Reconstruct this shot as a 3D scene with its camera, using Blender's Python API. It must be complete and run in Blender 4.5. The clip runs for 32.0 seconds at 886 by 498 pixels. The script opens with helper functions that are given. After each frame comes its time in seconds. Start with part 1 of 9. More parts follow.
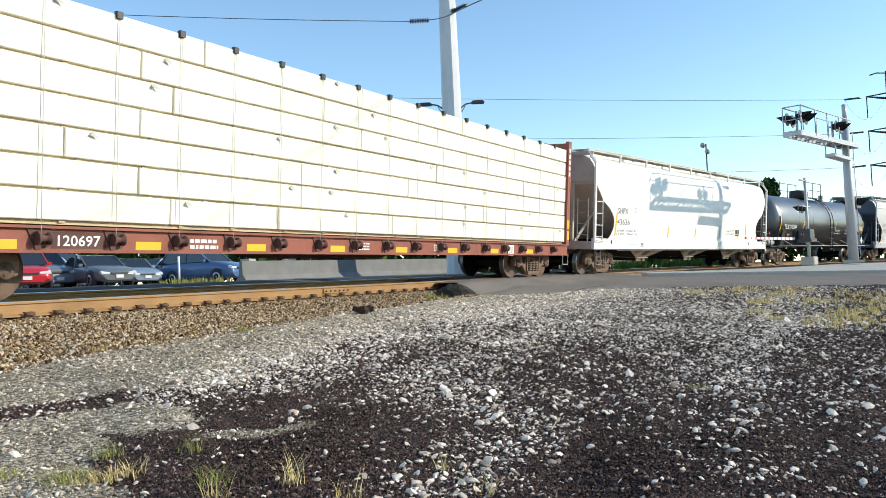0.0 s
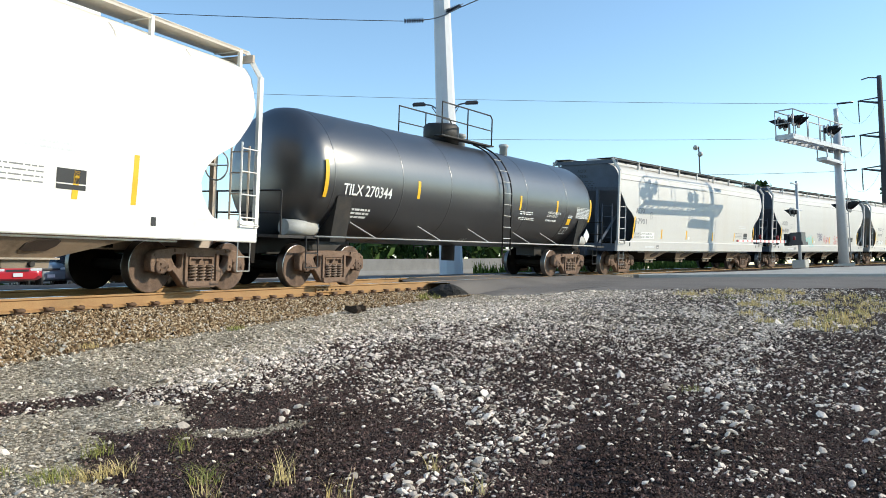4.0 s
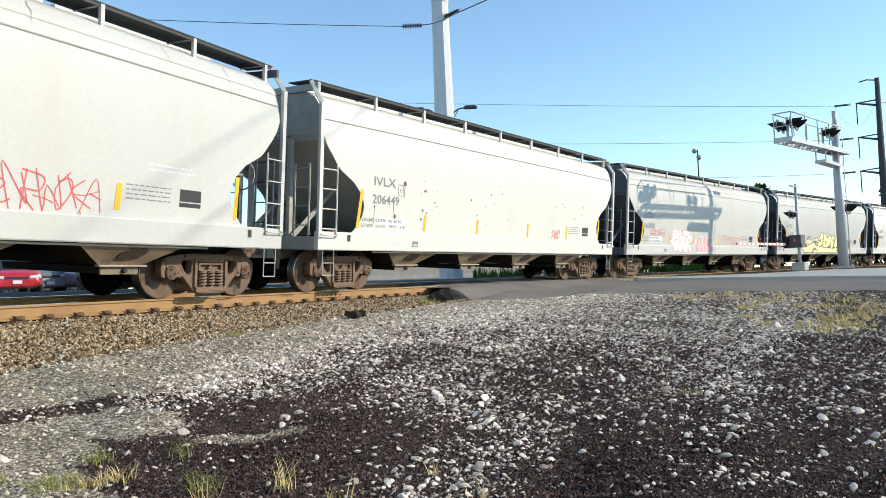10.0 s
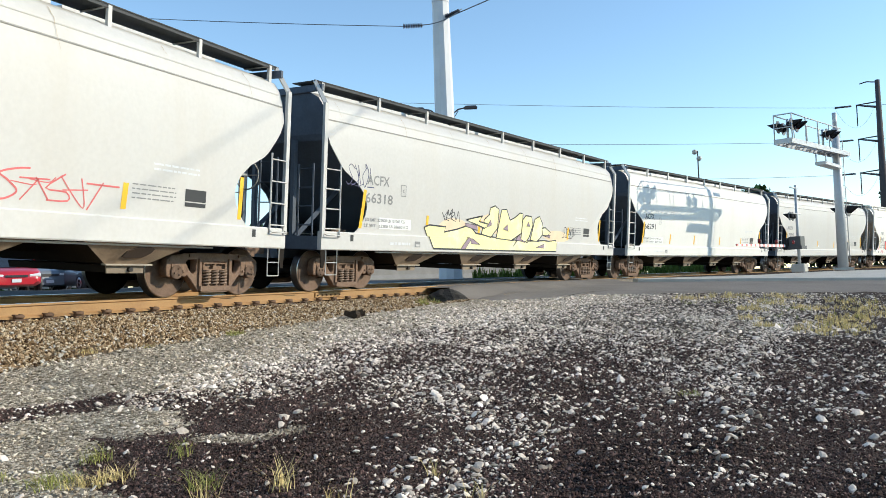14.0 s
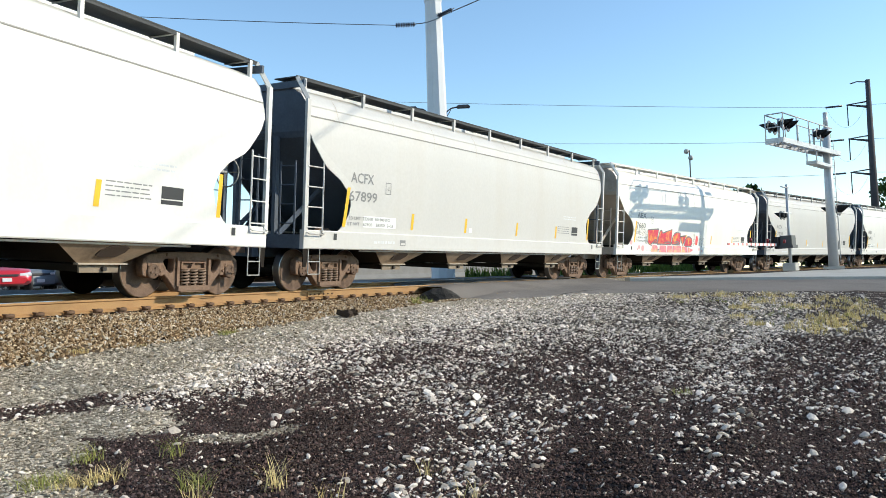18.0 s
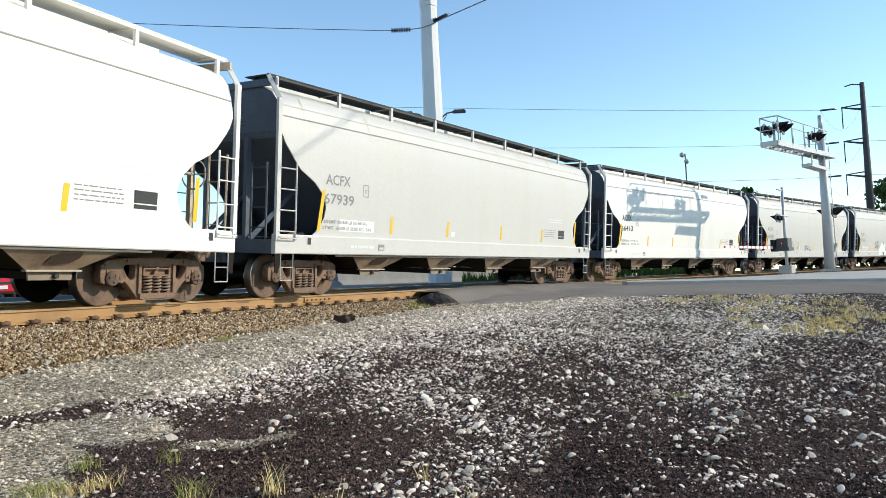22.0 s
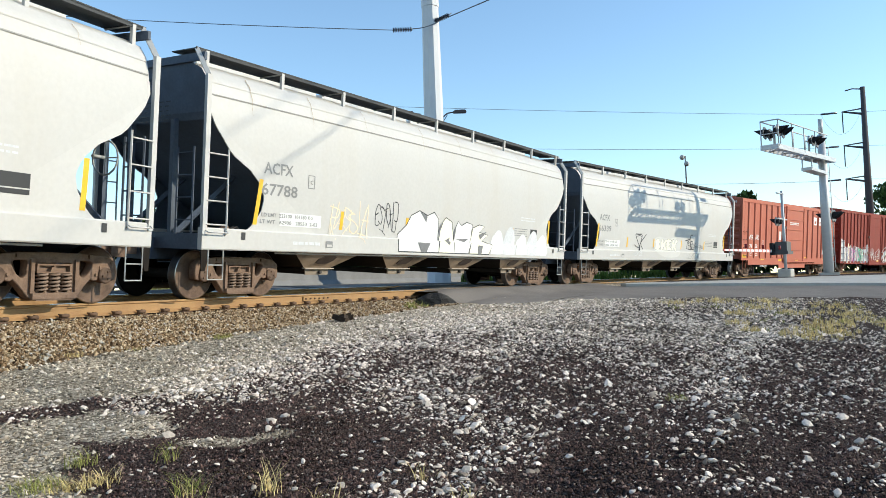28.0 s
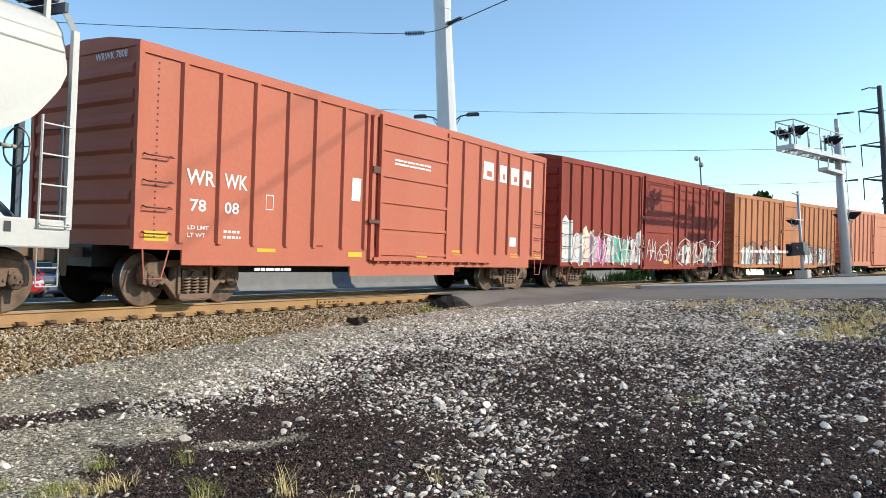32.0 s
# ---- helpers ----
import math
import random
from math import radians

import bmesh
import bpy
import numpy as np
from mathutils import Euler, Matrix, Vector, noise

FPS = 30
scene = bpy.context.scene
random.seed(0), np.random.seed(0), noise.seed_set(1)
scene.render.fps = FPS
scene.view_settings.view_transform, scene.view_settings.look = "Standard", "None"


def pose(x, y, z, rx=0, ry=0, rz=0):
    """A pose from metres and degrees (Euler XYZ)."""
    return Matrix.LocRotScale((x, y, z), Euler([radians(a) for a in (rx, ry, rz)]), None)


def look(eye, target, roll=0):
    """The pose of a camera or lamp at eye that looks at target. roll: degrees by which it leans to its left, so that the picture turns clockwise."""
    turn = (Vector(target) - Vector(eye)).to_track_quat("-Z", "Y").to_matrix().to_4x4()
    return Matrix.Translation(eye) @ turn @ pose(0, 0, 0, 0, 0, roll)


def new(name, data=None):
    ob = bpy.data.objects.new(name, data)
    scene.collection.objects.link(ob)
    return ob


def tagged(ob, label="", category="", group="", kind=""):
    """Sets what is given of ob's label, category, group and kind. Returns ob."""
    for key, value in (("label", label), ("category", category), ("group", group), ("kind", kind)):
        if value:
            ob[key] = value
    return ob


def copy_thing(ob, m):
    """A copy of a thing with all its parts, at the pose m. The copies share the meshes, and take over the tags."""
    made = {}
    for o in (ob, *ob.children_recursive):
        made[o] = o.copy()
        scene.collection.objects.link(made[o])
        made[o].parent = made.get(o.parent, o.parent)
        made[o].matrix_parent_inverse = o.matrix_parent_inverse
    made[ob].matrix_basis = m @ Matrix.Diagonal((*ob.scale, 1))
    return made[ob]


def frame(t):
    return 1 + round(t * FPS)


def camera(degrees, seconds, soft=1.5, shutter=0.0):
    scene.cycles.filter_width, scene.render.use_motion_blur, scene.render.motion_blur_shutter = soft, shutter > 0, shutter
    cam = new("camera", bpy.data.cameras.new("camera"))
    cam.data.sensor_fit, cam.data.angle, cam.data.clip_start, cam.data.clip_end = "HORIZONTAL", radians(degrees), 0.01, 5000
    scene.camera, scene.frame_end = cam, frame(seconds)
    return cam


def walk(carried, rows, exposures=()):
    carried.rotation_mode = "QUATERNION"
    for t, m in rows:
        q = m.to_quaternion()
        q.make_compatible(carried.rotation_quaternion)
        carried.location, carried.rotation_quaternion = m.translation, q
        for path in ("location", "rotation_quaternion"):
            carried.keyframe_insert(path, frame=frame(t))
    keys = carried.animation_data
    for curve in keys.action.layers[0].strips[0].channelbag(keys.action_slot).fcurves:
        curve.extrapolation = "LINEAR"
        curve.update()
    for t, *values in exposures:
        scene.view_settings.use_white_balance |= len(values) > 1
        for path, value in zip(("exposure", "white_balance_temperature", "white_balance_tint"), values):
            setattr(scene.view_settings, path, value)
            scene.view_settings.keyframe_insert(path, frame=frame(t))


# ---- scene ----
EYE = Vector((0.0, 0.0, 0.079))
# seconds, heading, tilt up and lean of the camera in degrees
TURNS = [
    (0, 21.2431, 2.1643, -2.4730),
    (0.5, 21.9849, 2.2567, -2.4330),
    (1, 21.8342, 2.2294, -2.4886),
    (1.5, 20.9560, 2.1831, -2.5636),
    (2, 20.8363, 2.1128, -2.3529),
    (2.5, 20.8384, 2.0602, -2.1178),
    (3, 20.8538, 2.0785, -2.0392),
    (3.5, 20.7120, 2.1242, -2.0041),
    (5.5, 20.7355, 2.2396, -2.0964),
    (6, 20.6603, 2.3415, -2.2561),
    (6.5, 20.8633, 2.3913, -2.3847),
    (7, 20.9464, 2.3846, -2.4340),
    (7.5, 21.0396, 2.4276, -2.5109),
    (8, 20.8800, 2.4555, -2.4750),
    (8.5, 20.9546, 2.5039, -2.3193),
    (9, 20.9717, 2.4892, -2.3175),
    (9.5, 20.7226, 2.4906, -2.3253),
    (10, 20.6513, 2.4960, -2.3700),
    (10.5, 20.6197, 2.4895, -2.2798),
    (11, 20.7271, 2.5568, -2.3115),
    (11.5, 20.6029, 2.5814, -2.3998),
    (12, 20.6263, 2.5629, -2.3894),
    (12.5, 20.6999, 2.5636, -2.4149),
    (13, 20.5014, 2.4878, -2.2666),
    (13.5, 20.5463, 2.4995, -2.1406),
    (14, 20.6321, 2.5055, -2.1417),
    (14.5, 20.6809, 2.4468, -2.1482),
    (16.5, 20.3350, 2.4699, -2.2512),
    (17, 20.2581, 2.4655, -2.2615),
    (17.5, 20.1462, 2.4397, -2.2677),
    (18, 20.0822, 2.4158, -2.1742),
    (18.5, 19.9571, 2.4317, -2.2541),
    (19, 20.0113, 2.5573, -2.1905),
    (19.5, 20.0534, 2.5545, -2.2286),
    (20, 19.9957, 2.5690, -2.1284),
    (20.5, 19.8854, 2.5734, -2.1396),
    (21, 19.8723, 2.5868, -2.1723),
    (21.5, 19.8166, 2.6812, -2.3698),
    (22, 19.8282, 2.7601, -2.5318),
    (22.5, 19.7983, 2.7561, -2.5775),
    (23, 19.8808, 2.7087, -2.5310),
    (23.5, 19.9420, 2.7454, -2.4695),
    (24, 19.9825, 2.6496, -2.4192),
    (24.5, 20.0303, 2.6632, -2.1980),
    (25, 20.0271, 2.7144, -2.0371),
    (25.5, 19.8332, 2.7077, -2.0911),
    (27.5, 19.6581, 2.7451, -2.0825),
    (28, 19.7695, 2.7613, -1.9524),
    (28.5, 19.8205, 2.7856, -1.9305),
    (29, 19.9551, 2.8394, -1.9384),
    (29.5, 20.0416, 2.8733, -1.8512),
    (30, 19.9895, 2.9225, -1.9365),
    (30.5, 19.9282, 2.9418, -2.0007),
    (31, 19.8886, 2.9407, -2.1216),
    (31.5, 20.5940, 2.9824, -2.1555),
    (32, 20.7930, 3.0175, -2.2305),
]


def aim(heading, tilt, lean):
    h, e = radians(heading), radians(tilt)
    ahead = Vector((math.cos(h) * math.cos(e), math.sin(h) * math.cos(e), math.sin(e)))
    return look(EYE, EYE + ahead, lean)


cam = camera(60.246, 32.0, soft=0.3, shutter=0.0)
walk(cam, [(t, aim(h, e, r)) for t, h, e, r in TURNS], exposures=[(0, 0.6), (32, 0.6)])

# ---- world and sun ----
SUN_AZ, SUN_EL = math.atan2(-0.88, 0.27), radians(24)   # where the sun stands
world = bpy.data.worlds.new("world")
scene.world = world
world.use_nodes = True
sky = world.node_tree.nodes.new("ShaderNodeTexSky")
sky.sky_type, sky.sun_disc = "NISHITA", False
sky.sun_elevation, sky.sun_rotation = radians(24), math.pi / 2 - SUN_AZ
sky.air_density, sky.dust_density, sky.ozone_density = 1.0, 0.0, 4.0
bg = world.node_tree.nodes["Background"]
bg.inputs["Strength"].default_value = 0.15
warm = world.node_tree.nodes.new("ShaderNodeMix")
warm.data_type, warm.blend_type = "RGBA", "MULTIPLY"
warm.inputs["Factor"].default_value = 1.0
warm.inputs["B"].default_value = (1.25, 1.21, 1.07, 1)
world.node_tree.links.new(sky.outputs["Color"], warm.inputs["A"])
world.node_tree.links.new(warm.outputs["Result"], bg.inputs["Color"])
sun = new("sun", bpy.data.lights.new("sun", "SUN"))
sun.data.energy, sun.data.angle, sun.data.color = 3.1, radians(0.5), (1.0, 0.91, 0.73)
sun_dir = Vector((math.cos(SUN_AZ) * math.cos(SUN_EL), math.sin(SUN_AZ) * math.cos(SUN_EL), math.sin(SUN_EL)))
sun.matrix_world = look(sun_dir * 50, (0, 0, 0))

# ---- materials ----
def material(name, base, rough=0.7, metal=0.0, vary=0.12, scale=3.0, fine=60.0, bump=0.15, dirt=None, dirt_amount=0.3,
             dirt_scale=1.2, random_tint=0.0, spec=0.5, streak=False, coat=0.0):
    """A procedural surface: a base colour varied at two scales, an optional second colour in stains, and fine relief."""
    m = bpy.data.materials.new(name)
    m.use_nodes = True
    nt = m.node_tree
    N, Lk = nt.nodes, nt.links
    b = N["Principled BSDF"]
    b.inputs["Roughness"].default_value = rough
    b.inputs["Metallic"].default_value = metal
    b.inputs["Specular IOR Level"].default_value = spec
    b.inputs["Coat Weight"].default_value = coat
    tc = N.new("ShaderNodeTexCoord")
    src = tc.outputs["Object"]
    n1 = N.new("ShaderNodeTexNoise")
    n1.inputs["Scale"].default_value, n1.inputs["Detail"].default_value = scale, 6
    n2 = N.new("ShaderNodeTexNoise")
    n2.inputs["Scale"].default_value, n2.inputs["Detail"].default_value = fine, 3
    mp = N.new("ShaderNodeMapping")
    Lk.new(src, mp.inputs["Vector"])
    if streak:
        mp.inputs["Scale"].default_value = (1.0, 1.0, 0.12)
    Lk.new(mp.outputs["Vector"], n1.inputs["Vector"])
    Lk.new(src, n2.inputs["Vector"])
    mix = N.new("ShaderNodeMix")
    mix.data_type, mix.blend_type = "RGBA", "MULTIPLY"
    mix.inputs["Factor"].default_value = 1.0
    r = N.new("ShaderNodeMapRange")
    r.inputs["From Min"].default_value, r.inputs["From Max"].default_value = 0.3, 0.7
    r.inputs["To Min"].default_value, r.inputs["To Max"].default_value = 1 - vary, 1 + vary
    add = N.new("ShaderNodeMath")
    add.operation = "MULTIPLY_ADD"
    add.inputs[1].default_value, add.inputs[2].default_value = 0.5, 0.0
    mid = N.new("ShaderNodeMath")
    mid.operation = "MULTIPLY_ADD"
    mid.inputs[1].default_value = 0.5
    Lk.new(n2.outputs["Fac"], add.inputs[0])
    Lk.new(n1.outputs["Fac"], mid.inputs[0])
    Lk.new(add.outputs[0], mid.inputs[2])
    Lk.new(mid.outputs[0], r.inputs["Value"])
    mix.inputs["A"].default_value = (*base, 1)
    Lk.new(r.outputs["Result"], mix.inputs["B"])
    out = mix.outputs["Result"]
    if random_tint:
        oi = N.new("ShaderNodeObjectInfo")
        rr = N.new("ShaderNodeMapRange")
        rr.inputs["To Min"].default_value, rr.inputs["To Max"].default_value = 1 - random_tint, 1 + random_tint
        Lk.new(oi.outputs["Random"], rr.inputs["Value"])
        m2 = N.new("ShaderNodeMix")
        m2.data_type, m2.blend_type = "RGBA", "MULTIPLY"
        m2.inputs["Factor"].default_value = 1.0
        Lk.new(out, m2.inputs["A"])
        Lk.new(rr.outputs["Result"], m2.inputs["B"])
        out = m2.outputs["Result"]
    if dirt:
        n3 = N.new("ShaderNodeTexNoise")
        n3.inputs["Scale"].default_value, n3.inputs["Detail"].default_value, n3.inputs["Roughness"].default_value = dirt_scale, 8, 0.65
        Lk.new(mp.outputs["Vector"], n3.inputs["Vector"])
        rd = N.new("ShaderNodeMapRange")
        rd.inputs["From Min"].default_value, rd.inputs["From Max"].default_value = 0.5, 0.72
        rd.inputs["To Max"].default_value = dirt_amount
        Lk.new(n3.outputs["Fac"], rd.inputs["Value"])
        m3 = N.new("ShaderNodeMix")
        m3.data_type = "RGBA"
        Lk.new(rd.outputs["Result"], m3.inputs["Factor"])
        Lk.new(out, m3.inputs["A"])
        m3.inputs["B"].default_value = (*dirt, 1)
        out = m3.outputs["Result"]
    Lk.new(out, b.inputs["Base Color"])
    if bump:
        bp = N.new("ShaderNodeBump")
        bp.inputs["Strength"].default_value, bp.inputs["Distance"].default_value = bump, 0.02
        Lk.new(n2.outputs["Fac"], bp.inputs["Height"])
        Lk.new(bp.outputs["Normal"], b.inputs["Normal"])
    return m


M = {}
M["hopper_grey"] = material("hopper_grey", (0.545, 0.53, 0.505), 0.55, vary=0.06, scale=0.5, fine=14, bump=0.04, dirt=(0.42, 0.36, 0.28), dirt_amount=0.30, dirt_scale=0.5, random_tint=0.05, streak=True)
M["hopper_white"] = material("hopper_white", (0.81, 0.785, 0.73), 0.5, vary=0.04, scale=0.5, fine=14, bump=0.04, dirt=(0.5, 0.42, 0.32), dirt_amount=0.2, dirt_scale=0.6, streak=True)
M["hopper_bright"] = material("hopper_bright", (0.70, 0.685, 0.65), 0.5, vary=0.05, scale=0.5, fine=14, bump=0.04, dirt=(0.46, 0.42, 0.36), dirt_amount=0.3, dirt_scale=0.5, streak=True)
M["hopper_pale"] = material("hopper_pale", (0.66, 0.635, 0.585), 0.55, vary=0.05, scale=0.5, fine=14, bump=0.04, dirt=(0.42, 0.36, 0.28), dirt_amount=0.25, dirt_scale=0.5, streak=True)
M["hopper_tan"] = material("hopper_tan", (0.62, 0.55, 0.46), 0.55, vary=0.07, scale=0.6, fine=14, bump=0.04, dirt=(0.36, 0.24, 0.14), dirt_amount=0.4, dirt_scale=0.7, streak=True)
M["bay_dirty"] = material("bay_dirty", (0.33, 0.245, 0.175), 0.8, vary=0.25, scale=2, bump=0.1, dirt=(0.06, 0.042, 0.03), dirt_amount=0.7, spec=0.2)
M["walkway_dark"] = material("walkway_dark", (0.045, 0.048, 0.05), 0.7, vary=0.2, bump=0.2)
M["steel_grey"] = material("steel_grey", (0.42, 0.42, 0.40), 0.6, vary=0.12, scale=4, dirt=(0.25, 0.17, 0.1), dirt_amount=0.4)
M["black_tank"] = material("black_tank", (0.018, 0.018, 0.020), 0.36, spec=0.60, vary=0.3, scale=1.2, fine=20, bump=0.03, dirt=(0.06, 0.055, 0.05), dirt_amount=0.35, dirt_scale=0.8)
M["black_tank"].node_tree.nodes["Principled BSDF"].inputs["IOR"].default_value = 2.1
M["black_steel"] = material("black_steel", (0.018, 0.016, 0.015), 0.6, vary=0.3, bump=0.15, dirt=(0.10, 0.07, 0.05), dirt_amount=0.4)
# near-black for truck parts under the cars; imitates the deep shade there
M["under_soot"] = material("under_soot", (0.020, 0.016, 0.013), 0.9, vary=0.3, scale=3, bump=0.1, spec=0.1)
M["truck_rust"] = material("truck_rust", (0.215, 0.142, 0.102), 0.8, spec=0.2, vary=0.30, scale=5, fine=50, bump=0.3, dirt=(0.05, 0.032, 0.024), dirt_amount=0.75, dirt_scale=5)
M["wheel_rust"] = material("wheel_rust", (0.18, 0.120, 0.088), 0.75, spec=0.2, vary=0.25, scale=5, fine=50, bump=0.2, dirt=(0.04, 0.026, 0.02), dirt_amount=0.8, dirt_scale=3)
# polished tread in darkened metal: the shade on it is in the colour
M["wheel_tread"] = material("wheel_tread", (0.16, 0.15, 0.145), 0.38, metal=1.0, vary=0.2, scale=8, bump=0.05)
M["wheel_rim"] = material("wheel_rim", (0.55, 0.53, 0.50), 0.28, metal=1.0, vary=0.1, bump=0.03)
M["spring_steel"] = material("spring_steel", (0.24, 0.165, 0.12), 0.7, vary=0.2, bump=0.1)
M["red_steel"] = material("red_steel", (0.28, 0.085, 0.055), 0.65, vary=0.15, scale=2, fine=30, bump=0.08, dirt=(0.15, 0.06, 0.04), dirt_amount=0.5)
M["box_red"] = material("box_red", (0.49, 0.145, 0.090), 0.65, spec=0.25, vary=0.08, scale=0.8, fine=16, bump=0.05, dirt=(0.45, 0.18, 0.12), dirt_amount=0.4, streak=True)
M["box_brown"] = material("box_brown", (0.27, 0.050, 0.034), 0.7, spec=0.2, vary=0.15, scale=0.8, fine=16, bump=0.05, dirt=(0.13, 0.035, 0.022), dirt_amount=0.5, streak=True)
M["box_tan"] = material("box_tan", (0.50, 0.205, 0.095), 0.7, spec=0.25, vary=0.15, scale=0.9, fine=16, bump=0.05, dirt=(0.20, 0.08, 0.05), dirt_amount=0.6, streak=True)
M["box_orange"] = material("box_orange", (0.62, 0.22, 0.12), 0.6, vary=0.1, scale=0.8, fine=16, bump=0.05, dirt=(0.3, 0.12, 0.08), dirt_amount=0.4, streak=True)
M["wrap_white"] = material("wrap_white", (0.82, 0.775, 0.65), 0.45, vary=0.04, scale=1.0, fine=9, bump=0.25, random_tint=0.03)
M["lumber_edge"] = material("lumber_edge", (0.55, 0.46, 0.28), 0.7, vary=0.2, scale=6, bump=0.2)
M["yellow_paint"] = material("yellow_paint", (0.80, 0.46, 0.02), 0.45, vary=0.06, bump=0.03)
M["white_paint"] = material("white_paint", (0.78, 0.78, 0.76), 0.5, vary=0.05, bump=0.02)
M["black_paint"] = material("black_paint", (0.03, 0.03, 0.032), 0.5, vary=0.1, bump=0.02)
M["grey_paint"] = material("grey_paint", (0.22, 0.22, 0.22), 0.5, vary=0.1, bump=0.02)
M["band_red"] = material("band_red", (0.66, 0.20, 0.18), 0.5, vary=0.1, bump=0.02)
M["rail_rust"] = material("rail_rust", (0.37, 0.215, 0.092), 0.75, vary=0.15, scale=3, fine=60, bump=0.15, dirt=(0.22, 0.10, 0.05), dirt_amount=0.4, dirt_scale=2)
M["rail_top"] = material("rail_top", (0.62, 0.60, 0.57), 0.2, metal=1.0, vary=0.06, bump=0.02)
M["tie_wood"] = material("tie_wood", (0.05, 0.037, 0.028), 0.9, spec=0.1, vary=0.3, scale=4, fine=40, bump=0.5)
M["ballast_bed"] = material("ballast_bed", (0.10, 0.07, 0.045), 0.95, spec=0.05, vary=0.4, scale=8, fine=26, bump=1.0)
M["asphalt"] = material("asphalt", (0.20, 0.176, 0.155), 0.9, spec=0.1, vary=0.2, scale=0.6, fine=90, bump=0.25, dirt=(0.12, 0.105, 0.09), dirt_amount=0.6, dirt_scale=0.4)
M["lane_dark"] = material("lane_dark", (0.055, 0.052, 0.050), 0.9, spec=0.15, vary=0.2, scale=0.7, fine=90, bump=0.2)
M["concrete"] = material("concrete", (0.42, 0.40, 0.36), 0.85, vary=0.15, scale=2, fine=60, bump=0.2, dirt=(0.25, 0.23, 0.2), dirt_amount=0.5)
M["galvanised"] = material("galvanised", (0.44, 0.45, 0.46), 0.5, metal=0.25, vary=0.08, scale=6, fine=40, bump=0.03)
M["pole_white"] = material("pole_white", (0.60, 0.61, 0.63), 0.55, vary=0.05, scale=1.5, fine=30, bump=0.04, dirt=(0.45, 0.45, 0.45), dirt_amount=0.3)
M["pole_dark"] = material("pole_dark", (0.055, 0.05, 0.055), 0.8, vary=0.2, bump=0.1)
M["signal_black"] = material("signal_black", (0.02, 0.02, 0.022), 0.85, spec=0.2, vary=0.15, bump=0.03)
M["wire"] = material("wire", (0.12, 0.13, 0.15), 0.6, vary=0.1, bump=0.0)
M["rust_spot"] = material("rust_spot", (0.16, 0.11, 0.08), 0.8, vary=0.2, bump=0.1)

# ---- building helpers ----
def part(name, bm, mat, parent=None, label="", smooth=False):
    """Links a bmesh as one mesh object under its thing."""
    me = bpy.data.meshes.new(name)
    bm.normal_update()
    bm.to_mesh(me)
    bm.free()
    if smooth:
        me.shade_smooth()
    for one in (mat if isinstance(mat, (list, tuple)) else [mat]):
        me.materials.append(one)
    ob = new(name, me)
    if parent:
        ob.parent = parent
    if label:
        ob["label"] = label
    return ob


def shared(name, me, parent, m=None, label=""):
    ob = new(name, me)
    if parent:
        ob.parent = parent
    if m is not None:
        ob.matrix_basis = m
    if label:
        ob["label"] = label
    return ob


def empty(name, label="", category="", group="", kind=""):
    ob = new(name)
    ob.empty_display_size = 0.2
    return tagged(ob, label, category, group, kind)


def box(bm, lo, hi, m=None, mat=0):
    """A box between two corners."""
    (x0, y0, z0), (x1, y1, z1) = lo, hi
    co = [(x0, y0, z0), (x1, y0, z0), (x1, y1, z0), (x0, y1, z0), (x0, y0, z1), (x1, y0, z1), (x1, y1, z1), (x0, y1, z1)]
    vs = [bm.verts.new(m @ Vector(c) if m is not None else c) for c in co]
    for f in ((3, 2, 1, 0), (4, 5, 6, 7), (0, 1, 5, 4), (1, 2, 6, 5), (2, 3, 7, 6), (3, 0, 4, 7)):
        bm.faces.new([vs[i] for i in f]).material_index = mat
    return vs


def bar(bm, a, b, r, seg=6, r2=None, mat=0, smooth=True):
    """A round bar from a to b."""
    a, b = Vector(a), Vector(b)
    q = (b - a).to_track_quat("Z", "Y").to_matrix()
    r2 = r if r2 is None else r2
    rings = []
    for c, rr in ((a, r), (b, r2)):
        rings.append([bm.verts.new(c + q @ Vector((rr * math.cos(2 * math.pi * i / seg), rr * math.sin(2 * math.pi * i / seg), 0))) for i in range(seg)])
    for i in range(seg):
        f = bm.faces.new((rings[0][i], rings[0][(i + 1) % seg], rings[1][(i + 1) % seg], rings[1][i]))
        f.smooth, f.material_index = smooth and seg > 5, mat
    bm.faces.new(rings[0][::-1]).material_index = mat
    bm.faces.new(rings[1]).material_index = mat


def pipe(bm, pts, r, seg=5, mat=0):
    """A bent round bar through the points, in one piece."""
    pts = [Vector(p) for p in pts]
    rings = []
    for i, p in enumerate(pts):
        d = (pts[min(i + 1, len(pts) - 1)] - pts[max(i - 1, 0)]).normalized()
        side = d.cross(Vector((0.12, 0.07, 1.0)) if abs(d.z) < 0.9 else Vector((1.0, 0.1, 0.05))).normalized()
        up = side.cross(d)
        if rings and (side.dot(last) < 0):
            side, up = -side, -up
        last = side
        rings.append([bm.verts.new(p + (side * math.cos(2 * math.pi * k / seg) + up * math.sin(2 * math.pi * k / seg)) * r) for k in range(seg)])
    for a, c in zip(rings, rings[1:]):
        for k in range(seg):
            f = bm.faces.new((a[k], a[(k + 1) % seg], c[(k + 1) % seg], c[k]))
            f.smooth, f.material_index = True, mat
    bm.faces.new(rings[0][::-1]).material_index = mat
    bm.faces.new(rings[-1]).material_index = mat


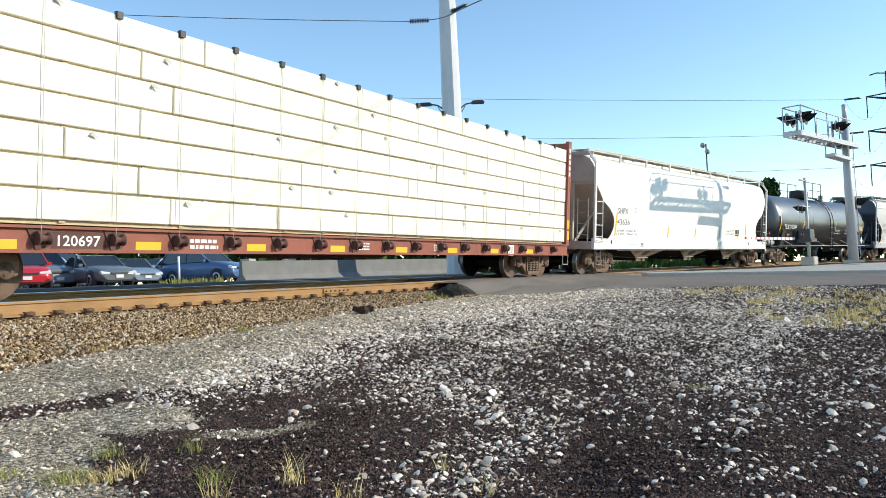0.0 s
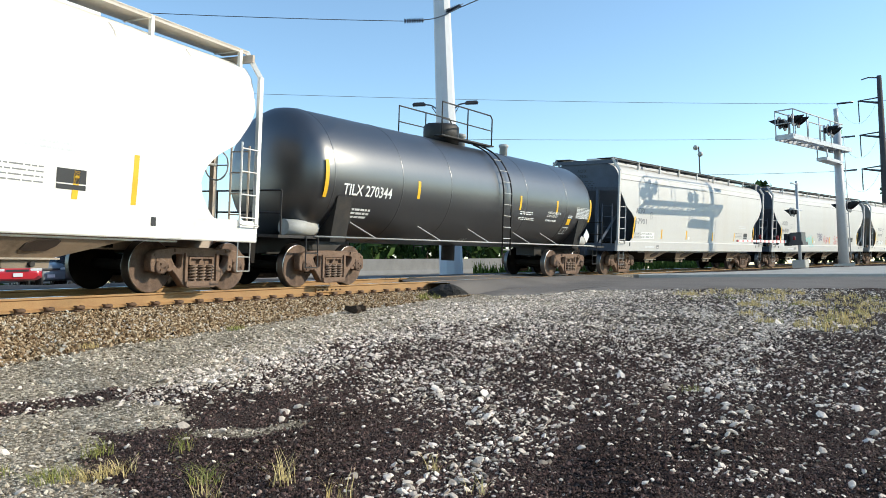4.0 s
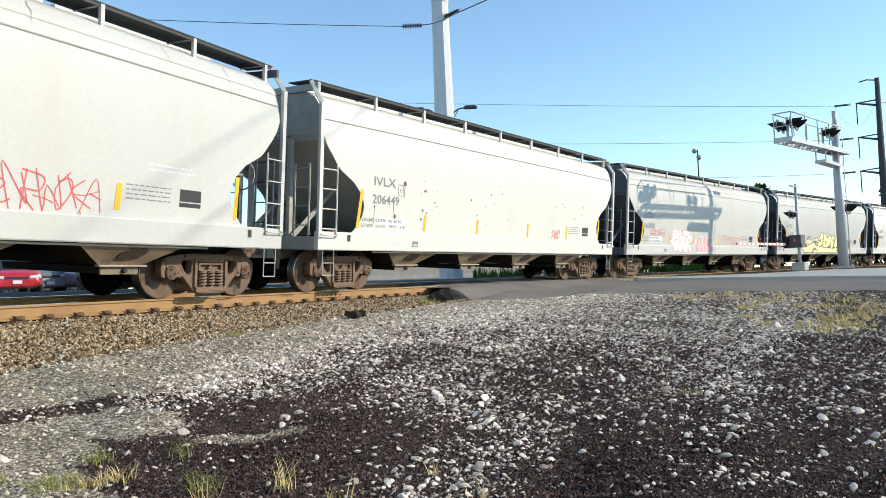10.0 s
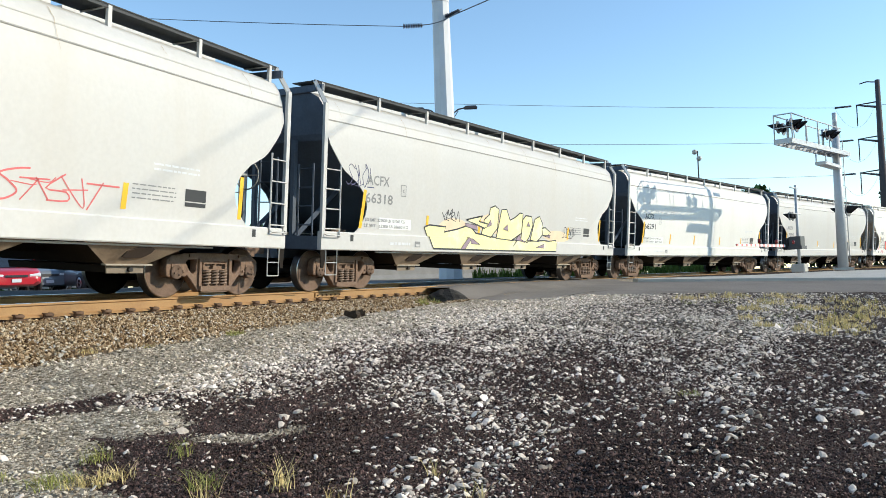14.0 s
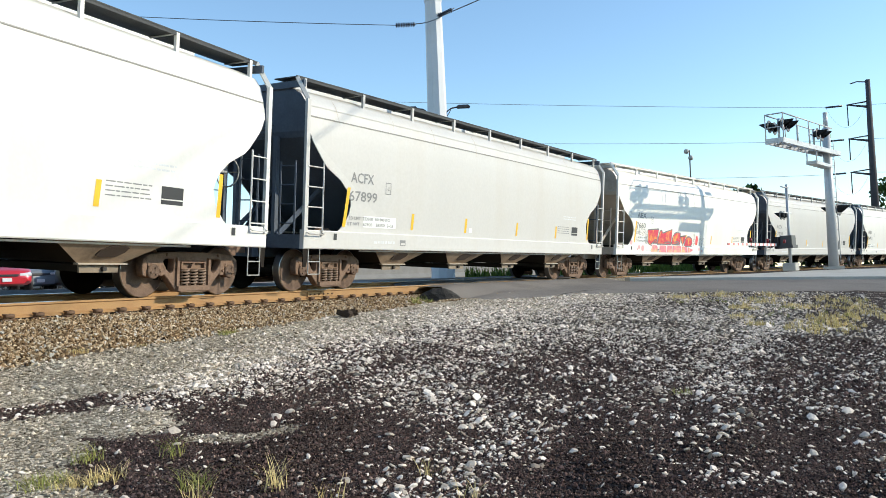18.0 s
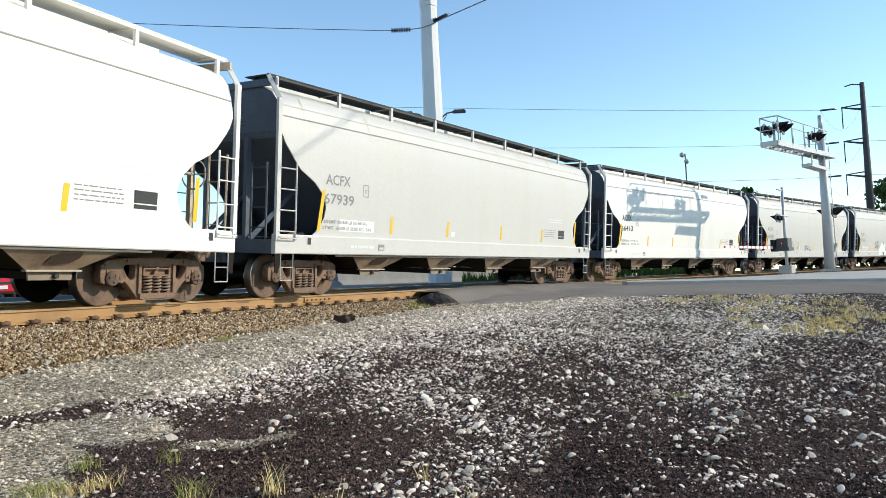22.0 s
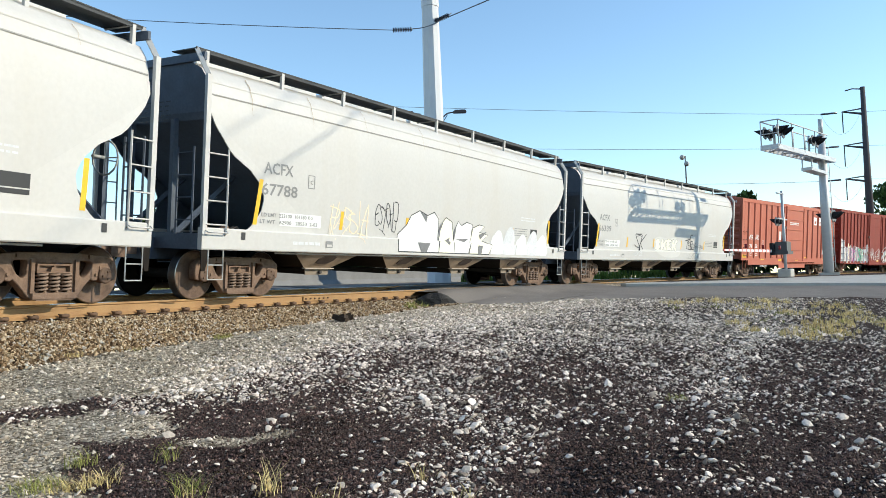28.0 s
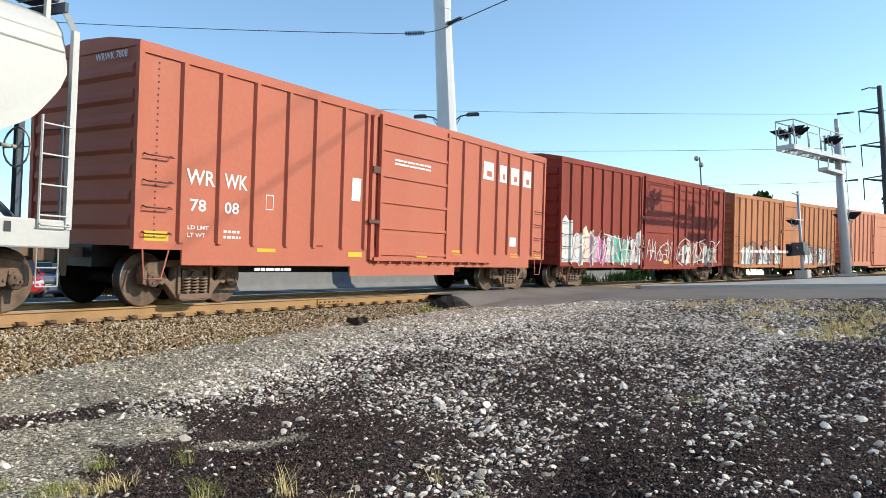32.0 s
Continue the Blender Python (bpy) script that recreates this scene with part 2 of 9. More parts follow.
def prism(bm, outline, y0, y1, axis="y", mat=0):
    """An outline in two axes pushed along the third."""
    def at(u, v, w):
        return {"y": (u, w, v), "x": (w, u, v), "z": (u, v, w)}[axis]
    A = [bm.verts.new(at(u, v, y0)) for u, v in outline]
    B = [bm.verts.new(at(u, v, y1)) for u, v in outline]
    n = len(outline)
    fs = [bm.faces.new(A), bm.faces.new(B[::-1])]
    for i in range(n):
        fs.append(bm.faces.new((A[i], B[i], B[(i + 1) % n], A[(i + 1) % n])))
    for f in fs:
        f.material_index = mat
    bmesh.ops.recalc_face_normals(bm, faces=fs)
    return fs


def lathe(bm, profile, centre, axis="y", seg=24, mat=0, smooth=True):
    """Turns (radius, along) pairs round an axis through the centre."""
    rings = []
    for r, w in profile:
        ring = []
        for i in range(seg):
            a = 2 * math.pi * i / seg
            u, v = r * math.cos(a), r * math.sin(a)
            c = {"y": (u, w, v), "x": (w, u, v), "z": (u, v, w)}[axis]
            ring.append(bm.verts.new(Vector(c) + Vector(centre)))
        rings.append(ring)
    fs = []
    for p, q in zip(rings, rings[1:]):
        for i in range(seg):
            f = bm.faces.new((p[i], p[(i + 1) % seg], q[(i + 1) % seg], q[i]))
            f.smooth = smooth
            fs.append(f)
    fs += [bm.faces.new(rings[0][::-1]), bm.faces.new(rings[-1])]
    for f in fs:
        f.material_index = mat
    bmesh.ops.recalc_face_normals(bm, faces=fs)


# ---- the line of the track ----
RAIL_K, RAIL_K1, RAIL_D, BANK = -0.013449, 0.0002088, 10.882, 0.0825
STEP = 0.5


def _line():
    """Points and headings of the track's middle line every half metre, straight before 5 m and past the curve's end."""
    pts = {}
    x, y, th = 0.0, RAIL_D, 0.0
    for i in range(0, 1200):
        s = i * STEP
        pts[i] = (x, y, th)
        mid = s + STEP / 2
        k = min(0.0, RAIL_K + RAIL_K1 * mid)
        a = th + k * STEP / 2
        x, y, th = x + math.cos(a) * STEP, y + math.sin(a) * STEP, th + k * STEP
    x, y, th = pts[10]
    for i in range(9, -1200, -1):
        d = (10 - i) * STEP
        pts[i] = (x - math.cos(th) * d, y - math.sin(th) * d, th)
    return pts


LINE = _line()


def rail_at(s):
    i = math.floor(s / STEP)
    i = max(-1198, min(1197, i))
    f = s / STEP - i
    a, b = LINE[i], LINE[i + 1]
    return a[0] + (b[0] - a[0]) * f, a[1] + (b[1] - a[1]) * f, a[2] + (b[2] - a[2]) * f


def track_pose(s, chord=0.0):
    """The pose of a car whose two pivots, a chord apart, stand on the track round s; x runs along the track, -y to the near side."""
    if chord:
        a, b = rail_at(s - chord / 2), rail_at(s + chord / 2)
        x, y, th = (a[0] + b[0]) / 2, (a[1] + b[1]) / 2, math.atan2(b[1] - a[1], b[0] - a[0])
    else:
        x, y, th = rail_at(s)
    return Matrix.Translation((x, y, 0)) @ Matrix.Rotation(th, 4, "Z") @ Matrix.Translation((0, -0.75, 0)) @ Matrix.Rotation(BANK, 4, "X") @ Matrix.Translation((0, 0.75, 0))


LINE_XYT = np.array([LINE[i] for i in range(-60, 481)])


def near_track(x, y):
    """Distance along and across the track of places; across is positive on the camera's side."""
    x, y = np.atleast_1d(np.asarray(x, float)), np.atleast_1d(np.asarray(y, float))
    s, u = np.empty(len(x)), np.empty(len(x))
    for i in range(0, len(x), 4000):
        dx = x[i:i + 4000, None] - LINE_XYT[:, 0]
        dy = y[i:i + 4000, None] - LINE_XYT[:, 1]
        k = (dx * dx + dy * dy).argmin(1)
        r = np.arange(len(k))
        th = LINE_XYT[k, 2]
        dx, dy = dx[r, k], dy[r, k]
        s[i:i + 4000] = (k - 60) * STEP + dx * np.cos(th) + dy * np.sin(th)
        u[i:i + 4000] = dx * np.sin(th) - dy * np.cos(th)
    return s, u


def travel(t):
    """How far the train has gone since 6 s."""
    d = t - 6
    lag = 0.08590 * d + -0.004356 * d * d + 0.0000241 * d ** 3 if d > 0 else 0.0     # it slows a little, then gathers speed
    return 8.45 * d + 0.01 * d * d - lag


# ---- ground ----
CROSS0, CROSS1 = 21.6, 32.5     # the level crossing, along the track


def smooth(a, b, v):
    v = np.clip((v - a) / (b - a), 0.0, 1.0)
    return v * v * (3 - 2 * v)


def wave(x, y, k, seed):
    """A cheap smooth random field in -1..1."""
    rng = np.random.RandomState(seed)
    out = 0.0
    for i in range(6):
        a, p = rng.uniform(0, 6.28, 2)
        f = k * rng.uniform(0.6, 1.7)
        out = out + np.sin((x * math.cos(a) + y * math.sin(a)) * f + p)
    return out / 3.0


def ground_zs(x, y):
    """Height of the ground: a yard rising to the crossing, level beyond the track, lower under the ballast."""
    x, y = np.atleast_1d(np.asarray(x, float)), np.atleast_1d(np.asarray(y, float))
    plane = -1.40 + 0.045 * x + 0.06 * y
    s, u = near_track(x, y)
    top = -0.05 + 0.33 * smooth(-3, -11, u)
    d = top - plane
    z = np.where(d > 0.6, plane, np.where(d < -0.6, top, top - (d + 0.6) ** 2 / 2.4))
    z = z + (top - z) * smooth(3.0, 1.0, u)
    off = smooth(CROSS0 - 0.6, CROSS0 - 2.6, s) * smooth(3.3, 2.6, u) * smooth(-3.6, -2.8, u)
    z = z - off * 0.5
    near = smooth(16, 10, np.hypot(x, y))
    z = z + near * (0.018 * wave(x, y, 3.0, 4) + 0.010 * wave(x, y, 9.0, 5))
    # tyre prints pressed into the millings
    for cx, cy, rx, ry, along, gap in ((4.95, 0.75, 0.75, 0.40, 0.25, 0.15), (4.45, 2.75, 0.9, 0.45, 0.9, 0.13), (5.0, 3.0, 0.6, 0.3, 0.9, 0.12), (5.6, 0.1, 0.5, 0.35, 0.3, 0.16), (4.9, -0.9, 0.7, 0.35, 0.1, 0.15)):
        m = np.exp(-(((x - cx) / rx) ** 2 + ((y - cy) / ry) ** 2))
        z = z + m * 0.030 * np.sin(((x - cx) * math.cos(along) + (y - cy) * math.sin(along)) * 6.283 / gap + 1.5 * wave(x, y, 2.0, 30))
    return np.maximum(z, -2.2)


def ground_z(x, y):
    return float(ground_zs(x, y)[0])


def polyline_gap(x, y, pts):
    """Distance of places from a bent line."""
    best = np.full(np.shape(x), 1e9)
    for (ax, ay), (bx, by) in zip(pts, pts[1:]):
        dx, dy = bx - ax, by - ay
        k = np.clip(((x - ax) * dx + (y - ay) * dy) / (dx * dx + dy * dy), 0, 1)
        best = np.minimum(best, np.hypot(x - ax - k * dx, y - ay - k * dy))
    return best


def millings(x, y):
    """Where black asphalt millings lie on the yard, 0 to 1."""
    n = wave(x, y, 1.6, 1) * 0.55 + 0.4 * wave(x, y, 5.0, 2) + 0.35 * wave(x, y, 15.0, 3)
    edge = np.interp(x, [3.2, 3.66, 3.92, 4.27, 4.67, 4.96, 5.3, 5.79, 6.48, 7.61, 9.14, 11, 14, 18], [3.0, 3.66, 3.89, 4.03, 3.93, 3.98, 4.45, 4.58, 4.66, 4.86, 5.0, 4.6, 3.4, 2.5])
    south = smooth(0.20, -0.20, y - edge + n * 0.24) * (1 - 0.35 * smooth(9.0, 12.0, x + n) * smooth(-1.2, 0.2, y))
    ridge = smooth(0.40, 0.14, polyline_gap(x, y, [(3.6, 6.2), (4.49, 5.52), (4.89, 5.37), (5.33, 5.23), (5.55, 4.7), (5.5, 4.4)]) + n * 0.10)
    streak = 0.8 * smooth(0.20, 0.06, polyline_gap(x, y, [(4.58, 3.6), (4.77, 3.3), (4.95, 3.12)]) + n * 0.06)
    return np.clip(np.maximum(south, ridge) - streak, 0, 1)


def stoniness(x, y):
    """How thickly pale stones lie, 0 to 1."""
    n = 0.35 * wave(x, y, 1.9, 7) + 0.30 * wave(x, y, 6.0, 8)
    def belt(pts, width, amount):
        return amount * np.exp(-(polyline_gap(x, y, pts) / width) ** 2)
    wide = np.interp(x, [5.0, 6.0, 8.3, 13.0, 17.0], [0.30, 0.50, 0.95, 1.3, 1.6])
    w = belt([(5.5, 4.7), (6.1, 4.75), (7.0, 4.75), (8.3, 4.65), (10.0, 4.5), (13.0, 4.2), (16.0, 3.4), (19.0, 2.4)], wide, 0.85)
    w = np.maximum(w, belt([(5.7, 4.5), (6.0, 4.1), (6.6, 3.9)], 0.26, 0.45))
    w = np.maximum(w, belt([(6.4, 2.4), (7.3, 2.9), (9.0, 2.9), (11.0, 2.4)], 0.75, 0.55))
    w = np.maximum(w, belt([(6.6, 2.6), (5.8, 1.95), (5.45, 1.5), (5.08, 1.57), (4.87, 1.75), (4.34, 1.62), (4.0, 1.8)], 0.30, 0.55))
    w = np.maximum(w, belt([(5.4, 1.35), (5.9, 1.45), (6.6, 1.5)], 0.30, 0.30))
    w = np.maximum(w, belt([(7.6, 0.25), (8.3, 0.3), (8.9, 0.75), (9.7, 1.3), (11.0, 1.6)], 0.60, 0.42))
    w = np.maximum(w, belt([(8.0, 0.0), (9.3, 0.1), (10.4, -0.15), (12.0, -0.4), (14.0, -0.8)], 0.42, 0.60))
    w = np.maximum(w, belt([(7.0, -0.1), (6.1, 0.2), (5.65, 0.1), (5.1, 0.25), (4.8, 0.0)], 0.32, 0.30))
    w = np.maximum(w, 0.42 * smooth(9.0, 12.0, x) * smooth(5.6, 4.2, y) * smooth(-1.4, 0.0, y + (x - 10) * 0.16))
    w = np.maximum(w, 0.16 * smooth(4.6, 7.0, x) * smooth(3.4, 2.4, y))
    w = np.maximum(w, 0.12 * smooth(6.4, 5.4, x) * smooth(0.9, 0.3, y))
    w = np.maximum(w, 0.20 * np.exp(-(polyline_gap(x, y, [(4.2, 5.75), (4.9, 5.4), (5.5, 4.8)]) / 0.35) ** 2))
    return np.clip(w * (1 + n) + 0.03, 0, 1)

# ---- the ground ----
def ground_material():
    """Grey pebbly gravel with black millings where the mesh says so."""
    m = bpy.data.materials.new("gravel_ground")
    m.use_nodes = True
    N, Lk = m.node_tree.nodes, m.node_tree.links
    b = N["Principled BSDF"]
    b.inputs["Roughness"].default_value = 0.95
    b.inputs["Specular IOR Level"].default_value = 0.04
    tc = N.new("ShaderNodeTexCoord")
    at = N.new("ShaderNodeAttribute")
    at.attribute_name = "millings"
    vor = N.new("ShaderNodeTexVoronoi")
    vor.inputs["Scale"].default_value = 42
    vor2 = N.new("ShaderNodeTexVoronoi")
    vor2.inputs["Scale"].default_value = 95
    noi = N.new("ShaderNodeTexNoise")
    noi.inputs["Scale"].default_value, noi.inputs["Detail"].default_value = 1.1, 9
    big = N.new("ShaderNodeTexNoise")
    big.inputs["Scale"].default_value, big.inputs["Detail"].default_value = 9.0, 6
    for n in (vor, vor2, noi, big):
        Lk.new(tc.outputs["Object"], n.inputs["Vector"])
    cell = N.new("ShaderNodeSeparateColor")
    Lk.new(vor.outputs["Color"], cell.inputs["Color"])
    grey = N.new("ShaderNodeValToRGB")
    grey.color_ramp.elements[0].color, grey.color_ramp.elements[1].color = (0.14, 0.112, 0.080, 1), (0.72, 0.62, 0.48, 1)
    grey.color_ramp.elements.new(0.55).color = (0.36, 0.300, 0.222, 1)
    Lk.new(cell.outputs["Red"], grey.inputs["Fac"])
    cell2 = N.new("ShaderNodeSeparateColor")
    Lk.new(vor2.outputs["Color"], cell2.inputs["Color"])
    black = N.new("ShaderNodeValToRGB")
    black.color_ramp.elements[0].color, black.color_ramp.elements[1].color = (0.008, 0.0054, 0.0048, 1), (0.095, 0.062, 0.052, 1)
    black.color_ramp.elements.new(0.93).color = (0.12, 0.086, 0.072, 1)
    black.color_ramp.elements.new(0.97).color = (0.16, 0.15, 0.14, 1)
    Lk.new(cell2.outputs["Green"], black.inputs["Fac"])
    edge = N.new("ShaderNodeMath")
    edge.operation = "MULTIPLY_ADD"
    edge.inputs[1].default_value, edge.inputs[2].default_value = 1.3, -0.65
    Lk.new(big.outputs["Fac"], edge.inputs[0])
    add = N.new("ShaderNodeMath")
    Lk.new(at.outputs["Fac"], add.inputs[0])
    Lk.new(edge.outputs[0], add.inputs[1])
    sharp = N.new("ShaderNodeMapRange")
    sharp.interpolation_type = "SMOOTHSTEP"
    sharp.inputs["From Min"].default_value, sharp.inputs["From Max"].default_value = 0.25, 0.6
    Lk.new(add.outputs[0], sharp.inputs["Value"])
    mix = N.new("ShaderNodeMix")
    mix.data_type = "RGBA"
    Lk.new(sharp.outputs["Result"], mix.inputs["Factor"])
    Lk.new(grey.outputs["Color"], mix.inputs["A"])
    Lk.new(black.outputs["Color"], mix.inputs["B"])
    tone = N.new("ShaderNodeMapRange")
    tone.inputs["From Min"].default_value, tone.inputs["From Max"].default_value = 0.3, 0.7
    tone.inputs["To Min"].default_value, tone.inputs["To Max"].default_value = 0.75, 1.2
    Lk.new(noi.outputs["Fac"], tone.inputs["Value"])
    mul = N.new("ShaderNodeMix")
    mul.data_type, mul.blend_type = "RGBA", "MULTIPLY"
    mul.inputs["Factor"].default_value = 1.0
    Lk.new(mix.outputs["Result"], mul.inputs["A"])
    Lk.new(tone.outputs["Result"], mul.inputs["B"])
    Lk.new(mul.outputs["Result"], b.inputs["Base Color"])
    h = N.new("ShaderNodeMath")
    h.operation = "MULTIPLY_ADD"
    h.inputs[1].default_value = 0.6
    Lk.new(vor2.outputs["Distance"], h.inputs[0])
    Lk.new(vor.outputs["Distance"], h.inputs[2])
    bp = N.new("ShaderNodeBump")
    bp.invert = True
    bp.inputs["Strength"].default_value, bp.inputs["Distance"].default_value = 1.0, 0.02
    Lk.new(h.outputs[0], bp.inputs["Height"])
    Lk.new(bp.outputs["Normal"], b.inputs["Normal"])
    return m


M["ground"] = ground_material()


def sheet(name, xs, ys, mat):
    X, Y = np.meshgrid(np.array(xs), np.array(ys))
    x, y = X.ravel(), Y.ravel()
    z = ground_zs(x, y)
    nx, ny = len(xs), len(ys)
    idx = np.arange(nx * ny).reshape(ny, nx)
    faces = np.stack([idx[:-1, :-1], idx[:-1, 1:], idx[1:, 1:], idx[1:, :-1]], -1).reshape(-1, 4)
    me = bpy.data.meshes.new(name)
    me.from_pydata(np.stack([x, y, z], 1).tolist(), [], faces.tolist())
    layer = me.attributes.new("millings", "FLOAT", "POINT")
    layer.data.foreach_set("value", millings(x, y).astype(np.float32))
    me.shade_smooth()
    me.materials.append(mat)
    return new(name, me)


def steps(*spans):
    out = []
    for a, b, n in spans:
        out += [a + (b - a) * i / n for i in range(n)]
    return out + [spans[-1][1]]


ground = sheet("ground", steps((-1500, -60, 8), (-60, 0, 20), (0, 2.6, 10), (2.6, 8.2, 140), (8.2, 13, 55), (13, 40, 90), (40, 100, 30), (100, 2500, 10)),
               steps((-1500, -60, 8), (-60, -12, 16), (-12, -3, 30), (-3, -1.6, 14), (-1.6, 5.6, 160), (5.6, 7, 14), (7, 14, 30), (14, 60, 30), (60, 2500, 10)), M["ground"])
tagged(ground, "grey gravel yard with black millings and pale stones", "ground", kind="structure")


def strip(name, s0, s1, n, across, dz, mat, label="", category="", kind="structure"):
    """A band along the track: across gives (offset, height) pairs, positive towards the camera."""
    bm = bmesh.new()
    rows = []
    for i in range(n + 1):
        s = s0 + (s1 - s0) * i / n
        x, y, th = rail_at(s)
        rows.append([bm.verts.new((x + math.sin(th) * u, y - math.cos(th) * u, h + dz + 0.015 * math.sin(s * 3.1 + u * 5))) for u, h in across])
    for a, b in zip(rows, rows[1:]):
        for j in range(len(across) - 1):
            bm.faces.new((a[j], a[j + 1], b[j + 1], b[j])).smooth = True
    bmesh.ops.recalc_face_normals(bm, faces=bm.faces)
    for f in bm.faces:
        if f.normal.z < 0:
            f.normal_flip()
    ob = part(name, bm, mat)
    return tagged(ob, label, category, kind=kind)


# road over the crossing: its edge beside the yard and its kerbed edge
ROAD_NEAR = [(28, 30), (24.5, 18), (21.9, 11.5), (19.9, 8.6), (18.4, 6.7), (16.6, 5.2), (17.3, 4.3), (19.1, 3.4), (20.8, 0.4), (22.4, -3.4), (23.4, -8), (25.5, -20), (28, -45)]
ROAD_FAR = [(46, 24), (38, 14), (33.5, 8.5), (30.8, 6.2), (28.6, 4.7), (27.0, 3.6), (26.4, 2.7), (26.55, 1.8), (27.3, -1.0), (28.45, -4.8), (29.3, -9), (32, -20), (40, -45)]


def along(pts, f):
    k = f * (len(pts) - 1)
    i = min(int(k), len(pts) - 2)
    (ax, ay), (bx, by) = pts[i], pts[i + 1]
    return ax + (bx - ax) * (k - i), ay + (by - ay) * (k - i)


def road_z(x, y):
    s, u = (float(v[0]) for v in near_track(x, y))
    w = float(smooth(3.4, 1.7, abs(u)))
    rail = max(0.0, (0.75 - max(u, -1.7)) * math.tan(BANK)) - 0.010
    return (ground_z(x, y) + 0.035) * (1 - w) + rail * w


def road():
    bm = bmesh.new()
    rows = []
    n = 130
    for i in range(n + 1):
        (ax, ay), (bx, by) = along(ROAD_NEAR, i / n), along(ROAD_FAR, i / n)
        ax += 0.18 * math.sin(i * 1.7) + 0.1 * math.sin(i * 4.1)
        row = []
        for k in range(17):
            f = k / 16
            x, y = ax + (bx - ax) * f, ay + (by - ay) * f
            row.append(bm.verts.new((x, y, road_z(x, y) - (0.05 if k == 0 else 0))))
        rows.append(row)
    for p, q in zip(rows, rows[1:]):
        for j in range(16):
            bm.faces.new((p[j], q[j], q[j + 1], p[j + 1])).smooth = True
    bmesh.ops.recalc_face_normals(bm, faces=bm.faces)
    if sum(f.normal.z for f in bm.faces) < 0:
        bmesh.ops.reverse_faces(bm, faces=bm.faces)
    return tagged(part("road", bm, M["asphalt"]), "worn grey asphalt road over the level crossing", "road", kind="structure")


road()

BALLAST = [(3.4, -0.80), (2.9, -0.64), (2.0, -0.40), (1.5, -0.30), (1.0, -0.28), (-1.0, -0.10), (-1.5, -0.06), (-2.6, -0.15), (-3.2, -0.30)]
strip("ballast_bed", -60, CROSS0 - 1.0, 120, BALLAST, 0, M["ballast_bed"], "brown crushed stone ballast under the track", "ballast")
strip("ballast_bed_far", CROSS1, 200, 120, [(2.6, -0.5), (2.0, -0.25), (1.0, -0.19), (-1.0, -0.05), (-2.6, -0.2)], 0, M["ballast_bed"], "brown crushed stone ballast under the track", "ballast")

strip("service_lane", 4, CROSS0 + 4, 60, [(u, -0.05 + 0.33 * float(smooth(-3, -11, u)) + 0.035) for u in (-3.2, -5.0, -7.0, -8.5, -9.9)], 0, M["lane_dark"], "dark asphalt lane beyond the track", "lane")
RAIL_PROFILE = [(-0.036, 0.0), (-0.036, -0.032), (-0.011, -0.048), (-0.010, -0.175), (-0.07, -0.20), (-0.07, -0.215),
                (0.07, -0.215), (0.07, -0.20), (0.010, -0.175), (0.011, -0.048), (0.036, -0.032), (0.036, 0.0)]


def rail(side, label):
    bm = bmesh.new()
    rings = []
    n = 300
    for i in range(n + 1):
        m = track_pose(-60 + 280 * i / n)
        rings.append([bm.verts.new(m @ Vector((0, side * 0.7525 + u, v))) for u, v in RAIL_PROFILE])
    k = len(RAIL_PROFILE)
    for a, b in zip(rings, rings[1:]):
        for j in range(k):
            f = bm.faces.new((a[j], a[(j + 1) % k], b[(j + 1) % k], b[j]))
            f.material_index = 1 if j == k - 1 else 0
    bmesh.ops.recalc_face_normals(bm, faces=bm.faces)
    return tagged(part("rail", bm, [M["rail_rust"], M["rail_top"]]), label, "rail", "rails of the track", kind="structure")


rail(-1, "rusty steel rail with a polished top")
rail(1, "rusty steel rail with a polished top")


# ---- loose stones ----
def stone_shapes(n, seed, flat=0.6, eight=False):
    """Angular twenty-sided (or eight-sided) stones of unit size."""
    rng = np.random.RandomState(seed)
    p = (1 + 5 ** 0.5) / 2
    v = np.array([(-1, p, 0), (1, p, 0), (-1, -p, 0), (1, -p, 0), (0, -1, p), (0, 1, p), (0, -1, -p), (0, 1, -p), (p, 0, -1), (p, 0, 1), (-p, 0, -1), (-p, 0, 1)])
    v = v / np.linalg.norm(v[0])
    f = np.array([(0, 11, 5), (0, 5, 1), (0, 1, 7), (0, 7, 10), (0, 10, 11), (1, 5, 9), (5, 11, 4), (11, 10, 2), (10, 7, 6), (7, 1, 8),
                  (3, 9, 4), (3, 4, 2), (3, 2, 6), (3, 6, 8), (3, 8, 9), (4, 9, 5), (2, 4, 11), (6, 2, 10), (8, 6, 7), (9, 8, 1)])
    if eight:
        v = np.array([(1, 0, 0), (-1, 0, 0), (0, 1, 0), (0, -1, 0), (0, 0, 1), (0, 0, -1)], float)
        f = np.array([(0, 2, 4), (2, 1, 4), (1, 3, 4), (3, 0, 4), (2, 0, 5), (1, 2, 5), (3, 1, 5), (0, 3, 5)])
    out = []
    for _ in range(n):
        w = v * rng.uniform(0.68, 1.2, (len(v), 1)) * np.array([1.0, rng.uniform(0.6, 0.95), flat * rng.uniform(0.7, 1.2)])
        out.append(w)
    return np.array(out), f


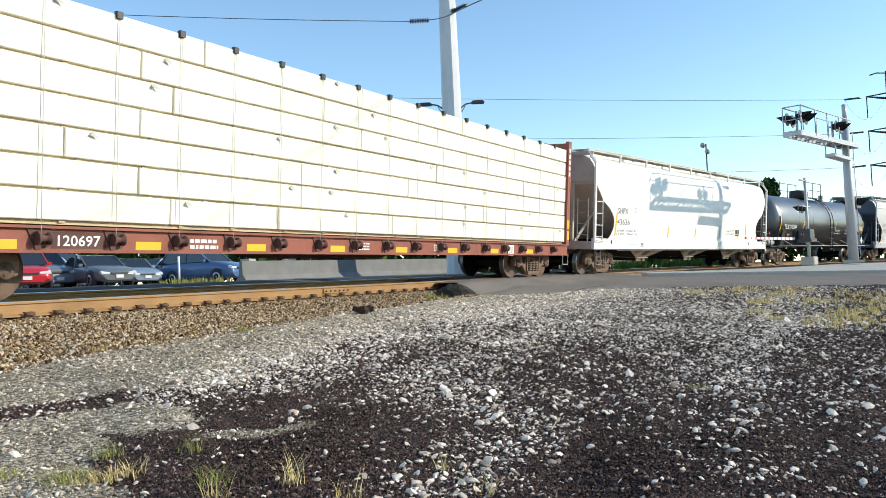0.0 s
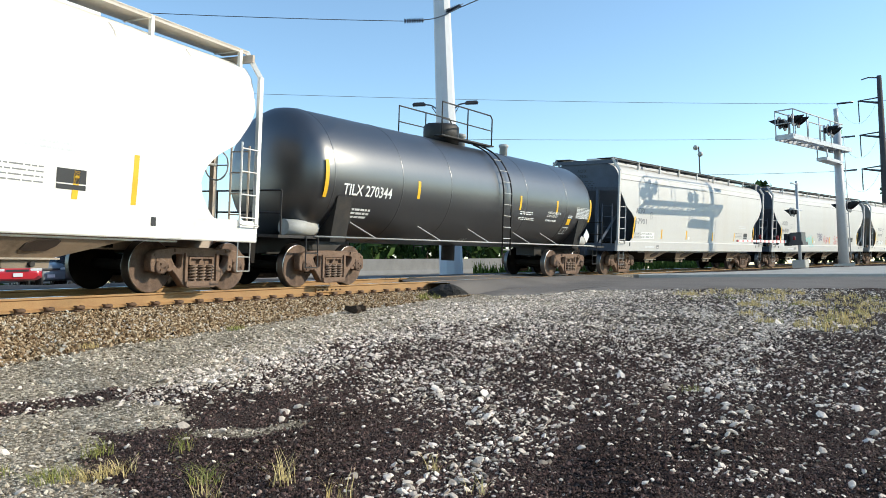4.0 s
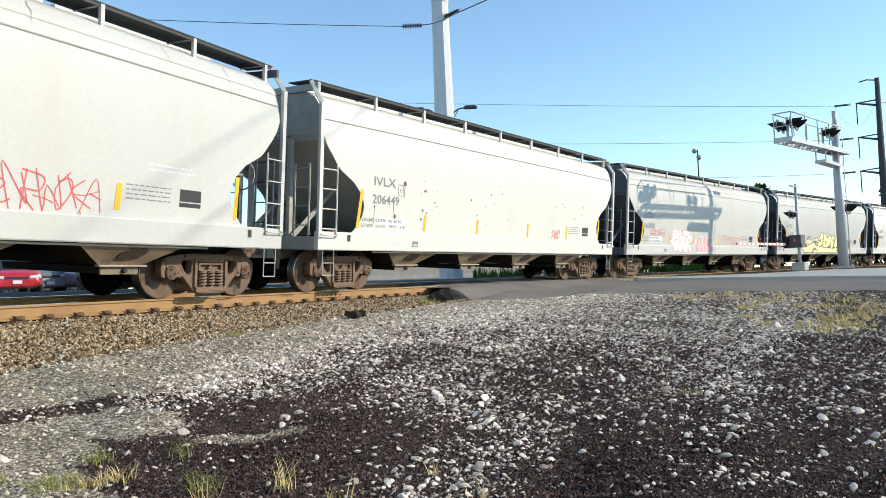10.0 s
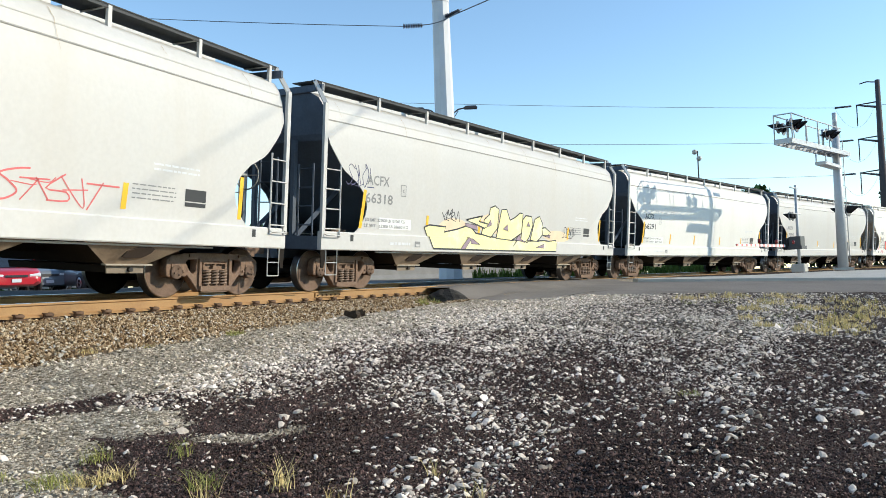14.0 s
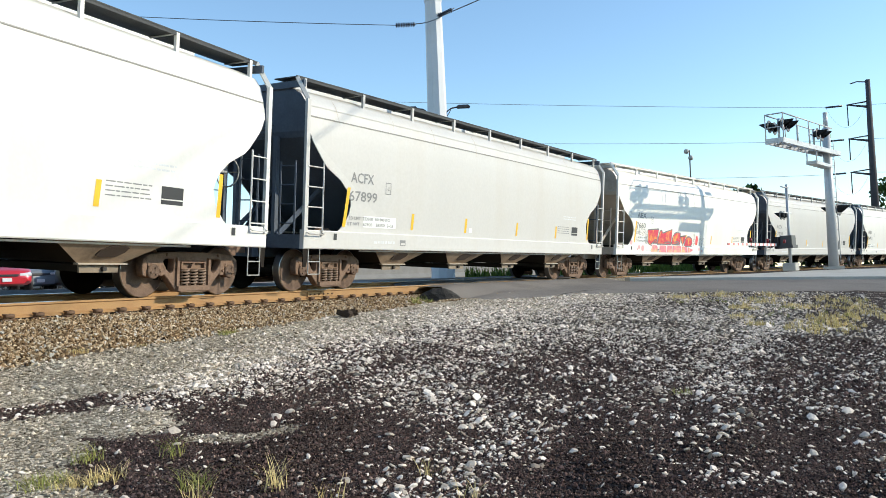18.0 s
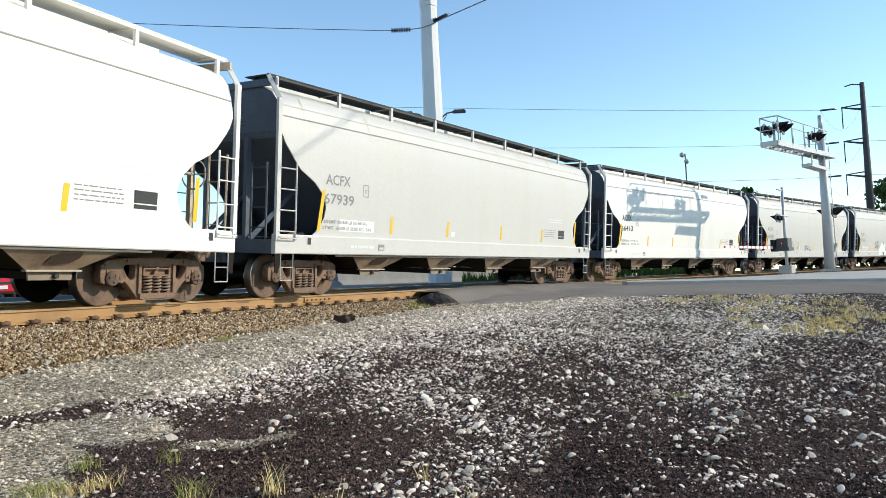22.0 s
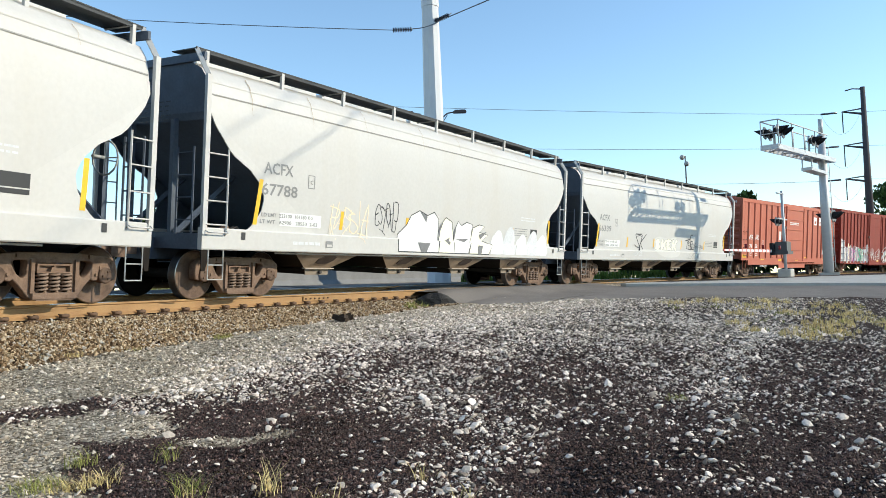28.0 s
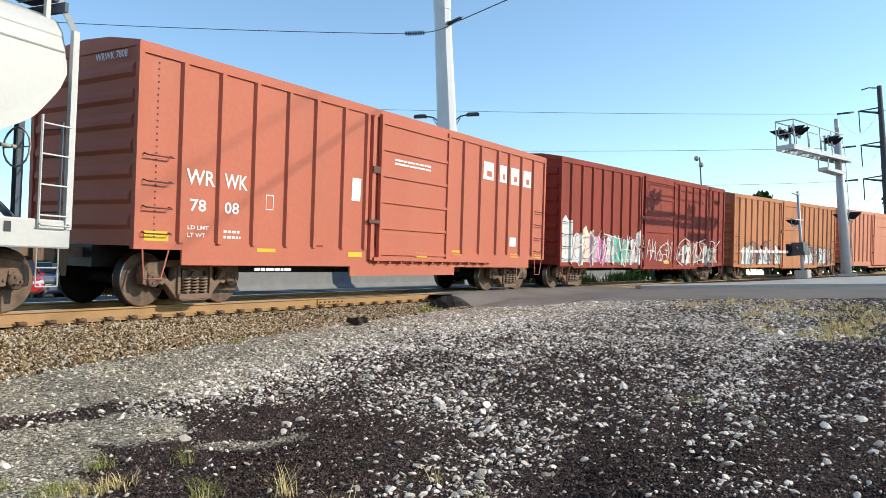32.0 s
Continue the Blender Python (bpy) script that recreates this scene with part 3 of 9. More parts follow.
def scatter(name, x, y, z, size, mat, seed, label, category, flat=0.6, tilt=0.25, eight=False):
    """Many stones as one mesh."""
    rng = np.random.RandomState(seed)
    shapes, f = stone_shapes(32, seed + 1, flat, eight)
    n = len(x)
    v = shapes[rng.randint(0, 32, n)] * size[:, None, None]
    a, tx, ty = rng.uniform(0, 6.283, n), rng.normal(0, tilt, n), rng.normal(0, tilt, n)
    c, s = np.cos(a), np.sin(a)
    vx = v[:, :, 0] * c[:, None] - v[:, :, 1] * s[:, None]
    vy = v[:, :, 0] * s[:, None] + v[:, :, 1] * c[:, None]
    vz = v[:, :, 2] + vx * tx[:, None] + vy * ty[:, None]
    co = np.stack([vx + x[:, None], vy + y[:, None], vz + z[:, None]], -1).reshape(-1, 3)
    faces = (f[None] + (np.arange(n) * shapes.shape[1])[:, None, None]).reshape(-1, 3)
    me = bpy.data.meshes.new(name)
    me.vertices.add(len(co))
    me.vertices.foreach_set("co", co.astype(np.float32).ravel())
    me.loops.add(len(faces) * 3)
    me.loops.foreach_set("vertex_index", faces.astype(np.int32).ravel())
    me.polygons.add(len(faces))
    me.polygons.foreach_set("loop_start", np.arange(0, len(faces) * 3, 3, dtype=np.int32))
    me.polygons.foreach_set("loop_total", np.full(len(faces), 3, dtype=np.int32))
    me.update(calc_edges=True)
    me.validate()
    me.shade_flat()
    me.materials.append(mat)
    return tagged(new(name, me), label, category, kind="stuff")


def stone_material(name, ramp, rough=0.9):
    """Stone whose tone differs from piece to piece."""
    m = bpy.data.materials.new(name)
    m.use_nodes = True
    N, Lk = m.node_tree.nodes, m.node_tree.links
    b = N["Principled BSDF"]
    b.inputs["Roughness"].default_value = rough
    b.inputs["Specular IOR Level"].default_value = 0.08
    g = N.new("ShaderNodeNewGeometry")
    r = N.new("ShaderNodeValToRGB")
    els = r.color_ramp.elements
    els[0].position, els[0].color = ramp[0][0], (*ramp[0][1], 1)
    els[1].position, els[1].color = ramp[-1][0], (*ramp[-1][1], 1)
    for p, c in ramp[1:-1]:
        els.new(p).color = (*c, 1)
    Lk.new(g.outputs["Random Per Island"], r.inputs["Fac"])
    tc = N.new("ShaderNodeTexCoord")
    n = N.new("ShaderNodeTexNoise")
    n.inputs["Scale"].default_value, n.inputs["Detail"].default_value = 45, 5
    Lk.new(tc.outputs["Object"], n.inputs["Vector"])
    t = N.new("ShaderNodeMapRange")
    t.inputs["To Min"].default_value, t.inputs["To Max"].default_value = 0.65, 1.35
    Lk.new(n.outputs["Fac"], t.inputs["Value"])
    x = N.new("ShaderNodeMix")
    x.data_type, x.blend_type = "RGBA", "MULTIPLY"
    x.inputs["Factor"].default_value = 1.0
    Lk.new(r.outputs["Color"], x.inputs["A"])
    Lk.new(t.outputs["Result"], x.inputs["B"])
    Lk.new(x.outputs["Result"], b.inputs["Base Color"])
    bp = N.new("ShaderNodeBump")
    bp.inputs["Strength"].default_value, bp.inputs["Distance"].default_value = 0.4, 0.01
    Lk.new(n.outputs["Fac"], bp.inputs["Height"])
    Lk.new(bp.outputs["Normal"], b.inputs["Normal"])
    return m


M["pale_stone"] = stone_material("pale_stone", [(0.0, (0.22, 0.175, 0.135)), (0.22, (0.52, 0.44, 0.36)), (0.7, (0.81, 0.685, 0.575)), (1.0, (0.93, 0.81, 0.70))])
M["grey_pebble"] = stone_material("grey_pebble", [(0.0, (0.12, 0.096, 0.069)), (0.5, (0.39, 0.325, 0.243)), (1.0, (0.77, 0.67, 0.53))])
M["black_lump"] = stone_material("black_lump", [(0.0, (0.018, 0.012, 0.0108)), (0.6, (0.094, 0.058, 0.050)), (0.92, (0.19, 0.120, 0.102)), (1.0, (0.42, 0.31, 0.25))])
M["ballast"] = stone_material("ballast", [(0.0, (0.05, 0.028, 0.015)), (0.35, (0.24, 0.150, 0.078)), (0.7, (0.45, 0.325, 0.195)), (0.9, (0.60, 0.48, 0.33)), (1.0, (0.50, 0.48, 0.44))])

YARD = np.random.RandomState(11)


def yard_points(n, r0, r1, power=1.0):
    """Places on the yard in front of the camera."""
    r = r0 * (r1 / r0) ** (YARD.uniform(0, 1, n) ** power)
    a = np.radians(YARD.uniform(-14, 57, n))
    return r * np.cos(a), r * np.sin(a)


def on_yard(x, y):
    """Places off the track and the road."""
    s, u = near_track(x, y)
    edge = np.interp(y, [p[1] for p in ROAD_NEAR[::-1]], [p[0] for p in ROAD_NEAR[::-1]])
    return (u > 2.5) & (x < edge + 0.15 * wave(x, y, 3.0, 21))


x, y = yard_points(620000, 3.0, 24)
reach = np.hypot(x, y)
keep = (YARD.uniform(0, 1, len(x)) < stoniness(x, y) * np.clip(0.95 * (reach / 12) ** 2.2, 0.06, 0.75)) & on_yard(x, y)
x, y, reach = x[keep], y[keep], reach[keep]
size = np.clip(YARD.lognormal(math.log(0.0122), 0.54, len(x)), 0.006, 0.050) * np.clip(reach / 11, 1.0, 1.15)
near = reach < 7.5
for pick, eight in ((near, False), (~near, True)):
    a, b, r = x[pick], y[pick], size[pick] * (1.1 if eight else 1.0)
    scatter("pale_stones", a, b, ground_zs(a, b) + r * 0.18, r, M["pale_stone"], 3, "loose pale limestone chips strewn over the yard", "stones", flat=0.5 if eight else 0.45, tilt=0.35, eight=eight)
x, y = yard_points(90000, 3.0, 14)
keep = (YARD.uniform(0, 1, len(x)) < (1 - millings(x, y)) * 0.55) & on_yard(x, y)
x, y = x[keep], y[keep]
size = np.clip(YARD.lognormal(math.log(0.0105), 0.48, len(x)), 0.005, 0.036) * np.clip(np.hypot(x, y) / 7, 1.0, 1.5)
scatter("grey_pebbles", x, y, ground_zs(x, y) + size * 0.2, size, M["grey_pebble"], 5, "fine grey gravel on the yard", "gravel", eight=True)
x, y = yard_points(190000, 3.0, 12)
keep = (YARD.uniform(0, 1, len(x)) < millings(x, y) * 0.6) & on_yard(x, y)
x, y = x[keep], y[keep]
size = np.clip(YARD.lognormal(math.log(0.0082), 0.38, len(x)), 0.005, 0.026) * np.clip(np.hypot(x, y) / 6, 1.0, 1.5)
scatter("millings_lumps", x, y, ground_zs(x, y) + size * 0.15, size, M["black_lump"], 6, "black crumbled asphalt millings", "millings", flat=0.9, eight=True)

# ballast stones on the shoulder
def ballast_height(u):
    return np.interp(u, [-3.2, -2.6, -1.5, -1.0, 1.0, 1.5, 2.0, 2.9, 3.4], [-0.30, -0.15, -0.06, -0.10, -0.28, -0.30, -0.40, -0.64, -0.80])


def along_track(s, u):
    k = s / STEP + 60
    px, py, th = (np.interp(k, np.arange(len(LINE_XYT)), LINE_XYT[:, c]) for c in range(3))
    return px + np.sin(th) * u, py - np.cos(th) * u


n = 64000
s, u = YARD.uniform(6, CROSS0 - 1.0, n), YARD.uniform(0.86, 3.5, n)
keep = YARD.uniform(0, 1, n) < smooth(3.5, 2.7, u + 0.25 * wave(s, u, 2.0, 9))
s, u = s[keep], u[keep]
x, y = along_track(s, u)
size = np.clip(YARD.lognormal(math.log(0.0235), 0.30, len(s)), 0.012, 0.045)
z = np.maximum(ballast_height(u), ground_zs(x, y)) + YARD.uniform(-0.01, 0.02, len(s))
scatter("ballast_stones", x, y, z, size, M["ballast"], 8, "brown angular crushed ballast stones beside the rail", "ballast", flat=0.85, tilt=0.5, eight=True)

# ---- railway trucks ----
WHEEL_R = 0.457


def wheelset_mesh():
    bm = bmesh.new()
    for sg in (-1, 1):
        prof = [(0.10, 0.62), (0.13, 0.66), (0.16, 0.70), (0.33, 0.705), (0.37, 0.68), (0.485, 0.68), (0.485, 0.695), (0.462, 0.715), (0.457, 0.825), (0.445, 0.835)]
        lathe(bm, [(r, sg * w) for r, w in prof], (0, 0, 0), seg=32, mat=0)
        lathe(bm, [(0.4465, sg * 0.834), (0.385, sg * 0.833), (0.365, sg * 0.80), (0.20, sg * 0.775), (0.14, sg * 0.83), (0.09, sg * 0.84)], (0, 0, 0), seg=32, mat=0)
    lathe(bm, [(0.09, -1.06), (0.09, 1.06)], (0, 0, 0), seg=12)
    for sg in (-1, 1):
        lathe(bm, [(0.12, sg * 0.90), (0.12, sg * 1.085), (0.128, sg * 1.09), (0.128, sg * 1.11), (0.10, sg * 1.125), (0.03, sg * 1.13)], (0, 0, 0), seg=18)
        for i in range(3):
            a = i * 2.094
            bar(bm, (0.062 * math.cos(a), sg * 1.11, 0.062 * math.sin(a)), (0.062 * math.cos(a), sg * 1.15, 0.062 * math.sin(a)), 0.02, 6)
    for f in bm.faces:
        c = f.calc_center_median()
        r = math.hypot(c.x, c.z)
        if r > 0.40 and abs(c.y) < 0.84:
            f.material_index = 1 if r > 0.44 and abs(c.y) > 0.82 else 2 if r > 0.44 else 0
        # inner wheel faces and axle get the painted-in shade
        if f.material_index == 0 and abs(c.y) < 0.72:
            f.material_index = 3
    me = bpy.data.meshes.new("wheelset")
    bm.to_mesh(me)
    bm.free()
    me.materials.append(M["wheel_rust"])
    me.materials.append(M["wheel_rim"])
    me.materials.append(M["wheel_tread"])
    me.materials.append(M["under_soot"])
    return me


def cast_shape(outer, holes, y0, y1, bevel=0.0):
    """A casting cut from an outline with holes, thick between y0 and y1, as bmesh."""
    cu = bpy.data.curves.new("casting", "CURVE")
    cu.dimensions, cu.fill_mode, cu.extrude = "2D", "BOTH", (y1 - y0) / 2 - bevel
    cu.bevel_depth, cu.bevel_resolution = bevel, 1
    for line in [outer] + holes:
        sp = cu.splines.new("POLY")
        sp.points.add(len(line) - 1)
        for q, (u, v) in zip(sp.points, line):
            q.co = (u, v, 0, 1)
        sp.use_cyclic_u = True
    ob = bpy.data.objects.new("casting", cu)
    me = bpy.data.meshes.new_from_object(ob)
    me.transform(Matrix(((1, 0, 0, 0), (0, 0, -1, (y0 + y1) / 2), (0, 1, 0, 0), (0, 0, 0, 1))))
    bm = bmesh.new()
    bm.from_mesh(me)
    bpy.data.objects.remove(ob)
    bpy.data.curves.remove(cu)
    bpy.data.meshes.remove(me)
    return bm


def both_ways(half):
    """An outline closed by its mirror image in x."""
    return half + [(-u, v) for u, v in half[::-1]]


def side_frame_mesh():
    """The cast frame on one side of a truck, in the plane y = 0, facing -y."""
    outer = both_ways([(0.20, 0.785), (0.62, 0.775), (0.96, 0.735), (1.08, 0.66), (1.10, 0.50), (1.085, 0.40), (1.03, 0.385), (1.015, 0.56), (0.775, 0.56), (0.755, 0.40), (0.69, 0.385), (0.64, 0.42),
                       (0.56, 0.34), (0.40, 0.155), (0.33, 0.115), (0.15, 0.105)])
    tri = [(0.415, 0.66), (0.44, 0.695), (0.62, 0.69), (0.68, 0.655), (0.68, 0.60), (0.60, 0.47), (0.53, 0.41), (0.47, 0.41), (0.425, 0.47)]
    mid = both_ways([(0.29, 0.655), (0.315, 0.63), (0.315, 0.23), (0.29, 0.205)])
    bm = cast_shape(outer, [tri, [(-u, v) for u, v in tri[::-1]], mid], -0.085, 0.085, 0.016)
    for sg in (-1, 1):
        # flanges round the casting's ribs, bearing adapter and brackets
        box(bm, (sg * 0.365 - 0.03, -0.125, 0.20), (sg * 0.365 + 0.03, -0.08, 0.70))
        box(bm, (sg * 0.895 - 0.11, -0.10, 0.545), (sg * 0.895 + 0.11, 0.10, 0.60))
        box(bm, (sg * 0.60 - 0.02, -0.12, 0.72), (sg * 0.60 + 0.02, -0.08, 0.77))
        bar(bm, (sg * 1.02, -0.10, 0.66), (sg * 1.02, -0.075, 0.66), 0.03, 8)
        bar(bm, (sg * 0.73, -0.11, 0.47), (sg * 0.73, -0.075, 0.47), 0.025, 8)
    box(bm, (-0.37, -0.145, 0.115), (0.37, -0.08, 0.205))
    prism(bm, [(-0.36, 0.115), (0.36, 0.115), (0.28, 0.09), (-0.28, 0.09)], -0.13, 0.13)
    me = bpy.data.meshes.new("side_frame")
    bm.to_mesh(me)
    bm.free()
    me.materials.append(M["truck_rust"])
    return me


def springs_mesh():
    bm = bmesh.new()
    for x in (-0.195, 0.0, 0.195):
        for y in (-0.09, 0.09):
            pts = []
            for i in range(46):
                a = i / 45 * 5 * 2 * math.pi
                pts.append((x + 0.072 * math.cos(a), y + 0.072 * math.sin(a), 0.215 + 0.27 * i / 45))
            # spring cores and the back row are near-black, standing for shade
            if y < 0:
                pipe(bm, pts, 0.0185, 5)
                bar(bm, (x, y, 0.215), (x, y, 0.485), 0.032, 6, mat=1)
            else:
                bar(bm, (x, y, 0.22), (x, y, 0.48), 0.07, 8, mat=1)
    me = bpy.data.meshes.new("spring_nest")
    bm.to_mesh(me)
    bm.free()
    me.materials.append(M["spring_steel"])
    me.materials.append(M["under_soot"])
    return me


def bolster_mesh():
    bm = bmesh.new()
    box(bm, (-0.24, -1.04, 0.49), (0.24, 1.04, 0.63))
    for sg in (-1, 1):
        # cast bolster end with its two pockets, lugs and wedges
        for z0, z1 in ((0.49, 0.515), (0.605, 0.63)):
            box(bm, (-0.29, min(sg * 1.03, sg * 1.11), z0), (0.29, max(sg * 1.03, sg * 1.11), z1))
        for x in (-0.27, 0.0, 0.27):
            box(bm, (x - 0.018, min(sg * 1.03, sg * 1.105), 0.51), (x + 0.018, max(sg * 1.03, sg * 1.105), 0.61))
        prism(bm, [(-0.08, 0.515), (0.02, 0.515), (-0.02, 0.58), (-0.06, 0.58)], min(sg * 1.03, sg * 1.12), max(sg * 1.03, sg * 1.12))
    box(bm, (-0.16, -0.45, 0.62), (0.16, 0.45, 0.80))
    for sg in (-1, 1):
        box(bm, (sg * 0.62 - 0.05, -0.85, 0.30), (sg * 0.62 + 0.05, 0.85, 0.42))
    bar(bm, (-0.62, 0.2, 0.3), (0.62, -0.2, 0.34), 0.03)
    # bolster inside the side frames is coloured as if in deep shade
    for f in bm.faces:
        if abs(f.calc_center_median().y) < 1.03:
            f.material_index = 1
    me = bpy.data.meshes.new("truck")
    bm.to_mesh(me)
    bm.free()
    me.materials.append(M["truck_rust"])
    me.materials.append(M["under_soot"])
    return me


ME_WHEELS, ME_FRAME, ME_SPRING, ME_BOLSTER = wheelset_mesh(), side_frame_mesh(), springs_mesh(), bolster_mesh()
WHEELBASE = 1.79


def add_truck(car, x):
    t = shared("truck", ME_BOLSTER, car, pose(x, 0, 0))
    for sg in (-1, 1):
        shared("wheelset", ME_WHEELS, t, pose(sg * WHEELBASE / 2, 0, WHEEL_R))
        shared("side_frame", ME_FRAME, t, pose(0, sg * 1.0, 0))
        shared("spring_nest", ME_SPRING, t, pose(0, sg * 1.0, 0, 0, 0, 180 if sg > 0 else 0))
    return t


def couplers(car, half):
    for sg in (-1, 1):
        bm = bmesh.new()
        box(bm, (min(sg * (half - 0.9), sg * (half + 0.05)), -0.09, 0.80), (max(sg * (half - 0.9), sg * (half + 0.05)), 0.09, 0.98))
        box(bm, (sg * half - 0.16, -0.17, 0.74), (sg * half + 0.16, 0.12, 1.02))
        part("coupler", bm, M["truck_rust"], car)


# ---- lettering and paint on car sides ----
def flat_text(text, height, width=None):
    """Vertices and faces of a line of lettering in the plane, starting at the origin."""
    cu = bpy.data.curves.new("lettering", "FONT")
    cu.body, cu.size, cu.resolution_u, cu.offset = text, height / 0.70, 2, 0.022 * height
    ob = bpy.data.objects.new("lettering", cu)
    me = bpy.data.meshes.new_from_object(ob)
    co = np.empty(len(me.vertices) * 3)
    me.vertices.foreach_get("co", co)
    co = co.reshape(-1, 3)
    faces = [tuple(p.vertices) for p in me.polygons]
    bpy.data.objects.remove(ob)
    bpy.data.curves.remove(cu)
    bpy.data.meshes.remove(me)
    co[:, 0] -= co[:, 0].min()
    if width:
        co[:, 0] *= width / max(1e-6, co[:, 0].max())
    return co, faces


SHIFT = [0.0]       # moves the marks of a longer car along its side


def on_side(verts, surf, lift):
    """Lays points given along and up onto a car's near side."""
    return [(x + SHIFT[0], -(surf(z) + lift), z) for x, z in verts]


def glyphs(co, faces):
    """Splits lettering into its characters, as lists of faces."""
    root = list(range(len(co)))
    def top(i):
        while root[i] != i:
            root[i] = root[root[i]]
            i = root[i]
        return i
    for f in faces:
        for k in f[1:]:
            root[top(k)] = top(f[0])
    out = {}
    for f in faces:
        out.setdefault(top(f[0]), []).append(f)
    return list(out.values())


def lettering(car, text, x, z, height, surf, mat, width=None, name="lettering", lift=0.006, label=""):
    """A line of writing on the near side; large characters are parts of their own."""
    co, faces = flat_text(text, height, width)
    for group in (glyphs(co, faces) if height > 0.14 else [faces]):
        ids = sorted({i for f in group for i in f})
        at = {k: n for n, k in enumerate(ids)}
        me = bpy.data.meshes.new("letter" if height > 0.14 else name)
        me.from_pydata(on_side([(x + co[i][0], z + co[i][1]) for i in ids], surf, lift), [], [tuple(at[i] for i in f) for f in group])
        me.materials.append(mat)
        ob = new(me.name.split(".")[0], me)
        ob.parent = car
        if label:
            ob["label"] = label


def patch(car, name, x0, x1, z0, z1, surf, mat, slant=0.0, lift=0.005, label=""):
    """A painted rectangle on the near side."""
    n = 6
    v, f = [], []
    for k in range(n + 1):
        z = z0 + (z1 - z0) * k / n
        d = slant * k / n
        v += [(x0 + d, z), (x1 + d, z)]
    for k in range(n):
        f.append((2 * k, 2 * k + 1, 2 * k + 3, 2 * k + 2))
    me = bpy.data.meshes.new(name)
    me.from_pydata(on_side(v, surf, lift), [], f)
    me.materials.append(mat)
    ob = new(name, me)
    ob.parent = car
    if label:
        ob["label"] = label
    return ob


def bars(car, name, x0, x1, z0, z1, rows, surf, mat, seed=1, fill=0.55):
    """Small writing that cannot be read, as rows of plain bars."""
    rng = random.Random(seed)
    v, f = [], []
    for k in range(rows):
        za = z0 + (z1 - z0) * (rows - 1 - k) / rows
        zb = za + (z1 - z0) / rows * fill
        x = x0
        while x < x1 - 0.03:
            w = min(x1 - x, rng.uniform(0.06, 0.22) * max(0.5, (x1 - x0)))
            i = len(v)
            v += [(x, za), (x + w, za), (x + w, zb), (x, zb)]
            f.append((i, i + 1, i + 2, i + 3))
            x += w + 0.025
    me = bpy.data.meshes.new(name)
    me.from_pydata(on_side(v, surf, 0.003), [], f)
    me.materials.append(mat)
    ob = new(name, me)
    ob.parent = car
    return ob


def ribbon(v, f, pts, w):
    """Adds a painted stroke of width w along points in the plane."""
    n = len(pts)
    base = len(v)
    for i, (x, z) in enumerate(pts):
        a, b = pts[max(0, i - 1)], pts[min(n - 1, i + 1)]
        dx, dz = b[0] - a[0], b[1] - a[1]
        l = math.hypot(dx, dz) or 1
        v += [(x - dz / l * w / 2, z + dx / l * w / 2), (x + dz / l * w / 2, z - dx / l * w / 2)]
    for i in range(n - 1):
        k = base + 2 * i
        f.append((k, k + 1, k + 3, k + 2))


def curve_pts(ctrl, n=8):
    """A smooth line through control points."""
    out = []
    m = len(ctrl)
    for i in range(m - 1):
        p0, p1, p2, p3 = ctrl[max(0, i - 1)], ctrl[i], ctrl[i + 1], ctrl[min(m - 1, i + 2)]
        for k in range(n):
            t = k / n
            out.append(tuple(0.5 * (2 * p1[c] + (p2[c] - p0[c]) * t + (2 * p0[c] - 5 * p1[c] + 4 * p2[c] - p3[c]) * t * t
                                    + (3 * p1[c] - p0[c] - 3 * p2[c] + p3[c]) * t ** 3) for c in (0, 1)))
    return out + [ctrl[-1]]


# strokes of quick hand-drawn shapes, each in a unit box
STROKES = [[[(0, 0), (0.05, 1), (0.45, 0.35), (0.85, 1), (0.9, 0)]],
           [[(0.9, 0.85), (0.5, 1), (0.1, 0.75), (0.45, 0.5), (0.85, 0.25), (0.5, 0), (0.05, 0.15)]],
           [[(0.5, 1), (0.1, 0.6), (0.3, 0.05), (0.75, 0.1), (0.9, 0.6), (0.5, 1), (0.3, 0.9)]],
           [[(0.1, 0), (0.15, 1)], [(0.05, 0.9), (0.8, 0.95), (0.75, 0.5), (0.15, 0.45), (0.9, -0.05)]],
           [[(0.1, 0), (0.45, 1.05), (0.85, -0.05)], [(0.15, 0.4), (0.8, 0.45)]],
           [[(0.15, 1), (0.1, 0)], [(0.85, 1), (0.15, 0.5), (0.95, 0)]],
           [[(0.85, 0.95), (0.15, 0.95), (0.12, 0.5), (0.7, 0.52)], [(0.12, 0.5), (0.1, 0.05), (0.85, 0)]],
           [[(0.1, 0), (0.1, 1), (0.8, 0), (0.9, 1.05)]],
           [[(0, 0.95), (0.95, 0.9)], [(0.5, 0.92), (0.45, 0)]]]


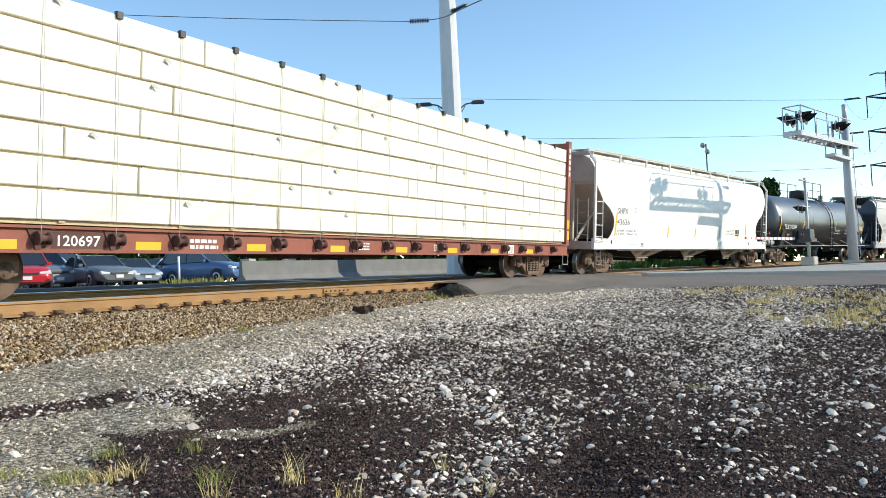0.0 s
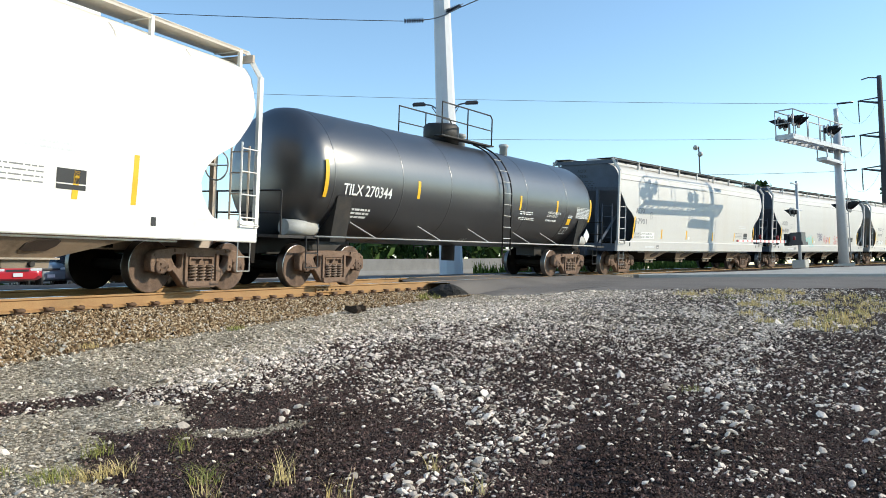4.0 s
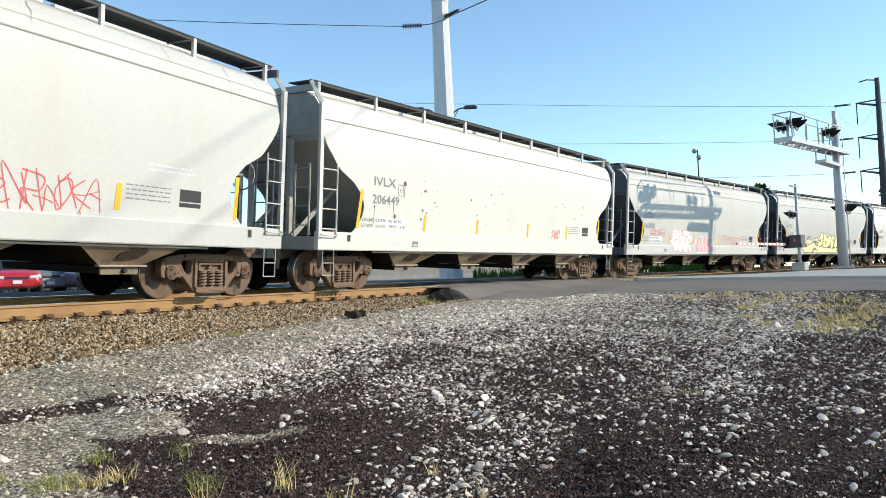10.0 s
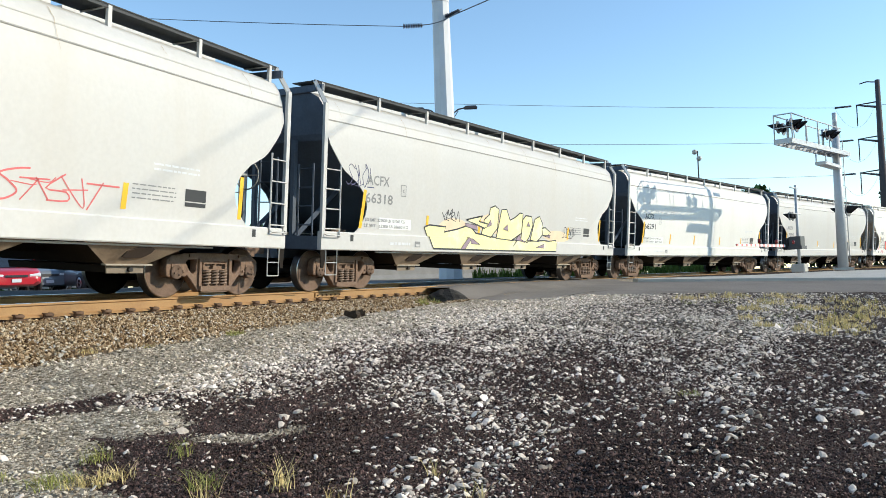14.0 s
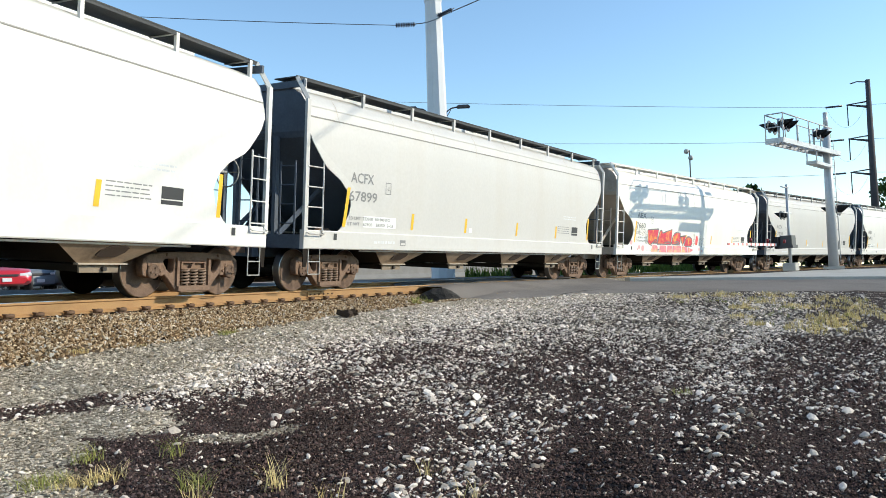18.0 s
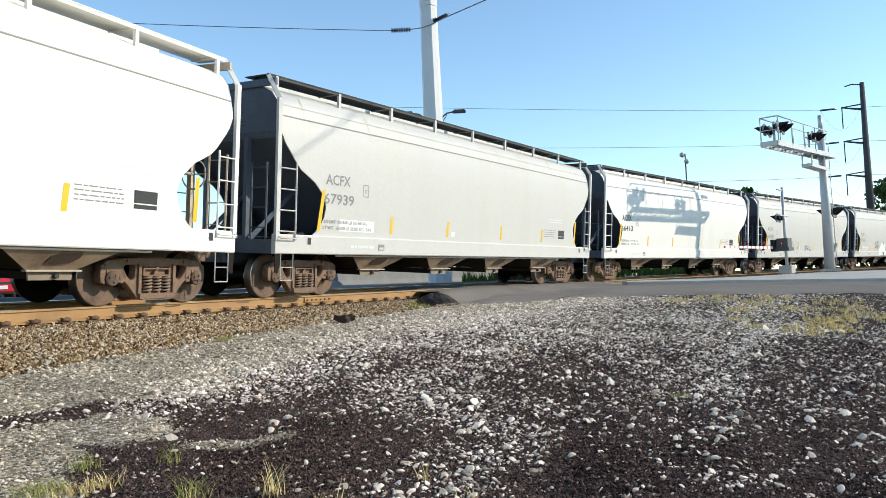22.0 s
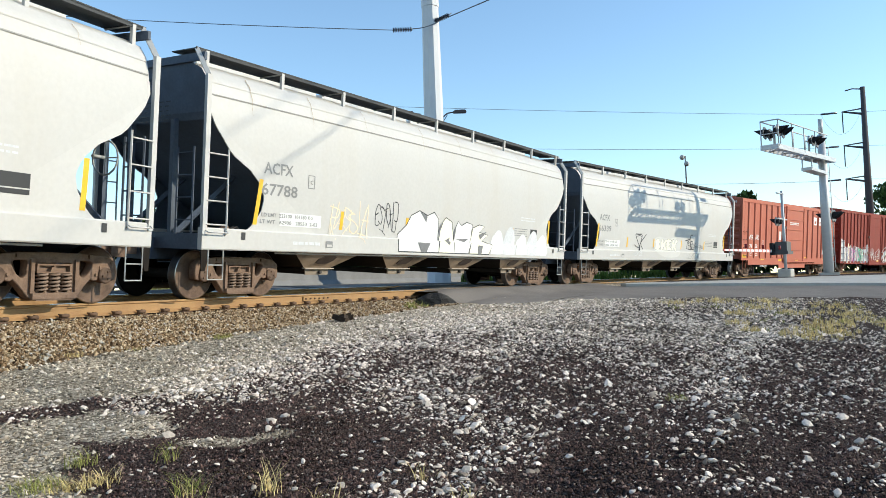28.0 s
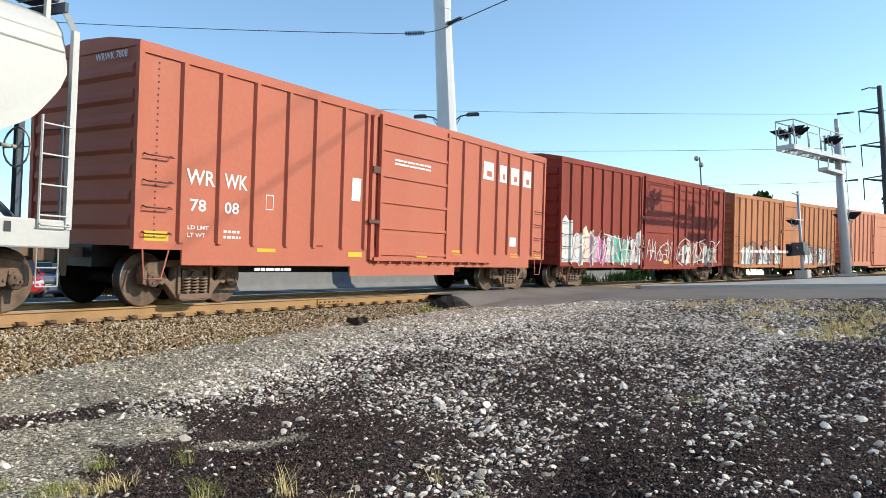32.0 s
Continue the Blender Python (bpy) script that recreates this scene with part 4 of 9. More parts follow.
def tag(car, x0, x1, z0, z1, strokes, w, surf, mat, seed, label="scrawled spray-paint tag"):
    """A quick row of looping spray strokes."""
    rng = random.Random(seed)
    v, f = [], []
    n = max(2, round(strokes * 0.72))
    cell = (x1 - x0) / n
    last = None
    for k in range(n):
        shape = rng.choice([q for q in STROKES if q is not last])
        last = shape
        flip, turn = rng.random() < 0.4, rng.random() < 0.35
        h, up = (z1 - z0) * rng.uniform(0.75, 1.05), (z1 - z0) * rng.uniform(-0.08, 0.12)
        for line in shape:
            pts = [(x0 + cell * (k - 0.3 + 1.5 * (1 - u if flip else u) + 0.5 * t) + rng.uniform(-0.22, 0.22) * cell, z0 + up + h * (1 - t if turn else t) + rng.uniform(-0.14, 0.14) * h) for u, t in line]
            ribbon(v, f, curve_pts(pts, 3 if rng.random() < 0.6 else 6), w * rng.uniform(0.6, 0.9))
    for k in range(max(1, n // 3)):
        a, b = x0 + rng.uniform(0, 0.8) * (x1 - x0), z0 + rng.uniform(-0.1, 0.9) * (z1 - z0)
        ribbon(v, f, curve_pts([(a, b), (a + cell * 0.8, b + rng.uniform(-0.1, 0.1) * h), (a + cell * rng.uniform(0.9, 2.0), b + rng.uniform(-0.25, 0.25) * h)], 4), w * 0.5)
    me = bpy.data.meshes.new("spray_tag")
    me.from_pydata(on_side(v, surf, 0.004), [], f)
    me.materials.append(mat)
    ob = new("spray_tag", me)
    ob.parent = car
    ob["label"] = label
    return ob


def piece(car, name, x0, x1, z0, z1, outlines, mats, surf, lift=0.006, line=None, line_w=0.03, label="", soft=0, cuts=()):
    """Painted letter shapes drawn in a unit box laid on the side; they follow its bends and its posts."""
    made = []
    def lay(bm, mat, up, nm):
        for z in (1.05, 1.32, 1.33, 1.5, 1.7, 1.9, 2.1):
            bmesh.ops.bisect_plane(bm, geom=bm.verts[:] + bm.edges[:] + bm.faces[:], plane_co=(0, 0, z), plane_no=(0, 0, 1))
        for x in cuts:
            bmesh.ops.bisect_plane(bm, geom=bm.verts[:] + bm.edges[:] + bm.faces[:], plane_co=(x, 0, 0), plane_no=(1, 0, 0))
        bmesh.ops.triangulate(bm, faces=bm.faces[:])
        for v in bm.verts:
            v.co.y = -((surf(v.co.z, v.co.x) if cuts else surf(v.co.z)) + up)
        bmesh.ops.recalc_face_normals(bm, faces=bm.faces)
        made.append(part(nm, bm, mat, car, label))
    for k, o in enumerate(outlines):
        pts = [(x0 + (x1 - x0) * u, z0 + (z1 - z0) * v) for u, v in o]
        if soft:
            pts = curve_pts(pts + pts[:1], soft)[:-1]
        bm = bmesh.new()
        bm.faces.new([bm.verts.new((x, 0, z)) for x, z in pts])
        if mats[k % len(mats)]:
            lay(bm, mats[k % len(mats)], lift + 0.0007 * k, name)
        else:
            bm.free()
        if line:
            v, f = [], []
            ribbon(v, f, pts + pts[:2], line_w)
            bm = bmesh.new()
            vs = [bm.verts.new((x, 0, z)) for x, z in v]
            for q in f:
                bm.faces.new([vs[i] for i in q])
            lay(bm, line, lift + 0.0007 * k + 0.0004, "paint_outline")
    return made


def strokes(car, x0, x1, z0, z1, lines, w, surf, mat, label="spray-painted line", lift=0.014):
    """Painted lines in a unit box laid on the side."""
    v, f = [], []
    for o in lines:
        ribbon(v, f, curve_pts([(x0 + (x1 - x0) * a, z0 + (z1 - z0) * b) for a, b in o], 6), w)
    me = bpy.data.meshes.new("paint_line")
    me.from_pydata(on_side(v, surf, lift), [], f)
    me.materials.append(mat)
    ob = new("paint_line", me)
    ob.parent = car
    ob["label"] = label


def spray(name, c):
    M[name] = material(name, c, 0.6, vary=0.18, scale=3.0, fine=25, bump=0.0)


for name, c in (("spray_red", (0.62, 0.13, 0.13)), ("spray_pink", (0.72, 0.40, 0.40)), ("spray_teal", (0.22, 0.62, 0.56)), ("spray_orange", (0.82, 0.42, 0.22)),
                ("spray_navy", (0.05, 0.05, 0.13)), ("spray_black", (0.03, 0.03, 0.035)), ("spray_yellow", (0.85, 0.80, 0.32)), ("spray_green", (0.42, 0.66, 0.26)),
                ("spray_white", (0.80, 0.79, 0.76)), ("spray_pale", (0.68, 0.66, 0.63)), ("spray_silver", (0.62, 0.63, 0.64)), ("spray_fire", (0.78, 0.10, 0.11)), ("spray_gold", (0.90, 0.55, 0.05)),
                ("spray_magenta", (0.65, 0.16, 0.36)), ("spray_mint", (0.12, 0.50, 0.34)), ("spray_peach", (0.86, 0.70, 0.48)), ("spray_grey", (0.17, 0.17, 0.175))):
    spray(name, c)


# ---- covered hopper ----
H_HALF, H_LEN, H_TC = 7.87, 17.125, 13.14
SIDE = [(1.56, 1.28), (1.575, 1.6), (1.59, 2.0), (1.60, 2.5), (1.595, 3.0), (1.57, 3.4), (1.52, 3.75), (1.44, 4.0), (1.30, 4.18), (1.0, 4.32), (0.5, 4.42), (0.0, 4.45)]
# how far the side sheet and the slope sheet stand back from the car's end, by height
EDGE = [(1.28, 1.02), (1.42, 1.22), (1.7, 1.42), (1.95, 1.48), (2.2, 1.36), (2.45, 1.08), (2.62, 0.74), (2.70, 0.62), (3.15, 0.24), (3.4, 0.12), (4.6, 0.06)]
SLOPE = [(1.28, 3.0), (3.10, 0.40), (3.3, 0.14), (4.6, 0.10)]


def interp(pairs, v):
    for (a, fa), (b, fb) in zip(pairs, pairs[1:]):
        if v <= b:
            return fa + (fb - fa) * max(0.0, (v - a) / (b - a))
    return pairs[-1][1]


def side_y(z):
    """Half width of a hopper's side at a height."""
    return 1.617 if z < 1.325 else interp([(b, a) for a, b in SIDE], z)


def dense(pairs, n):
    out = []
    for (a, b), (c, d) in zip(pairs, pairs[1:]):
        out += [(a + (c - a) * i / n, b + (d - b) * i / n) for i in range(n)]
    return out + [pairs[-1]]


def bar_mesh(name, a, b, r, mat, seg=5):
    bm = bmesh.new()
    bar(bm, a, b, r, seg)
    me = bpy.data.meshes.new(name)
    bm.to_mesh(me)
    bm.free()
    me.materials.append(mat)
    return me


def hopper(name, paint, end_tone, walk_mat, label, posts_mat, group="covered hoppers of the train", tc=H_TC, bays=4, seams=2, half=H_HALF, truck_off=0.0):
    car = empty(name, label, "hopper car", group)
    sec = dense(SIDE, 3)
    ring = [(-a, b) for a, b in sec] + [(a, b) for a, b in sec[-2::-1]]
    bm = bmesh.new()
    nx = 14
    grid = []
    for y, z in ring:
        e = half - interp(SLOPE, z)
        grid.append([bm.verts.new((-e + 2 * e * i / nx, y, z)) for i in range(nx + 1)])
    n = len(ring)
    ends = []
    for j in range(n - 1):
        for i in range(nx):
            bm.faces.new((grid[j][i], grid[j][i + 1], grid[j + 1][i + 1], grid[j + 1][i])).smooth = True
    for j in range(n // 2):
        k = n - 1 - j
        if k - 1 > j + 1:
            ends.append(bm.faces.new((grid[j][0], grid[j + 1][0], grid[k - 1][0], grid[k][0])))
            ends.append(bm.faces.new((grid[j][nx], grid[k][nx], grid[k - 1][nx], grid[j + 1][nx])))
        else:
            ends.append(bm.faces.new((grid[j][0], grid[j + 1][0], grid[k][0])))
            ends.append(bm.faces.new((grid[j][nx], grid[k][nx], grid[j + 1][nx])))
    bm.faces.new([grid[0][i] for i in range(nx + 1)] + [grid[-1][i] for i in range(nx, -1, -1)])
    bmesh.ops.recalc_face_normals(bm, faces=bm.faces)
    # end faces take the end tone; on grey cars it has shade baked in
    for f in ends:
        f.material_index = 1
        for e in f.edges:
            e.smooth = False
    part("body", bm, [paint, end_tone], car)
    # side sheets that run out past the slope sheets, cut in a curve
    zs = [1.28 + (3.6 - 1.28) * i / 22 for i in range(23)]
    for sg in (-1, 1):
        for sy in (-1, 1):
            bm = bmesh.new()
            rows = []
            for z in zs:
                a, b = sg * (half - interp(EDGE, z)), sg * (half - interp(SLOPE, z) - 0.03)
                y = side_y(max(z, 1.33))
                rows.append([bm.verts.new(c) for c in ((a, sy * (y + 0.002), z), (b, sy * (y + 0.002), z), (b, sy * (y - 0.02), z), (a, sy * (y - 0.02), z))])
            for p, q in zip(rows, rows[1:]):
                for j in range(4):
                    f = bm.faces.new((p[j], p[(j + 1) % 4], q[(j + 1) % 4], q[j]))
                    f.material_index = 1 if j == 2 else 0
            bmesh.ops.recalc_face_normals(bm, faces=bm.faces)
            part("side_sheet", bm, [paint, end_tone], car)
    # seams along the upper side
    for k in range(seams):
        z = (3.70, 3.93)[k]
        bm = bmesh.new()
        y = side_y(z)
        box(bm, (-half + 0.15, -y - 0.012, z - 0.012), (half - 0.15, -y + 0.02, z + 0.012))
        part("seam", bm, paint if k else M["seam_dark"], car)
    for sg in (-1, 1):
        bm = bmesh.new()
        prism(bm, [(sg * 1.60, 0.93), (sg * 1.615, 0.95), (sg * 1.615, 1.30), (sg * 1.60, 1.325), (sg * 1.50, 1.325), (sg * 1.50, 0.93)], -half, half, "x")
        part("side_sill", bm, paint, car)
    bm = bmesh.new()
    bar(bm, (-half + 1.9, -1.5, 0.90), (half - 1.9, -1.5, 0.90), 0.02, 6)
    part("brake_pipe", bm, posts_mat, car)
    # ends: sill, platform, corner posts, braces
    rung = bar_mesh("rung", (0, 0, 0), (0.46, 0, 0), 0.014, posts_mat)
    rail = bar_mesh("ladder", (0, 0, 0), (0, 0, 1.55), 0.019, posts_mat)
    for sg in (-1, 1):
        bm = bmesh.new()
        box(bm, (min(sg * half, sg * (half - 0.12)), -1.5, 0.93), (max(sg * half, sg * (half - 0.12)), 1.5, 1.22))
        box(bm, (min(sg * (half - 0.1), sg * (half - 1.9)), -1.5, 1.12), (max(sg * (half - 0.1), sg * (half - 1.9)), 1.5, 1.18))
        box(bm, (min(sg * (half + 0.2), sg * (half - 3.0)), -0.3, 0.72), (max(sg * (half + 0.2), sg * (half - 3.0)), 0.3, 1.12))
        part("end_sill", bm, end_tone, car)
        bm = bmesh.new()
        x = sg * (half - 0.08)
        box(bm, (x - 0.03, -1.45, 4.30), (x + 0.03, 1.45, 4.44))
        part("end_beam", bm, end_tone, car)
        for sy in (-1, 1):
            bm = bmesh.new()
            x = sg * (half - 0.04)
            box(bm, (x - 0.05, sy * 1.60 - 0.035, 1.2), (x + 0.05, sy * 1.60 + 0.035, 4.02))
            bar(bm, (x, sy * 1.60, 4.0), (x, sy * 1.26, 4.5), 0.055, 4)
            part("corner_post", bm, posts_mat, car)
            bm = bmesh.new()
            prism(bm, [(sg * (half - 0.0), 0.93), (sg * (half - 0.20), 0.93), (sg * (half - 0.10), 0.55), (sg * (half - 0.02), 0.55)], min(sy * 1.58, sy * 1.60), max(sy * 1.58, sy * 1.60))
            part("gusset", bm, M["soot"], car)
            x1 = sg * (half - 0.52)
            lad = shared("ladder", rail, car, pose(x1, sy * 1.635, 1.2))
            for k in range(4):
                shared("rung", rung, lad, pose(0 if sg < 0 else 0, 0, 0.18 + 0.42 * k) @ Matrix.Rotation(math.pi if sg < 0 else 0, 4, "Z"))
            bm = bmesh.new()
            for xx in (sg * (half - 0.16), sg * (half - 0.50)):
                bar(bm, (xx, sy * 1.60, 0.40), (xx, sy * 1.60, 0.95), 0.011, 5)
            for z in (0.40, 0.66):
                bar(bm, (sg * (half - 0.16), sy * 1.60, z), (sg * (half - 0.50), sy * 1.60, z), 0.011, 5)
            part("stirrup", bm, M["steel_grey"], car)
            bm = bmesh.new()
            pipe(bm, [(sg * (half - 0.06), sy * 1.62, 1.28), (sg * (half - 0.06), sy * 1.70, 1.24), (x1, sy * 1.70, 1.24), (x1, sy * 1.62, 1.28)], 0.012, 5)
            part("grab_iron", bm, posts_mat, car)
            bm = bmesh.new()
            bar(bm, (sg * (half - 0.1), sy * 0.75, 1.2), (sg * (half - 1.5), sy * 0.75, 2.4), 0.06, 4)
            part("brace", bm, end_tone, car)
            bm = bmesh.new()
            box(bm, (sg * (half - 0.12) - 0.05, sy * 0.62 - 0.05, 1.2), (sg * (half - 0.12) + 0.05, sy * 0.62 + 0.05, 3.3))
            part("end_post", bm, end_tone, car)
        # ladder on the end, near side
        bm = bmesh.new()
        xx = sg * (half + 0.02)
        for y in (-1.35, -0.92):
            bar(bm, (xx, y, 1.2), (xx, y, 2.75), 0.022, 5)
        for k in range(4):
            bar(bm, (xx, -1.35, 1.45 + 0.4 * k), (xx, -0.92, 1.45 + 0.4 * k), 0.013, 5)
        part("end_ladder", bm, end_tone, car)
    # brake wheel and cylinder at the trailing end
    bm = bmesh.new()
    ring = [(half - 0.35, -0.9 + 0.28 * math.cos(a), 2.35 + 0.28 * math.sin(a)) for a in [2 * math.pi * i / 16 for i in range(17)]]
    pipe(bm, ring, 0.016, 5)
    for k in range(4):
        bar(bm, (half - 0.35, -0.9, 2.35), ring[k * 4], 0.012, 4)
    bar(bm, (half - 0.35, -0.9, 2.35), (half - 0.6, -0.9, 2.35), 0.03, 6)
    part("brake_wheel", bm, M["steel_grey"], car)
    bm = bmesh.new()
    bar(bm, (half - 1.5, -0.3, 1.5), (half - 0.7, -0.3, 1.5), 0.18, 12)
    part("brake_cylinder", bm, M["black_steel"], car)
    bm = bmesh.new()
    bar(bm, (half - 0.95, -0.2, 1.62), (half - 0.95, 1.25, 1.62), 0.24, 14)
    part("air_reservoir", bm, M["black_steel"], car)
    bm = bmesh.new()
    box(bm, (half - 0.62, 0.35, 1.18), (half - 0.34, 0.75, 2.05))
    box(bm, (half - 0.56, 0.45, 2.05), (half - 0.40, 0.65, 2.25))
    part("brake_valve", bm, M["black_steel"], car)
    for y in (0.95, 1.35):
        bm = bmesh.new()
        bar(bm, (half - 1.6, y, 1.25), (half - 0.25, y, 2.55), 0.05, 4)
        part("slope_brace", bm, end_tone, car)
    bm = bmesh.new()
    tops = [(-half + 0.75 + 0.06 * k, 1.30 + 0.03 * ((k * 5) % 4)) for k in range(10)]
    prism(bm, [(-half + 0.75, 1.18)] + tops + [(-half + 1.29, 1.18)], -1.22, -1.08)
    part("valve_gear", bm, M["truck_rust"], car)
    # hopper bays: steep chutes whose outer sheets come out near the sill, with ports, gates and frames
    x0 = tc / 2 - (0.72 if bays == 4 else 1.1)
    w = 2 * x0 / bays
    bm = bmesh.new()
    box(bm, (-x0, -0.32, 0.75), (x0, 0.32, 1.2))
    # the sill's near-black carries the shade under the car
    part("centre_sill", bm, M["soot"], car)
    for k in range(bays):
        cx = -x0 + w * (k + 0.5)
        bm = bmesh.new()
        h, g = w / 2 - 0.06, 0.42
        lines = [(h, 1.50, 1.28), (h * 0.80, 1.56, 0.96), (g, 1.20, 0.60)]
        rows = [[bm.verts.new(c) for c in ((cx - a, -y, z), (cx + a, -y, z), (cx + a, y, z), (cx - a, y, z))] for a, y, z in lines]
        # sheets facing along the car are near-black, their shade put into the colour
        for p, q in zip(rows, rows[1:]):
            for j in range(4):
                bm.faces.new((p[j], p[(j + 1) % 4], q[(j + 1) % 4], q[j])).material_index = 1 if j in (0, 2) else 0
        bm.faces.new(rows[-1])
        bmesh.ops.recalc_face_normals(bm, faces=bm.faces)
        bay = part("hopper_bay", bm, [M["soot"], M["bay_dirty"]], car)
        # inspection port on the outer sheet
        m = Matrix.Translation((cx + 0.05, -1.385, 0.785)) @ Matrix.Rotation(math.atan2(0.36, 0.36), 4, "X")
        bm = bmesh.new()
        prism(bm, [(-0.26, -0.09), (-0.18, -0.12), (0.14, -0.10), (0.25, 0.0), (0.27, 0.10), (0.18, 0.13), (-0.10, 0.12), (-0.23, 0.03)], -0.02, 0.02)
        bmesh.ops.transform(bm, matrix=m, verts=bm.verts)
        part("inspection_port", bm, M["bay_port"], bay)
        bm = bmesh.new()
        box(bm, (cx - 0.46, -1.28, 0.575), (cx + 0.46, -1.18, 0.60))
        ledge = part("outlet_frame", bm, M["gate_pale"], car)
        bm = bmesh.new()
        prism(bm, [(cx - 0.38, 0.575), (cx + 0.36, 0.575), (cx + 0.34, 0.45), (cx - 0.37, 0.45)], -1.20, -1.17)
        part("outlet_gate", bm, M["bay_light"], ledge)
        bm = bmesh.new()
        prism(bm, [(cx - 0.34, 0.575), (cx + 0.34, 0.575), (cx + 0.31, 0.46), (cx - 0.31, 0.46)], -1.17, 1.17)
        # chute behind the gate, with its shade in the colour too
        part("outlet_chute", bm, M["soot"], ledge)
        bm = bmesh.new()
        bar(bm, (cx + 0.05, -1.26, 0.51), (cx + 0.05, -1.18, 0.51), 0.04, 8)
        part("gate_shaft", bm, M["black_steel"], ledge)
    # roof walkway, its posts and the hatches
    post = bpy.data.meshes.new("walkway_post")
    bm = bmesh.new()
    box(bm, (-0.035, -0.03, 4.16), (0.035, 0.03, 4.51))
    bar(bm, (0, 0.02, 4.50), (0, 0.62, 4.48), 0.018, 4)
    bm.to_mesh(post)
    bm.free()
    post.materials.append(posts_mat)
    for sy in (-1, 1):
        bm = bmesh.new()
        box(bm, (-half, min(sy * 1.29, sy * 0.62), 4.50), (half, max(sy * 1.29, sy * 0.62), 4.52))
        box(bm, (-half, min(sy * 1.29, sy * 1.27), 4.46), (half, max(sy * 1.29, sy * 1.27), 4.535))
        part("walkway", bm, walk_mat, car)
        for k in range(9):
            x = -half + 0.25 + (2 * half - 0.5) * k / 8
            shared("walkway_post", post, car, pose(x, sy * 1.27, 0, 0, 0, 0 if sy < 0 else 180))
    for k in range(4):
        x = -half + 0.8 + 3.6 * k
        bm = bmesh.new()
        box(bm, (x, -0.33, 4.40), (x + 3.4, 0.33, 4.60))
        part("roof_hatch", bm, paint, car)
    for sg in (-1, 1):
        add_truck(car, sg * tc / 2 + truck_off)
    couplers(car, half + 0.69)
    return car


M["seam_dark"] = material("seam_dark", (0.30, 0.29, 0.27), 0.7, vary=0.15, bump=0.05)
# near-black that paints in the shade between the hopper bays
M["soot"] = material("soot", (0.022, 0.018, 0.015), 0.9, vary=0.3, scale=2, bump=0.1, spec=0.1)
M["bay_port"] = material("bay_port", (0.06, 0.04, 0.03), 0.8, vary=0.3, bump=0.1)
M["gate_pale"] = material("gate_pale", (0.40, 0.34, 0.27), 0.75, vary=0.2, scale=3, bump=0.1, dirt=(0.16, 0.11, 0.08), dirt_amount=0.6, dirt_scale=3)
M["bay_light"] = material("bay_light", (0.24, 0.19, 0.14), 0.8, vary=0.3, scale=3, bump=0.1, dirt=(0.12, 0.08, 0.06), dirt_amount=0.7, dirt_scale=3)
# dark blue-grey for the grey hoppers' ends: sky-lit shade put into the colour
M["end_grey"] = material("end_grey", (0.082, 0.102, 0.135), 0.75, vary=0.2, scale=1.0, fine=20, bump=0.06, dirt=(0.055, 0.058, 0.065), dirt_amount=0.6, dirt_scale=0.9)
M["end_pale"] = material("end_pale", (0.40, 0.38, 0.34), 0.75, vary=0.15, scale=1.0, fine=20, bump=0.06, dirt=(0.2, 0.15, 0.1), dirt_amount=0.5, dirt_scale=0.9)
M["end_tan"] = material("end_tan", (0.50, 0.42, 0.34), 0.75, vary=0.15, scale=1.0, fine=20, bump=0.06, dirt=(0.25, 0.17, 0.11), dirt_amount=0.6, dirt_scale=0.9)


